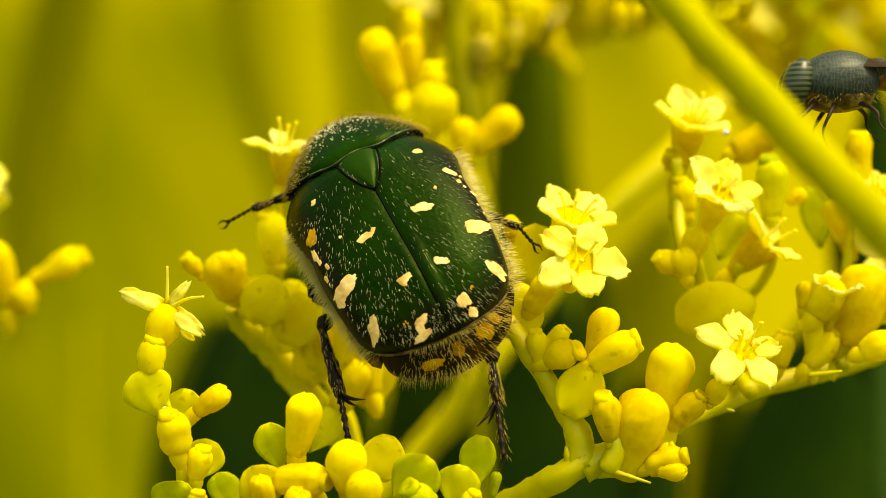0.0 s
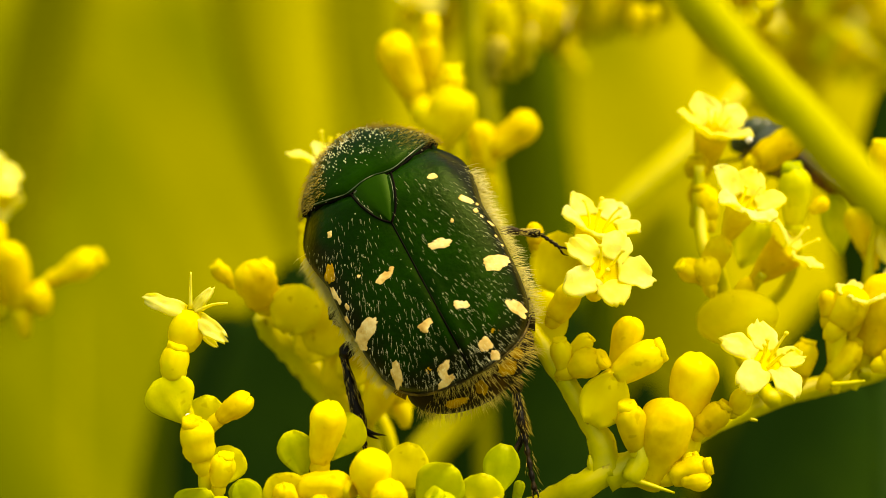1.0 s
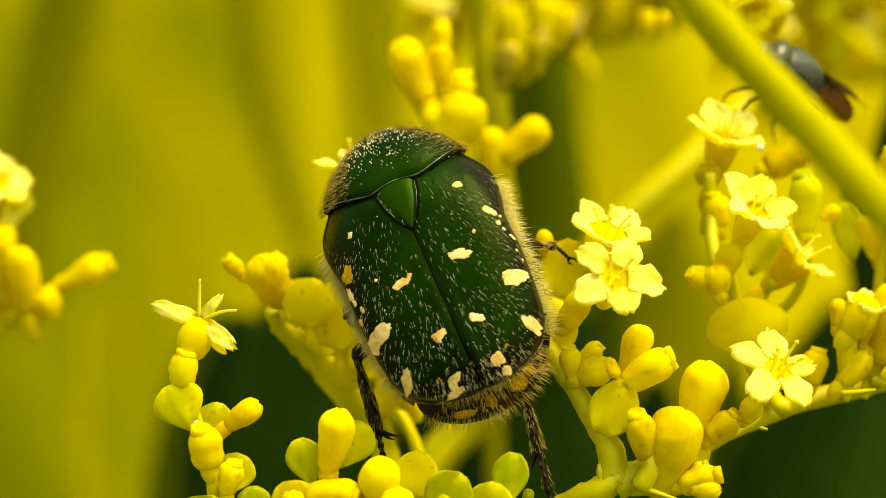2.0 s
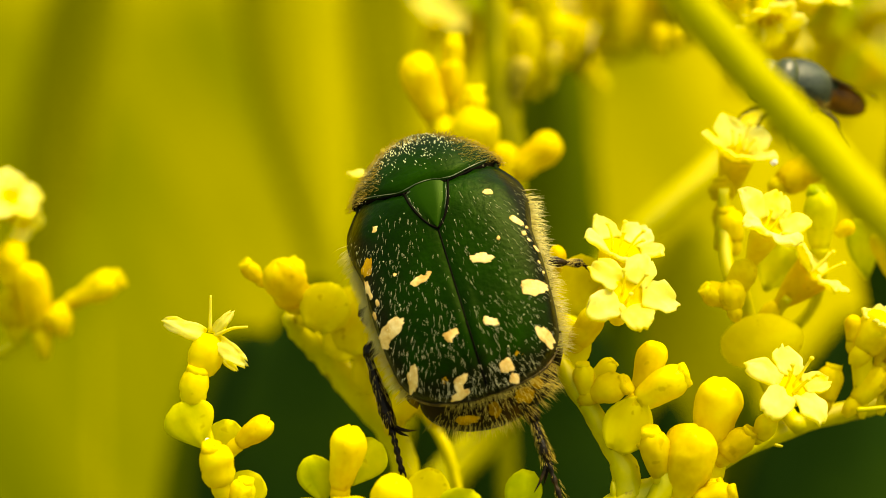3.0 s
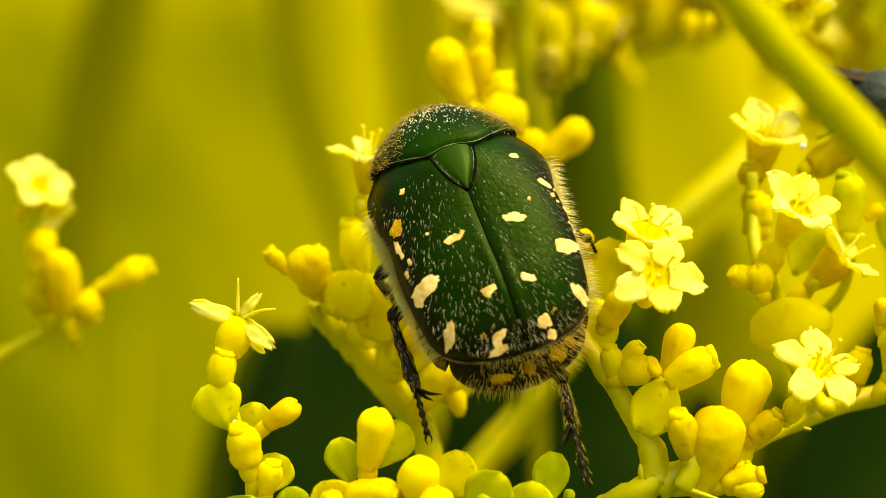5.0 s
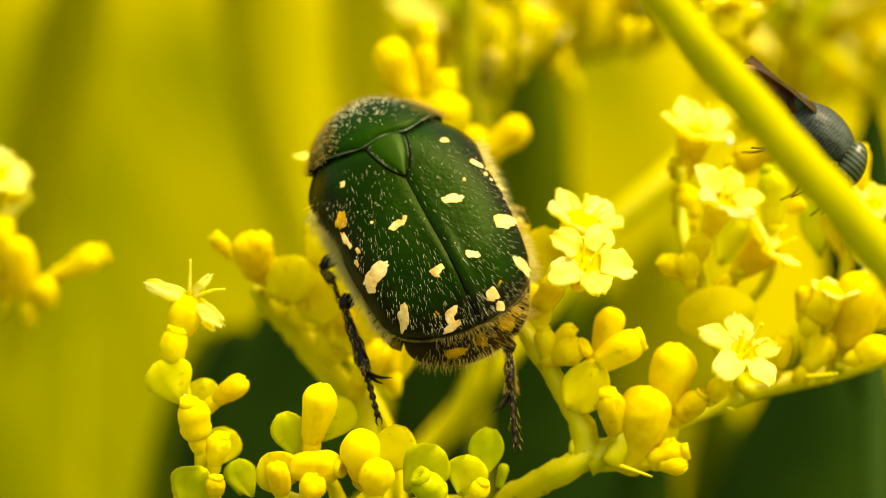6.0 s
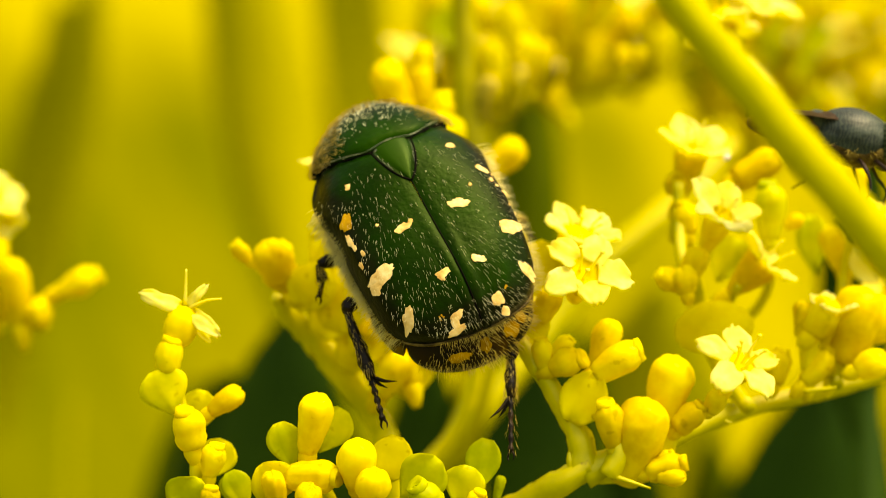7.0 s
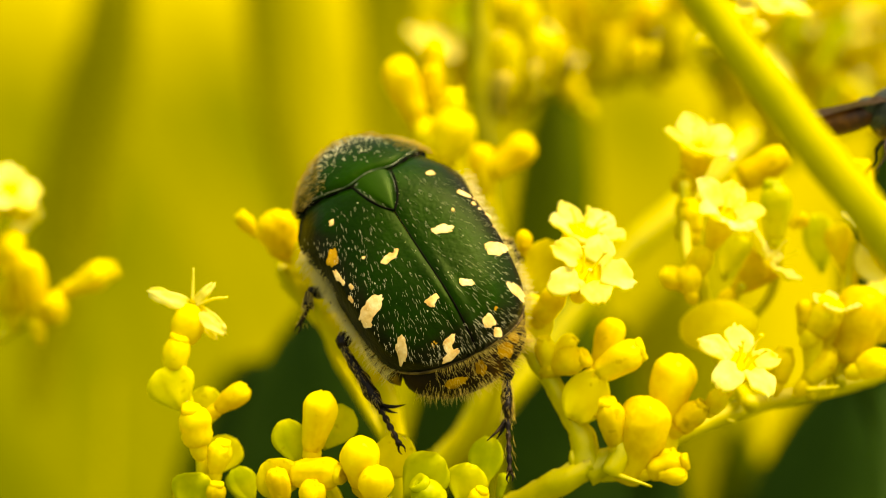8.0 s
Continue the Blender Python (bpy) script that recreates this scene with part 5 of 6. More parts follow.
def wing_case(side):
    bm = bmesh.new()
    rows = []
    ys = [5.6, 5.2, 4.9, 4.6, 4.3, 4.0, 3.6, 3.1, 2.6, 2.1, 1.6, 1.0, 0.2, -0.6, -1.4, -2.2, -2.8, -3.3, -3.7, -4.1, -4.4, -4.65, -4.85, -5.0, -5.12, -5.22, -5.30, -5.36]
    for j, y in enumerate(ys):
        w = between(y, ELYTRA)
        row = []
        for i in range(21):
            s = i / 20
            if s <= 0.7:
                x = 0.03 + (w * 0.94 - 0.03) * (s / 0.7)
                z = dome(x, y)
                z -= 0.07 * math.exp(-((x - 0.02) / 0.06) ** 2)
                behind = min(1, max(0, (0.2 - y) / 3.5))
                z += behind * (0.11 * math.exp(-((x - 0.26) / 0.17) ** 2) - 0.07 * math.exp(-((x - 0.72) / 0.22) ** 2))
                z += 0.05 * math.exp(-((x - 2.3 - 0.1 * y) / 0.35) ** 2) * behind
                z += 0.16 * math.exp(-((x - 3.3) / 0.5) ** 2 - ((y - 3.7) / 0.7) ** 2)
            else:
                k = (s - 0.7) / 0.3
                top = dome(w * 0.94, y)
                x = w * (0.94 + 0.06 * math.sin(k * math.pi / 2) - 0.02 * k ** 3)
                z = top - max(top - margin_z(y), 0.1) * k ** 1.3
            z -= 0.6 * max(0, -4.9 - y) ** 1.5
            z += 0.03 * noise.noise(V(x * 1.1, y * 1.1, 3)) + 0.012 * noise.noise(V(x * 4.1, y * 4.1, 8))
            edge = front_edge(x) - 0.04
            if y > edge:
                z = min(z, dome(x, edge)) - 0.06 * (y - edge)
            row.append(bm.verts.new((side * x, min(y, edge + 0.03 * (y - edge)), z)))
        rows.append(row)
    rows.append([bm.verts.new((v.co.x * 0.97, v.co.y - 0.02, min(v.co.z, 1.55))) for v in rows[-1]])
    for a, b in zip(rows, rows[1:]):
        for i in range(20):
            bm.faces.new((a[i], a[i + 1], b[i + 1], b[i]) if side > 0 else (a[i], b[i], b[i + 1], a[i + 1]))
    return bm


def pronotum_z(x, y):
    w = between(y, PRONOTUM)
    zc = 2.74 - 0.155 * max(y - 4.6, 0) ** 2
    return zc - (zc + 0.1) * 0.72 * min(abs(x) / w, 1.0) ** 2.8


PRONOTUM = [(4.4, 3.62), (5.1, 3.62), (5.6, 3.54), (6.1, 3.26), (6.6, 2.86), (7.0, 2.47), (7.4, 1.97), (7.7, 1.45), (7.85, 1.0)]


def pronotum():
    bm = bmesh.new()
    rows = []
    for j in range(15):
        row = []
        for i in range(25):
            s = 2 * i / 24 - 1
            s = math.copysign(abs(s) ** 0.85, s)
            x0 = 3.54 * s
            y = front_edge(x0) + 0.03 + (7.85 - front_edge(x0)) * (j / 14)
            y = min(y, 7.85 - 0.10 * s * s)
            w = between(y, PRONOTUM)
            x = w * s
            z = pronotum_z(x, y) + 0.03 * noise.noise(V(x * 2, y * 2, 9))
            z -= 0.10 * math.exp(-(j / 0.7) ** 2) - 0.06 * math.exp(-((j - 1.4) / 0.8) ** 2)
            row.append(bm.verts.new((x, y, z)))
        rows.append(row)
    skirt = [bm.verts.new((v.co.x * 0.85, v.co.y - 0.1, -0.6)) for v in rows[-1]]
    rows.append(skirt)
    for a, b in zip(rows, rows[1:]):
        for i in range(24):
            bm.faces.new((a[i], b[i], b[i + 1], a[i + 1]))
    for k in (0, 24):
        col = [r[k] for r in rows[:-1]]
        low = [bm.verts.new((v.co.x * 0.93, v.co.y, -0.5)) for v in col]
        for i in range(len(col) - 1):
            bm.faces.new((col[i], col[i + 1], low[i + 1], low[i]))
    return bm


def scutellum():
    bm = bmesh.new()
    rows = []
    for j in range(8):
        t = j / 7
        y = 4.46 - 2.17 * t
        w = 0.98 * (1 - t ** 1.35) ** 0.95 + 0.03
        rows.append([bm.verts.new((w * (2 * i / 6 - 1), y + 0.24 * (1 - (2 * i / 6 - 1) ** 2) * (1 - t) ** 2, dome(w * (2 * i / 6 - 1), y) + 0.06 - 0.16 * abs(2 * i / 6 - 1) ** 6)) for i in range(7)])
    for a, b in zip(rows, rows[1:]):
        for i in range(6):
            bm.faces.new((a[i], b[i], b[i + 1], a[i + 1]))
    return bm


def groove(bm, points, r=0.045, wobble=0.0):
    return tube(bm, points, [r, r], 6, 4, wobble, len(points))


def patch(x, y, rx, ry, angle, seed, surf=dome):
    """An uneven patch of scales lying on the shell."""
    bm = bmesh.new()
    ca, sa = math.cos(radians(angle)), math.sin(radians(angle))
    rings = []
    for j in range(4):
        ring = []
        for k in range(28):
            a = 2 * math.pi * k / 28
            q = (j + 1) / 4 * (1 + 0.42 * noise.noise(V(math.cos(a) * 1.7, math.sin(a) * 1.7, seed)) + 0.16 * noise.noise(V(math.cos(a) * 3.4, math.sin(a) * 3.4, seed + 9)))
            u, v = rx * q * math.cos(a), ry * q * math.sin(a)
            px, py = x + ca * u - sa * v, y + sa * u + ca * v
            ring.append(bm.verts.new((px, py, surf(px, py) + 0.034 - (0.02 if j == 3 else 0.014 * noise.noise(V(px * 9, py * 9, 2))))))
        rings.append(ring)
    c = bm.verts.new((x, y, surf(x, y) + 0.034))
    for k in range(28):
        bm.faces.new((c, rings[0][k], rings[0][(k + 1) % 28]))
    for a, b in zip(rings, rings[1:]):
        for k in range(28):
            bm.faces.new((a[k], b[k], b[(k + 1) % 28], a[(k + 1) % 28]))
    return bm


def hairs(spots, length, r=0.014, seed=1, bend=0.35):
    """Fine tapering hairs: spots gives root, direction."""
    rnd = random.Random(seed)
    bm = bmesh.new()
    for p, d in spots:
        d = (Vector(d).normalized() + V(rnd.uniform(-1, 1), rnd.uniform(-1, 1), rnd.uniform(-1, 1)) * bend).normalized()
        L = length * rnd.uniform(0.55, 1.25)
        s = d.orthogonal().normalized()
        t = d.cross(s)
        mid = Vector(p) + d * L * 0.55
        end = Vector(p) + d * L + V(0, -0.10 * L, -0.06 * L)
        a = [bm.verts.new(Vector(p) + (s * math.cos(q) + t * math.sin(q)) * r) for q in (0, 2.1, 4.2)]
        b = [bm.verts.new(mid + (s * math.cos(q) + t * math.sin(q)) * r * 0.8) for q in (0, 2.1, 4.2)]
        e = bm.verts.new(end)
        for i in range(3):
            bm.faces.new((a[i], a[(i + 1) % 3], b[(i + 1) % 3], b[i]))
            bm.faces.new((b[i], b[(i + 1) % 3], e))
    return bm


beetle = thing("beetle", (0, 0, 0), "dark green flower chafer with cream spots and yellow hair", "beetle")
beetle_rng = random.Random(11)
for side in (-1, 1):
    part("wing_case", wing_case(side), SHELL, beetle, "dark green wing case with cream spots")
part("pronotum", pronotum(), SHELL, beetle, "green neck shield with white flecks")
part("scutellum", scutellum(), PLATE, beetle, "smooth green triangular plate")
seam = bmesh.new()
for side in (-1, 1):
    groove(seam, [(side * w, y, dome(w, y) + 0.005) for w, y in ((1.03, 4.50), (0.88, 3.75), (0.62, 3.05), (0.28, 2.5), (0.0, 2.24))], 0.055)
    groove(seam, [(side * x, front_edge(x) - 0.02, dome(x, front_edge(x)) - 0.02) for x in (0.95, 1.6, 2.3, 3.0, 3.45)], 0.065)
groove(seam, [(0, y, dome(0, y) - 0.045) for y in (2.4, 1, -1, -2.4)], 0.036)
groove(seam, [(0, y, dome(0, y) - 0.02) for y in (-2.4, -3.4, -4.6, -5.3)], 0.042)
groove(seam, [(x, front_edge(x) - 0.03, dome(x, front_edge(x)) + 0.01) for x in (-0.95, -0.7, -0.35, 0, 0.35, 0.7, 0.95)], 0.05)
groove(seam, [(x, front_edge(x) + 0.10, min(dome(x, front_edge(x)), pronotum_z(x, front_edge(x) + 0.1)) - 0.30) for x in (-3.4, -3.1, -2.7, -2.2, -1.6, 1.6, 2.2, 2.7, 3.1, 3.4)], 0.30)
part("seam", seam, RIM, beetle, "black seams between the shells")
# Thin pale tubes paint the glint along the plate edges.
ridge = bmesh.new()
groove(ridge, [(x, front_edge(x) + 0.07, pronotum_z(x, front_edge(x) + 0.07) + 0.005) for x in (-3.3, -2.6, -1.9, -1.2, -0.8, -0.4, 0, 0.4, 0.8, 1.2, 1.9, 2.6, 3.3)], 0.026, 0.9)
for side in (-1, 1):
    groove(ridge, [(side * (w - 0.07), y, dome(w, y) + 0.045) for w, y in ((0.98, 4.42), (0.86, 3.75), (0.60, 3.05))], 0.013, 0.9)
groove(ridge, [(x, front_edge(x) - 0.12, dome(x, front_edge(x)) + 0.045) for x in (-0.88, -0.7, -0.35, 0, 0.35, 0.7)], 0.065, 0.9)
part("ridge", ridge, GLINTRIM, beetle, "ridge round the plates with pale painted highlights")
rim_line = [(3.47, -3.9), (3.12, -4.35), (2.6, -4.8), (1.95, -5.1), (1.2, -5.29), (0.5, -5.37)]
rim_line = [(-x, y) for x, y in rim_line] + [(0, -5.34)] + rim_line[::-1]
bm = tube(bmesh.new(), [(x, y - 0.02, margin_z(y) - 0.04) for x, y in rim_line], [0.03, 0.06, 0.08, 0.05, 0.08, 0.07, 0.03], 8, 5, 0.6)
part("rear_margin", bm, BROWNRIM, beetle, "tan rear edge of the wing cases")
part("abdomen", blob(bmesh.new(), (0, -1.6, -0.1), (3.8, 4.1, 1.6), Matrix(), 36, 18, 0.03, 4), BELLY, beetle, "brown underside")
bm = blob(bmesh.new(), (0, -4.4, 0.0), (3.12, 1.88, 1.70), Matrix(), 44, 22, 0.02, 4)
part("tail_plate", bm, TAIL, beetle, "brown and ochre hairy tail plate below the wing cases")
bm = blob(bmesh.new(), (0, 7.35, -0.2), (1.15, 0.9, 0.55), Matrix(), 16, 10)
part("head", bm, RIM, beetle)
bm = bmesh.new()
for side in (-1, 1):
    tube(bm, [(side * 0.8, 7.4, -0.3), (side * 1.3, 7.5, -0.5), (side * 1.7, 7.3, -0.6)], [0.06, 0.06, 0.12], 6, 3)
part("antenna", bm, RIM, beetle)

for x, y, rx, ry, a, k, ochre in (
        (2.64, 3.42, 0.27, 0.17, 0, 1, 0),
        (-2.77, 3.36, 0.2, 0.18, 0, 2, 0),
        (1.44, 0.24, 0.54, 0.19, -16, 3, 0),
        (1.48, 0.36, 0.3, 0.14, -16, 40, 0),
        (-1.47, 0.12, 0.44, 0.21, 8, 4, 0),
        (-0.97, 0.30, 0.12, 0.1, 0, 41, 0),
        (3.17, -1.62, 0.56, 0.36, -5, 5, 0),
        (3.55, -1.66, 0.26, 0.24, 0, 42, 0),
        (-3.22, -1.46, 0.70, 0.36, 12, 6, 0),
        (-3.66, -1.85, 0.22, 0.34, -10, 43, 0),
        (-0.8, -2.74, 0.34, 0.2, 6, 7, 0),
        (-0.92, -2.9, 0.16, 0.2, 0, 44, 0),
        (0.9, -2.68, 0.26, 0.18, -20, 8, 0),
        (1.15, -2.84, 0.18, 0.15, -20, 45, 0),
        (3.06, -3.82, 0.25, 0.52, 25, 9, 0),
        (-2.97, -3.81, 0.27, 0.5, -24, 10, 0),
        (-1, -4.68, 0.34, 0.2, 14, 11, 0),
        (-1.22, -5.2, 0.44, 0.15, 4, 12, 0),
        (-1.16, -4.94, 0.2, 0.3, 0, 27, 0),
        (1.08, -4.66, 0.32, 0.27, 10, 13, 0),
        (1.24, -5.2, 0.22, 0.21, 0, 14, 0),
        (-1.76, -4.5, 0.24, 0.17, 20, 15, 1),
        (1.75, -4.32, 0.2, 0.15, 0, 16, 1),
        (-3.51, 1.72, 0.26, 0.42, -30, 17, 1),
        (3.41, 1.7, 0.16, 0.36, 35, 18, 0),
        (3.54, 1.02, 0.12, 0.10, -30, 19, 0),
        (3.86, 0.19, 0.06, 0.20, 20, 20, 0),
        (-3.77, 0.81, 0.12, 0.36, 0, 21, 0),
        (-3.53, -0.09, 0.09, 0.15, 0, 22, 0),
        (2.4, 0.98, 0.09, 0.09, 0, 23, 0),
        (-2.41, 0.78, 0.08, 0.08, 0, 24, 0),
        (3.66, 0.66, 0.06, 0.09, 20, 50, 0),
        (3.78, -0.45, 0.05, 0.09, 8, 51, 0),
        (3.74, 1.30, 0.07, 0.08, 0, 52, 0),
        (3.84, -0.95, 0.05, 0.07, 0, 53, 0),
        (-3.72, 0.35, 0.08, 0.16, -10, 54, 0),
        (-3.80, -0.55, 0.08, 0.22, 0, 55, 0)):
    part("spot", patch(x, y, rx, ry, a, k), OCHRE if ochre else SPOT, beetle, "ochre scale patch" if ochre else "cream scale patch")

def tail_surface(x, y):
    return 1.70 * math.sqrt(max(0.004, 1 - (x / 3.12) ** 2 - ((y + 4.4) / 1.88) ** 2))


for x, y, rx, ry, a, k in ((0.0, -5.88, 0.27, 0.26, 0, 31), (-1.3, -5.86, 0.5, 0.14, -14, 32), (1.4, -5.62, 0.42, 0.28, 12, 33), (2.1, -5.25, 0.26, 0.24, 40, 35)):
    part("spot", patch(x, y, rx, ry, a, k, tail_surface), OCHRE, beetle, "ochre scale patch")

# pale setae scattered on the shell, white flecks on the neck shield, hair fringes
spots = []
for i in range(1250):
    y = beetle_rng.uniform(-5.3, 4.3)
    w = between(y, ELYTRA) * 0.95
    x = beetle_rng.uniform(-w, w)
    dense = 0.30 + 0.70 * max(0, min(1, (abs(x) / 4 + max(0, -y) / 6)))
    if beetle_rng.random() < dense and abs(x) > 0.15:
        spots.append(((x, y, dome(x, y) - 0.01), (0.15 * x, -1, 0.35)))
for i in range(130):
    y = beetle_rng.uniform(-5.28, -4.3)
    x = beetle_rng.uniform(-1, 1) * between(y, ELYTRA) * 0.93
    spots.append(((x, y, dome(x, y) - 0.6 * max(0, -4.9 - y) ** 1.5 - 0.01), (0.2 * x, -1, 0.3)))
tagged(part("setae", hairs(spots, 0.30, 0.0056, 2, 0.2), SETA, beetle, "short pale hairs on the wing cases"), kind="stuff")
# Pale blobs stand in for short hairs and the glints on them.
bm = bmesh.new()
for i in range(420):
    y = 4.7 + 3.1 * beetle_rng.random() ** 0.6
    w = between(y, PRONOTUM) * 0.93
    x = beetle_rng.uniform(-w, w)
    if y < 5.6 and abs(x) < w * 0.6 and beetle_rng.random() < 0.8:
        continue
    r = beetle_rng.uniform(0.016, 0.042) * (0.7 if y < 6.0 else 1.15)
    blob(bm, (x, y, pronotum_z(x, y) + 0.012), (r * 0.55, r * 1.5, r * 0.4), Matrix.Rotation(beetle_rng.uniform(-0.9, 0.9), 4, 'Z'), 6, 4)
for i in range(34):
    y = beetle_rng.uniform(-4, 4.2)
    x = beetle_rng.uniform(-1, 1) * between(y, ELYTRA) * 0.92
    r = beetle_rng.uniform(0.018, 0.04)
    blob(bm, (x, y, dome(x, y) + 0.01), (r, r, r * 0.5), Matrix(), 6, 4)
tagged(part("speckling", bm, SETA, beetle, "tiny white flecks for hair glints on the neck shield"), kind="stuff")
spots = []
for i in range(1250):
    t = beetle_rng.random()
    y = 7.8 - 2.6 * t
    s = beetle_rng.choice((-1, 1))
    w = between(y, PRONOTUM)
    k = 1 - 0.48 * beetle_rng.random() ** 2.4
    spots.append(((s * w * k, y, pronotum_z(w * k, y)), (s * 0.75, -0.15, 0.5)))
for i in range(260):
    x = beetle_rng.uniform(-1.9, 1.9)
    y = beetle_rng.uniform(7.2, 7.8)
    spots.append(((x, y, pronotum_z(x, y)), (0.2 * x, 0.9, 0.7)))
tagged(part("neck_hair", hairs(spots, 0.36, 0.0065, 3, 0.4), GOLDHAIR, beetle, "golden fringe of the neck shield"), kind="stuff")
spots = []
for i in range(950):
    s = beetle_rng.choice((-1, 1))
    y = beetle_rng.uniform(-3.9, 3.4)
    w = between(y, ELYTRA)
    spots.append(((s * w * beetle_rng.uniform(0.84, 0.97), y, beetle_rng.uniform(-0.7, 0.6)), (s, -0.45, 0.2)))
for i in range(420):
    s = beetle_rng.choice((-1, 1))
    y = beetle_rng.uniform(0.6, 3.6)
    spots.append(((s * between(y, ELYTRA) * beetle_rng.uniform(0.9, 0.98), y, beetle_rng.uniform(0.1, 1.3)), (s, -0.5, 0.45)))
for i in range(520):
    s = beetle_rng.choice((-1, 1))
    y = beetle_rng.uniform(-3.9, 3.2)
    spots.append(((s * between(y, ELYTRA) * 0.97, y, beetle_rng.uniform(0.2, 0.7)), (s, -0.5, 0.7)))
for i in range(420):
    y = beetle_rng.uniform(-1.2, 2.4)
    spots.append(((-between(y, ELYTRA) * beetle_rng.uniform(0.92, 1.0), y, beetle_rng.uniform(-0.2, 0.5)), (-0.8, -0.9, 0.5)))
tagged(part("side_hair", hairs(spots, 0.85, 0.012, 4, 0.35), HAIR, beetle, "long pale yellow hair along the flanks"), kind="stuff")
spots = []
for i in range(260):
    x = beetle_rng.uniform(-2.9, 2.9)
    y = -5.25 - (0.95 - 0.10 * x * x) * beetle_rng.random()
    spots.append(((x, y, tail_surface(x, y) - 0.02), (x * 0.22, -0.8, 0.5)))
for i in range(150):
    (x0, y0), (x1, y1) = [rim_line[k + 3 + i % 6] for k in (0, 1)]
    k = beetle_rng.random()
    x, y = x0 + (x1 - x0) * k, y0 + (y1 - y0) * k
    spots.append(((x, y - 0.05, margin_z(y)), (x * 0.25, -1, 0.25)))
tagged(part("tail_hair", hairs(spots, 0.40, 0.0085, 5, 0.3), TAILHAIR, beetle, "yellow bristles of the tail end"), kind="stuff")
spots = []
for i in range(260):
    x = beetle_rng.uniform(-2.9, 2.9)
    spots.append(((x, -4.4 - 1.84 * math.sqrt(1 - (x / 3.1) ** 2), beetle_rng.uniform(-0.4, 0.5)), (x * 0.3, -1, 0.15)))
for i in range(200):
    x, y = beetle_rng.uniform(1.6, 3.0), beetle_rng.uniform(-5.4, -4.2)
    spots.append(((x, y, tail_surface(x, y)), (0.8, -0.9, 0.3)))
tagged(part("tail_fringe", hairs(spots, 0.55, 0.0085, 6, 0.25), TAILHAIR, beetle, "long pale fringe under the tail end"), kind="stuff")
bm = bmesh.new()
for s in (-1, 1):
    blob(bm, (s * 3.55, 1.2, -0.3), (0.55, 2.4, 0.9), Matrix(), 12, 10, 0.15, s)
    blob(bm, (s * 3.3, -2.2, -0.4), (0.6, 2.0, 0.8), Matrix(), 12, 10, 0.15, s + 5)
part("flank", bm, BELLY, beetle, "brown flanks under the hair")


def leg(hip, knee, ankle, toe, thick, spurs=True):
    """Femur with tibia and tarsus under it, drawn from the hip, which is its own origin."""
    h, k, a, t = (Vector(p) - Vector(hip) for p in (hip, knee, ankle, toe))
    femur = part("leg", tube(bmesh.new(), [h, h.lerp(k, 0.5), k], [thick * 0.8, thick * 1.3, thick * 0.8], 8, 4, 0.1), LEG, beetle, "black bristly leg")
    bm = tube(bmesh.new(), [k, k.lerp(a, 0.35), k.lerp(a, 0.7), a], [thick * 0.55, thick * 0.72, thick * 0.92, thick * 1.05, thick * 0.7], 10, 8, 0.45)
    d = (a - k).normalized()
    s = d.orthogonal().normalized()
    shin = part("tibia", bm, LEG, femur)
    if spurs:
        inward = -1 if Vector(hip).x > 0 else 1
        for q, far in ((V(inward, 0, 0.25), 1.25), (V(inward * 0.75, -0.1, -0.3), 0.95), (V(-inward * 0.6, 0, 0.2), 0.45)):
            tip = a + d * far * 0.62 + q * far * 0.85
            part("spur", tube(bmesh.new(), [a - d * 0.12, a.lerp(tip, 0.5) + d * 0.06, tip], [0.11, 0.085, 0.015], 6, 3), LEG, femur)
    beads = []
    for i in range(5):
        beads += [thick * 0.28, thick * 0.40, thick * 0.52, thick * 0.46]
    part("tarsus", tube(bmesh.new(), [a.lerp(t, i / 19) for i in range(20)], beads, 7, 1), LEG, femur)
    d2 = (t - a).normalized()
    s2 = d2.orthogonal().normalized()
    for q in (s2, -s2):
        part("claw", tube(bmesh.new(), [t - d2 * 0.08, t + d2 * 0.2 + q * 0.18, t + d2 * 0.45 + q * 0.10], [0.07, 0.05, 0.01], 5, 3), LEG, femur)
    roots = []
    rnd = random.Random(round(thick * 1000) + round(h.x * 10))
    for i in range(int(900 * thick)):
        u = rnd.random()
        p = k.lerp(a, u) if rnd.random() < 0.88 else a.lerp(t, u)
        o = V(rnd.uniform(-1, 1), rnd.uniform(-1, 1), rnd.uniform(-1, 1))
        o = (o - d * o.dot(d)).normalized()
        roots.append((p + o * thick * (0.62 + 0.4 * u), o * 0.45 + d))
    part("bristle", hairs(roots, 1.0 * thick, 0.0075, 8, 0.2), TAILHAIR, femur, "golden bristles")
    femur.location = Vector(hip) * 0.001
    return femur


hind_leg_a = leg((-4.36, -0.77, -0.30), (-4.84, -1.29, -0.10), (-5.44, -4.55, -0.60), (-5.96, -6.52, -0.80), 0.32, True)
hind_leg_b = leg((1.48, -5.74, -0.50), (1.22, -6.46, -0.40), (0.61, -8.13, -0.80), (-0.27, -10.57, -1.00), 0.3, True)
mid_leg_a = leg((-3.89, 1.51, -0.40), (-4.84, 1.05, -0.30), (-4.56, 0.33, -0.60), (-4.57, -0.29, -1.20), 0.27, False)
mid_leg_b = leg((4.14, 0.61, -0.40), (4.68, -0.10, -0.20), (5.34, -0.80, -0.40), (5.58, -1.92, -0.60), 0.2, False)
fore_leg_a = leg((-2.89, 6.16, -0.50), (-4.08, 6.11, -0.20), (-5.18, 6.25, -0.20), (-6.48, 6.22, -0.30), 0.2, False)

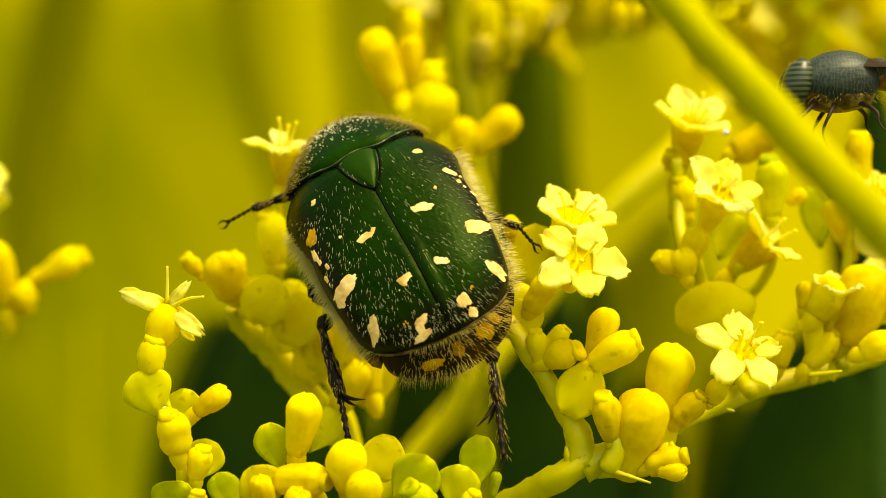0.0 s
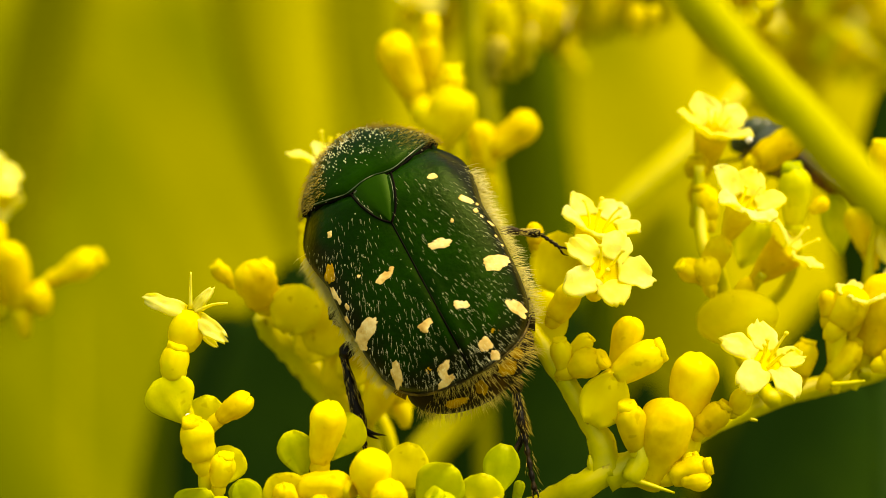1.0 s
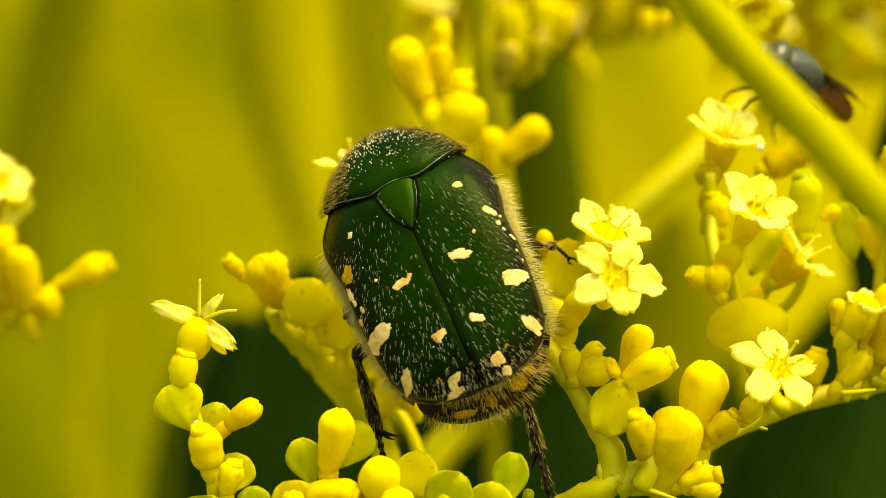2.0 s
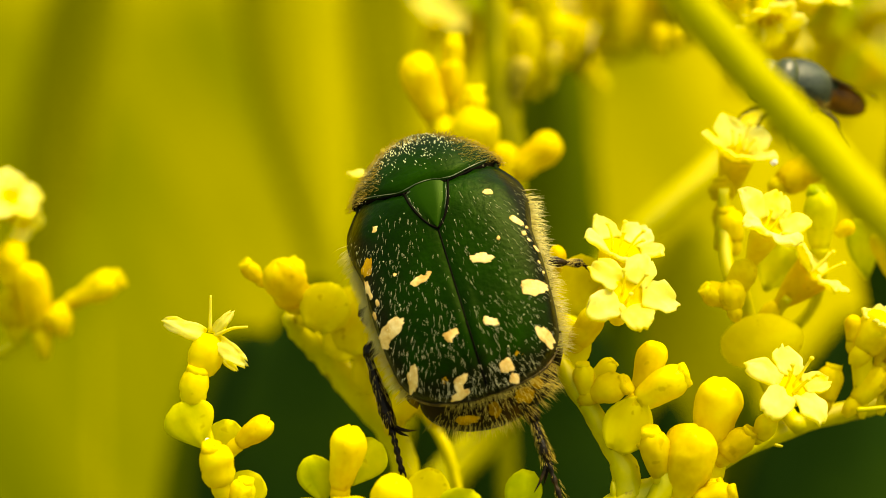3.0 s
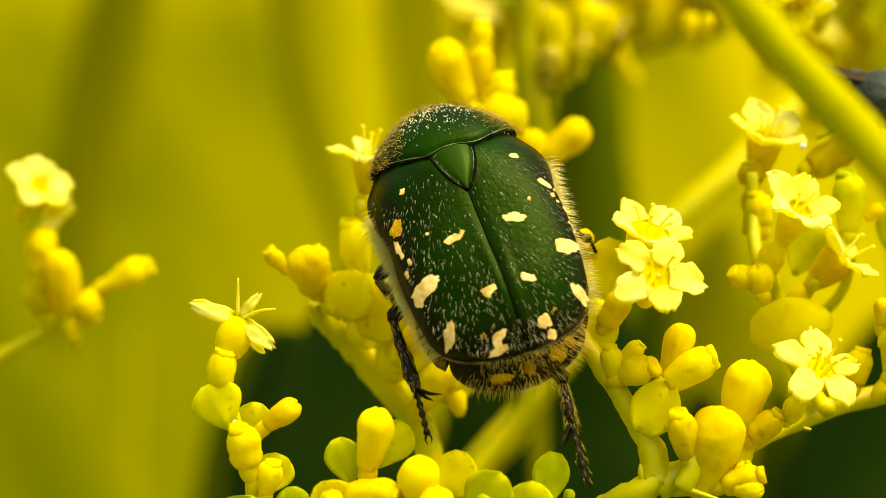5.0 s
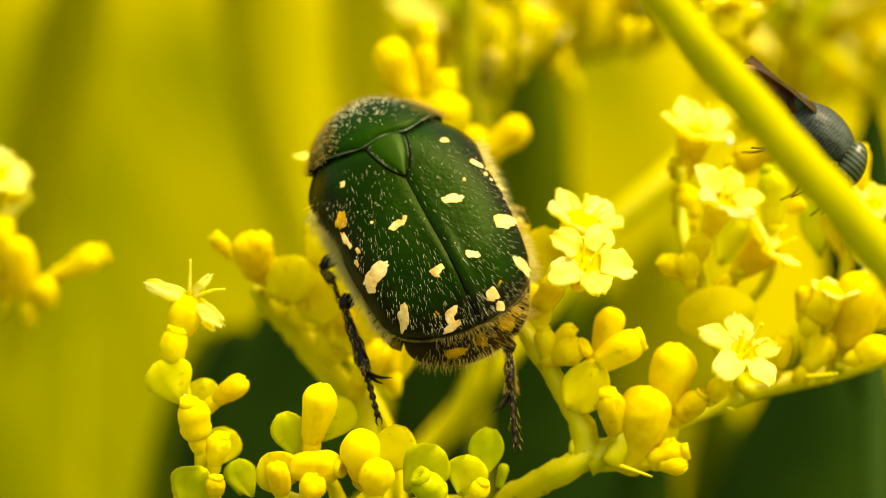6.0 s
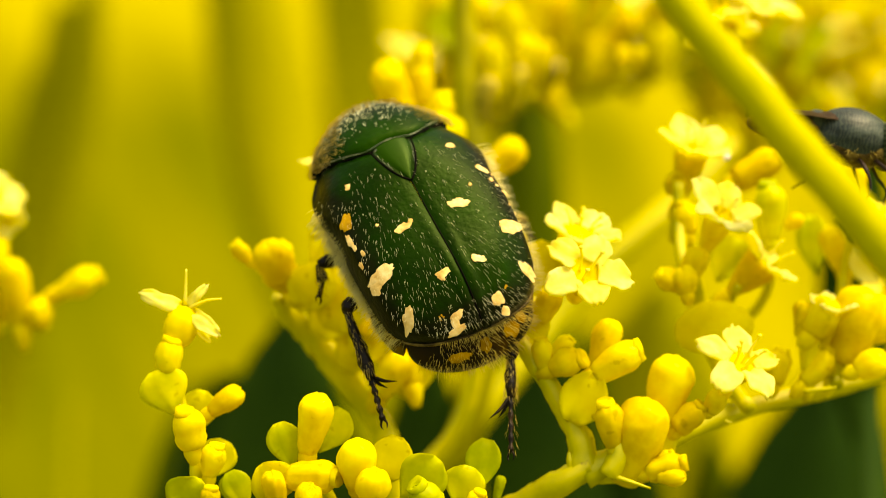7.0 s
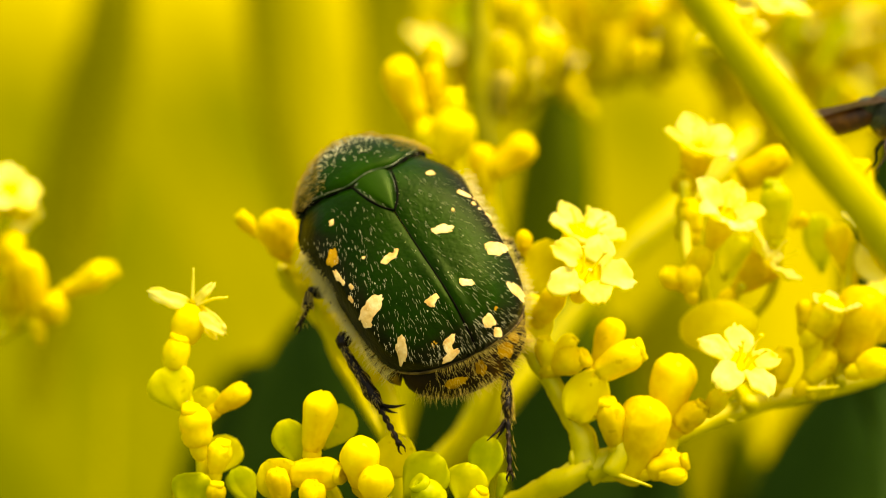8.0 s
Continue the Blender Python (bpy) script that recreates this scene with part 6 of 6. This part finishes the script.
# ---------------------------------------------------------------- the fly (its space: x to the head, z to the back)
FLY_SIZE = 1.2
fly = thing("fly", (0, 0, 0), "grey-green fly with striped eyes and rusty abdomen among the blossoms", "fly")
part("thorax", blob(bmesh.new(), (0, 0, 0.05), (1.6, 1.25, 1.14), Matrix.Rotation(radians(4), 4, "Y"), 28, 20, 0.06, 2), FLYSHELL, fly, "grooved grey-green thorax")
part("scutellum", blob(bmesh.new(), (-1.45, 0, 0.45), (0.55, 0.8, 0.45), Matrix(), 14, 9), FLYSHELL, fly)
part("abdomen", blob(bmesh.new(), (-2.55, 0, 0.12), (1.65, 0.85, 0.62), Matrix.Rotation(radians(-4), 4, "Y"), 20, 14, 0.06, 5), FLYRUST, fly, "rust-brown abdomen")
part("face", blob(bmesh.new(), (1.5, 0, -0.35), (0.55, 0.7, 0.75), Matrix(), 14, 10), FLYOCHRE, fly)
part("flank", blob(bmesh.new(), (0.1, 0, -0.38), (1.5, 1.08, 0.78), Matrix(), 18, 12, 0.12, 7), FLYOCHRE, fly, "ochre hairy underside")
for s in (-1, 1):
    part("eye", blob(bmesh.new(), (1.62, s * 0.46, -0.06), (0.58, 0.66, 0.98), Matrix.Rotation(radians(-18), 4, "Y"), 22, 16), EYE, fly, "green eye with dark stripes")
    bm = bmesh.new()
    rows = []
    for j in range(9):
        v = j / 8
        x = -0.7 - 3.4 * v
        wd = 0.72 * math.sin(math.pi * (0.12 + 0.83 * v)) ** 0.7
        rows.append([bm.verts.new((x, s * (0.72 + 0.10 * v + wd * (i / 4 - 0.5) * 1.5), 0.86 - 0.24 * v - 0.34 * (i / 4) ** 1.4 + 0.02 * math.sin(9 * v + i))) for i in range(5)])
    for a, b in zip(rows, rows[1:]):
        for i in range(4):
            bm.faces.new((a[i], a[i + 1], b[i + 1], b[i]))
    g = bmesh.ops.solidify(bm, geom=bm.faces[:], thickness=0.03)
    part("wing", bm, WING, fly, "smoky folded wing")
    for x, kx, tx, drop in ((0.9, 1.5, 2.1, -2.2), (0.2, 0.55, 0.8, -2.5), (-0.6, -1.2, -1.6, -2.1)):
        bm = tube(bmesh.new(), [(x, s * 0.5, -0.75), (kx, s * 1.2, -1.25), ((kx + tx) / 2 + 0.15, s * 1.35, drop * 0.78), (tx - 0.2, s * 1.5, drop * 1.05)], [0.11, 0.085, 0.06, 0.04, 0.03], 8, 6, 0.3)
        part("leg", bm, FLYDARK, fly, "thin dark leg")
roots = []
for i in range(260):
    a, b = rng.uniform(0, 6.28), rng.uniform(0.0, 1.5)
    d = V(math.cos(a) * math.cos(b), math.sin(a) * math.cos(b), math.sin(b) - 0.75)
    roots.append((V(d.x * 1.45, d.y * 1.08, d.z * 0.95), d))
part("bristle", hairs(roots, 0.30, 0.007, 12, 0.3), TAILHAIR, fly, "fine pale bristles")

for ob in fly.children:
    ob.data.transform(Matrix.Scale(FLY_SIZE, 4))

# ---------------------------------------------------------------- ground, distance and the blurred meadow
bm = bmesh.new()
n = 60
grid = [[None] * (n + 1) for _ in range(n + 1)]
for i in range(n + 1):
    for j in range(n + 1):
        u, v = 2 * i / n - 1, 2 * j / n - 1
        x, y = 400000 * u ** 5 + 1500 * u, 400000 * v ** 5 + 1500 * v
        grid[i][j] = bm.verts.new((x, y, GROUND + 4 * noise.noise(V(x * 0.004, y * 0.004, 0))))
for i in range(n):
    for j in range(n):
        bm.faces.new((grid[i][j], grid[i + 1][j], grid[i + 1][j + 1], grid[i][j + 1]))
tagged(part("ground", bm, SOIL, None), "dark mossy soil of the meadow", "ground", kind="structure")

bm = bmesh.new()
rows = []
for j in range(13):
    z = GROUND - 5 + 2600 * (j / 12)
    rows.append([bm.verts.new((5200 * math.sin(radians(a)), 2600 * math.cos(radians(a)) * 1.0, z * 1.0 + 60 * noise.noise(V(a * 0.2, j, 1)))) for a in range(-75, 76, 5)])
for a, b in zip(rows, rows[1:]):
    for i in range(len(a) - 1):
        bm.faces.new((a[i], a[i + 1], b[i + 1], b[i]))
tagged(part("backdrop", bm, MEADOW, None), "yellow-green meadow far out of focus", "meadow", kind="structure")


def blade(name, base, tip, width, mat, bow=0.15, parent=None):
    """A long leaf: folded along its rib, tapering, with thickness."""
    a, b = Vector(base), Vector(tip)
    d = b - a
    side = d.cross(V(0, 1, 0)).normalized()
    out = side.cross(d).normalized()
    bm = bmesh.new()
    sheets = []
    for s in (0, 1):
        rows = []
        for j in range(11):
            v = j / 10
            w = width * 0.5 * math.sin(math.pi * (0.10 + 0.88 * v)) ** 0.7
            c = a + d * v + out * (d.length * bow * math.sin(math.pi * v))
            rows.append([bm.verts.new(c + side * (w * x) + out * (0.18 * width * abs(x) - s * 0.25)) for x in (-1, -0.5, 0, 0.5, 1)])
        for p, q in zip(rows, rows[1:]):
            for i in range(4):
                bm.faces.new((p[i], p[i + 1], q[i + 1], q[i]))
        sheets.append(rows)
    p, q = sheets
    for j in range(10):
        for i in (0, 4):
            bm.faces.new((p[j][i], p[j + 1][i], q[j + 1][i], q[j][i]))
    return part(name, bm, mat, parent)


def leafy_plant(base, label, leaves, top, mat=SHADE_LEAF):
    """A stem from the soil with long leaves on it."""
    ob = thing("leafy_plant", base, label, "plant", "background plants")
    o = Vector(base)
    part("stem", tube(bmesh.new(), [V(0, 0, 0), Vector(top) - o], [1.6, 1.0], 8, 3), mat, ob)
    for a, b, w in leaves:
        blade("leaf", Vector(a) - o, Vector(b) - o, w, mat, 0.05, ob)
    return ob


# The darkest leaves fill shaded gaps between plants; their colour carries the shade.
leafy_plant((-15.44, 95.00, -460.00), "leafy plant beyond the sprigs, dark green with painted shade", [((-15.44, 85.00, -32.77), (-13.88, 85.00, 0.02), 14.5), ((-16.34, 90.00, -31.16), (-10.62, 90.00, -6.48), 11.9), ((-21.39, 110.00, -37.09), (-21.86, 110.00, -4.95), 13.1)], (-15.44, 85.00, -32.77))
leafy_plant((6.60, 90.00, -460.00), "broad leaves behind the beetle, dark green with painted shade", [((6.60, 80.00, -32.10), (7.63, 80.00, -2.53), 14.1), ((8.60, 165.00, -30.30), (12.60, 165.00, 18.00), 9.0), ((6.29, 86.00, -33.15), (3.67, 86.00, -6.48), 12.6), ((10.40, 170.00, -16.90), (10.40, 170.00, 13.60), 10.4)], (6.60, 80.00, -32.10))
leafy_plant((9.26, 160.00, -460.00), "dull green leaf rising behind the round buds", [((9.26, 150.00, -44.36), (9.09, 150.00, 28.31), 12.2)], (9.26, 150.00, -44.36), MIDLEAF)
leafy_plant((34.05, 160.00, -460.00), "leaves low behind the yellow branch, dark green with painted shade", [((41.55, 150.00, -67.06), (43.95, 150.00, -5.30), 29.0), ((38.72, 160.00, -63.05), (50.02, 160.00, -4.48), 21.4), ((35.93, 140.00, -58.29), (42.08, 140.00, -4.64), 20.4)], (34.05, 150.00, -67.06))
leafy_plant((32.21, 72.00, -460.00), "green leaf deep behind the slanting stalk", [((32.21, 62.00, -5.86), (32.21, 62.00, 13.66), 4.7), ((33.61, 70.00, -10.62), (30.26, 70.00, 7.18), 3.6)], (32.21, 62.00, -5.86))
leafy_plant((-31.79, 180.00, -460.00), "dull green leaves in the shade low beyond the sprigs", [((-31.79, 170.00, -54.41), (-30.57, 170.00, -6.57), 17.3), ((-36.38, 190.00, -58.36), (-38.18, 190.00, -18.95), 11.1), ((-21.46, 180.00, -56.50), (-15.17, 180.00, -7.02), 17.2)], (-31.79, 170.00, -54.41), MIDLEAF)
leafy_plant((-26.5, 336.0, -460.0), "pale yellow leaf slanting far out of focus", [((-44.7, 330.0, 89.3), (-26.5, 330.0, -7.7), 19.5)], (-26.5, 332.0, -7.7), PALELEAF)
leafy_plant((-81.8, 386.0, -460.0), "olive leaves standing far out of focus", [((-28.8, 375.0, 107.5), (-19.1, 375.0, 14.1), 8.0), ((-20.8, 390.0, 107.5), (-13.1, 390.0, 2.1), 8.0), ((-84.5, 380.0, 74.0), (-92.8, 380.0, -8.2), 12.0), ((-92.5, 400.0, 60.0), (-101.8, 400.0, -22.2), 14.0), ((-76.5, 370.0, 80.0), (-83.0, 370.0, 10.0), 8.0)], (-81.8, 382.0, -12.2), OLIVEDARK)
leafy_plant((8.3, 206.0, -460.0), "dull green leaf beyond the slanting branch", [((8.3, 200.0, -8.0), (11.6, 200.0, 37.8), 12.2)], (8.3, 202.0, -8.0), MIDLEAF)
leafy_plant((24.0, 176.0, -460.0), "olive leaf low behind the star flowers", [((24.0, 170.0, -33.1), (26.5, 170.0, 5.5), 20.7)], (24.0, 172.0, -33.1), OLIVEDARK)
leafy_plant((35.6, 166.0, -460.0), "dull green leaf beside the dark ones low behind the branch", [((35.6, 160.0, -62.0), (31.5, 160.0, -13.0), 12.0)], (35.6, 162.0, -62.0), MIDLEAF)
leafy_plant((12.7, 116.0, -460.0), "green leaf behind the plump buds", [((12.7, 110.0, -22.2), (14.1, 110.0, -0.5), 5.4)], (12.7, 112.0, -22.2), MIDLEAF)
leafy_plant((-3.0, 104.0, -460.0), "leaves under the beetle, dark green with painted shade", [((-3.0, 96.0, -29.0), (-1.9, 96.0, -2.6), 8.8), ((2.5, 96.0, -29.5), (2.0, 96.0, -5.1), 7.8), ((16.4, 96.0, -29.4), (17.1, 96.0, -10.7), 7.8)], (-3.0, 98.0, -29.0))

# ---------------------------------------------------------------- what moves
def motions():
    walk(beetle, [(0.0, pose(-0.00164, -0.00548, 0.00070, 56.78, -24.94, 7.58)),
                  (0.5, pose(-0.00160, -0.00548, 0.00005, 70.72, -29.50, -1.90)),
                  (1.0, pose(-0.00184, -0.00552, 0.00000, 71.50, -28.39, -0.05)),
                  (1.5, pose(-0.00170, -0.00579, -0.00001, 73.85, -27.11, -0.48)),
                  (3.0, pose(-0.00123, -0.00594, 0.00041, 68.05, -17.34, -0.30)),
                  (3.5, pose(-0.00126, -0.00583, 0.00070, 65.11, -16.33, 2.36)),
                  (4.0, pose(-0.00142, -0.00588, 0.00072, 64.30, -17.35, 5.93)),
                  (5.3, pose(-0.00141, -0.00592, 0.00137, 62.97, -16.95, 11.09)),
                  (5.5, pose(-0.00144, -0.00596, 0.00144, 64.57, -19.74, 10.24)),
                  (6.0, pose(-0.00138, -0.00623, 0.00134, 63.12, -23.12, 13.17)),
                  (6.5, pose(-0.00136, -0.00629, 0.00141, 63.51, -23.16, 12.28)),
                  (7.0, pose(-0.00107, -0.00643, 0.00159, 63.53, -22.38, 14.34)),
                  (7.5, pose(-0.00078, -0.00658, 0.00182, 62.00, -21.28, 15.41)),
                  (8.0, pose(-0.00178, -0.00707, 0.00018, 60.42, -26.62, 15.93))])
    walk(hind_leg_a, [(0.0, pose(-0.00436, -0.00077, -0.00030, 0.1, 0.0, -0.4)), (0.5, pose(-0.00436, -0.00077, -0.00030, 1.6, 0.3, -6.9)), (1.0, pose(-0.00436, -0.00077, -0.00030, 1.4, -0.0, -3.7)), (1.5, pose(-0.00436, -0.00077, -0.00030, 1.3, -0.2, -1.9)), (3.0, pose(-0.00436, -0.00077, -0.00030, -0.2, -1.0, 11.8)), (3.5, pose(-0.00436, -0.00077, -0.00030, -0.5, -0.8, 11.5)), (4.0, pose(-0.00436, -0.00077, -0.00030, -0.5, -0.8, 11.1)), (5.5, pose(-0.00436, -0.00077, -0.00030, -0.5, -0.4, 7.0)), (6.0, pose(-0.00436, -0.00077, -0.00030, -0.4, -0.2, 3.9)), (6.5, pose(-0.00436, -0.00077, -0.00030, -0.4, -0.2, 3.7)), (7.0, pose(-0.00436, -0.00077, -0.00030, -0.5, -0.3, 5.1)), (7.5, pose(-0.00436, -0.00077, -0.00030, -0.7, -0.1, 4.1)), (8.0, pose(-0.00436, -0.00077, -0.00030, -0.6, -0.9, 12.2))])
    walk(hind_leg_b, [(0.0, pose(0.00148, -0.00574, -0.00050, 0.0, 0.0, -0.5)), (0.5, pose(0.00148, -0.00574, -0.00050, 1.4, -0.1, -3.8)), (1.0, pose(0.00148, -0.00574, -0.00050, 1.1, -0.6, 1.7)), (1.5, pose(0.00148, -0.00574, -0.00050, 1.4, -1.0, 3.6)), (3.0, pose(0.00148, -0.00574, -0.00050, 1.1, -3.0, 20.9)), (3.5, pose(0.00148, -0.00574, -0.00050, 0.4, -2.6, 20.8)), (4.0, pose(0.00148, -0.00574, -0.00050, 0.3, -2.1, 17.4)), (5.5, pose(0.00148, -0.00574, -0.00050, -0.2, -0.6, 6.3)), (6.0, pose(0.00148, -0.00574, -0.00050, -0.2, 0.3, -2.2)), (6.5, pose(0.00148, -0.00574, -0.00050, -0.2, 0.3, -2.1)), (7.0, pose(0.00148, -0.00574, -0.00050, -0.1, 0.6, -5.9)), (7.5, pose(0.00148, -0.00574, -0.00050, 0.2, 1.0, -10.2)), (8.0, pose(0.00148, -0.00574, -0.00050, 0.9, 0.6, -8.2))])
    walk(fore_leg_a, [(0.0, pose(-0.00289, 0.00616, -0.00050, 0.0, -0.0, 0.0)), (0.2, pose(-0.00289, 0.00616, -0.00050, 163.1, -60.3, -172.8)), (3.6, pose(-0.00289, 0.00616, -0.00050, 163.1, -60.3, -172.8)), (3.8, pose(-0.00289, 0.00616, -0.00050, 0.5, 0.8, 7.6)), (4.0, pose(-0.00289, 0.00616, -0.00050, 21.4, -80.7, -27.7)), (4.4, pose(-0.00289, 0.00616, -0.00050, 163.1, -60.3, -172.8)), (5.1, pose(-0.00289, 0.00616, -0.00050, 21.4, -80.7, -27.7)), (5.3, pose(-0.00289, 0.00616, -0.00050, 0.8, 0.4, 13.2)), (5.5, pose(-0.00289, 0.00616, -0.00050, 21.4, -80.7, -27.7)), (6.1, pose(-0.00289, 0.00616, -0.00050, 163.1, -60.3, -172.8)), (6.3, pose(-0.00289, 0.00616, -0.00050, 1.9, 1.4, 27.1)), (6.5, pose(-0.00289, 0.00616, -0.00050, 163.1, -60.3, -172.8)), (8.0, pose(-0.00289, 0.00616, -0.00050, 163.1, -60.3, -172.8))])
    walk(mid_leg_a, [(0.0, pose(-0.00389, 0.00151, -0.00040, 7.6, -16.6, 23.3)), (4.0, pose(-0.00389, 0.00151, -0.00040, 7.6, -16.6, 23.3)), (5.5, pose(-0.00389, 0.00151, -0.00040, 0.0, -0.0, 0.0)), (6.5, pose(-0.00389, 0.00151, -0.00040, 19.3, -4.4, -5.1)), (7.0, pose(-0.00389, 0.00151, -0.00040, 17.9, 9.0, -26.2)), (7.5, pose(-0.00389, 0.00151, -0.00040, 9.2, 1.4, -9.2)), (7.8, pose(-0.00389, 0.00151, -0.00040, -7.5, 17.0, -43.7)), (8.0, pose(-0.00389, 0.00151, -0.00040, -8.8, 18.3, -48.5))])
    walk(mid_leg_b, [(0.0, pose(0.00414, 0.00061, -0.00040, 0.0, -0.0, 0.0)), (1.0, pose(0.00414, 0.00061, -0.00040, 1.1, -0.6, 14.3)), (1.5, pose(0.00414, 0.00061, -0.00040, 1.7, -0.9, 20.4)), (2.2, pose(0.00414, 0.00061, -0.00040, 53.3, 13.4, 29.8)), (3.5, pose(0.00414, 0.00061, -0.00040, 29.4, 2.7, 39.2)), (4.5, pose(0.00414, 0.00061, -0.00040, 53.3, 13.4, 29.8)), (8.0, pose(0.00414, 0.00061, -0.00040, 53.3, 13.4, 29.8))])
    walk(fly, [(0.0, pose(0.01794, -0.00697, 0.00847, 0.0, -0.0, 180.0)),
               (0.1, pose(0.01831, 0.00400, 0.00636, 0.0, 20.0, 180.0)),
               (0.2, pose(0.01716, 0.00800, 0.00322, 0.0, 10.0, 180.0)),
               (0.4, pose(0.01661, 0.00800, 0.00266, 0.0, -0.0, -178.0)),
               (0.6, pose(0.01699, 0.00800, 0.00322, 0.0, -0.0, 175.0)),
               (0.8, pose(0.01684, 0.00800, 0.00431, 0.0, -15.0, 160.0)),
               (1.0, pose(0.01640, 0.00800, 0.00633, 0.0, -30.0, 145.0)),
               (1.2, pose(0.01613, 0.00600, 0.00894, 0.0, -30.0, -175.0)),
               (1.4, pose(0.01592, 0.00500, 0.01024, 0.0, -26.0, -138.0)),
               (1.6, pose(0.01590, 0.00500, 0.01029, 0.0, -26.0, -138.0)),
               (2.8, pose(0.01555, 0.00500, 0.01059, 0.0, -12.0, -138.0)),
               (3.5, pose(0.01553, 0.00500, 0.01035, 0.0, -10.0, -138.0)),
               (4.0, pose(0.01556, 0.00500, 0.01031, 0.0, -6.0, -138.0)),
               (4.2, pose(0.01587, 0.00500, 0.01047, 0.0, -2.0, -132.0)),
               (4.6, pose(0.01723, 0.00400, 0.01024, 0.0, 5.0, -80.0)),
               (5.0, pose(0.01793, 0.00200, 0.00892, 0.0, 18.0, -30.0)),
               (5.3, pose(0.01796, 0.00100, 0.00790, 0.0, 28.0, -0.0)),
               (5.5, pose(0.01705, -0.00250, 0.00685, 0.0, 30.0, 0.0)),
               (5.7, pose(0.01660, -0.00610, 0.00655, 0.0, 38.0, 0.0)),
               (5.9, pose(0.01680, -0.00710, 0.00638, 0.0, 41.0, 0.0)),
               (6.1, pose(0.01703, -0.00715, 0.00648, 0.0, 40.0, 0.0)),
               (6.3, pose(0.01745, -0.00717, 0.00655, 0.0, 36.0, 0.0)),
               (6.5, pose(0.01800, -0.00717, 0.00663, 0.0, 30.0, 0.0)),
               (6.7, pose(0.01848, -0.00716, 0.00642, 0.0, 24.0, 0.0)),
               (6.9, pose(0.01896, -0.00621, 0.00681, 0.0, 14.0, 0.0)),
               (7.1, pose(0.01864, -0.00526, 0.00728, 0.0, 4.0, 0.0)),
               (7.3, pose(0.01882, -0.00430, 0.00770, 0.0, -5.0, 0.0)),
               (7.5, pose(0.02022, -0.00335, 0.00863, 0.0, -14.0, 0.0)),
               (7.7, pose(0.02120, -0.00244, 0.00871, 0.0, -14.0, 0.0)),
               (7.9, pose(0.02143, -0.00247, 0.00865, 0.0, -10.0, 0.0)),
               (8.0, pose(0.02173, -0.00249, 0.00868, 0.0, -10.0, 0.0))])
    walk(rocking_branch, [(0.0, pose(0.01575, 0.01400, -0.46000)), (0.5, pose(0.01637, 0.01400, -0.46036)), (1.0, pose(0.01619, 0.01400, -0.46017)), (1.5, pose(0.01620, 0.01400, -0.45992)), (3.0, pose(0.01662, 0.01400, -0.45900)), (3.5, pose(0.01658, 0.01400, -0.45911)), (4.0, pose(0.01606, 0.01400, -0.45904)), (5.3, pose(0.01648, 0.01400, -0.45929)), (5.5, pose(0.01642, 0.01400, -0.45947)), (6.0, pose(0.01616, 0.01400, -0.45916)), (6.5, pose(0.01626, 0.01400, -0.45894)), (7.0, pose(0.01740, 0.01400, -0.45882)), (7.5, pose(0.01750, 0.01400, -0.45882)), (8.0, pose(0.01717, 0.01400, -0.45748))])
    walk(near_stalk, [(0.0, pose(0.08588, -0.03000, -0.46000, 0, 0.0, 0)), (1.5, pose(0.08588, -0.03000, -0.46000, 0, 0.0, 0)), (3.0, pose(0.08543, -0.03000, -0.46000, 0, 0.0, 0)), (3.5, pose(0.08533, -0.03000, -0.46000, 0, 0.0, 0)), (4.0, pose(0.08553, -0.03000, -0.46000, 0, 0.0, 0)), (5.5, pose(0.07915, -0.03000, -0.46098, 0, 0.8, 0)), (6.0, pose(0.07296, -0.03000, -0.46173, 0, 1.5, 0)), (6.5, pose(0.07265, -0.03000, -0.46172, 0, 1.5, 0)), (7.0, pose(0.06496, -0.03000, -0.46271, 0, 2.5, 0)), (7.5, pose(0.06103, -0.03000, -0.46315, 0, 3.0, 0)), (8.0, pose(0.05231, -0.03000, -0.46411, 0, 4.2, 0))])
    walk(eaten_flower, [(0.0, pose(0.00887, 0.02800, -0.46000)), (0.5, pose(0.00922, 0.02800, -0.46000)), (1.0, pose(0.00990, 0.02800, -0.46042)), (1.5, pose(0.01018, 0.02800, -0.46058)), (3.0, pose(0.01188, 0.02800, -0.46032)), (3.5, pose(0.01183, 0.02800, -0.46017)), (4.0, pose(0.01078, 0.02800, -0.45975)), (5.5, pose(0.00946, 0.02800, -0.46009)), (6.0, pose(0.01037, 0.02800, -0.46069)), (7.0, pose(0.01084, 0.02800, -0.46019)), (8.0, pose(0.01040, 0.02800, -0.46144))])

motions()
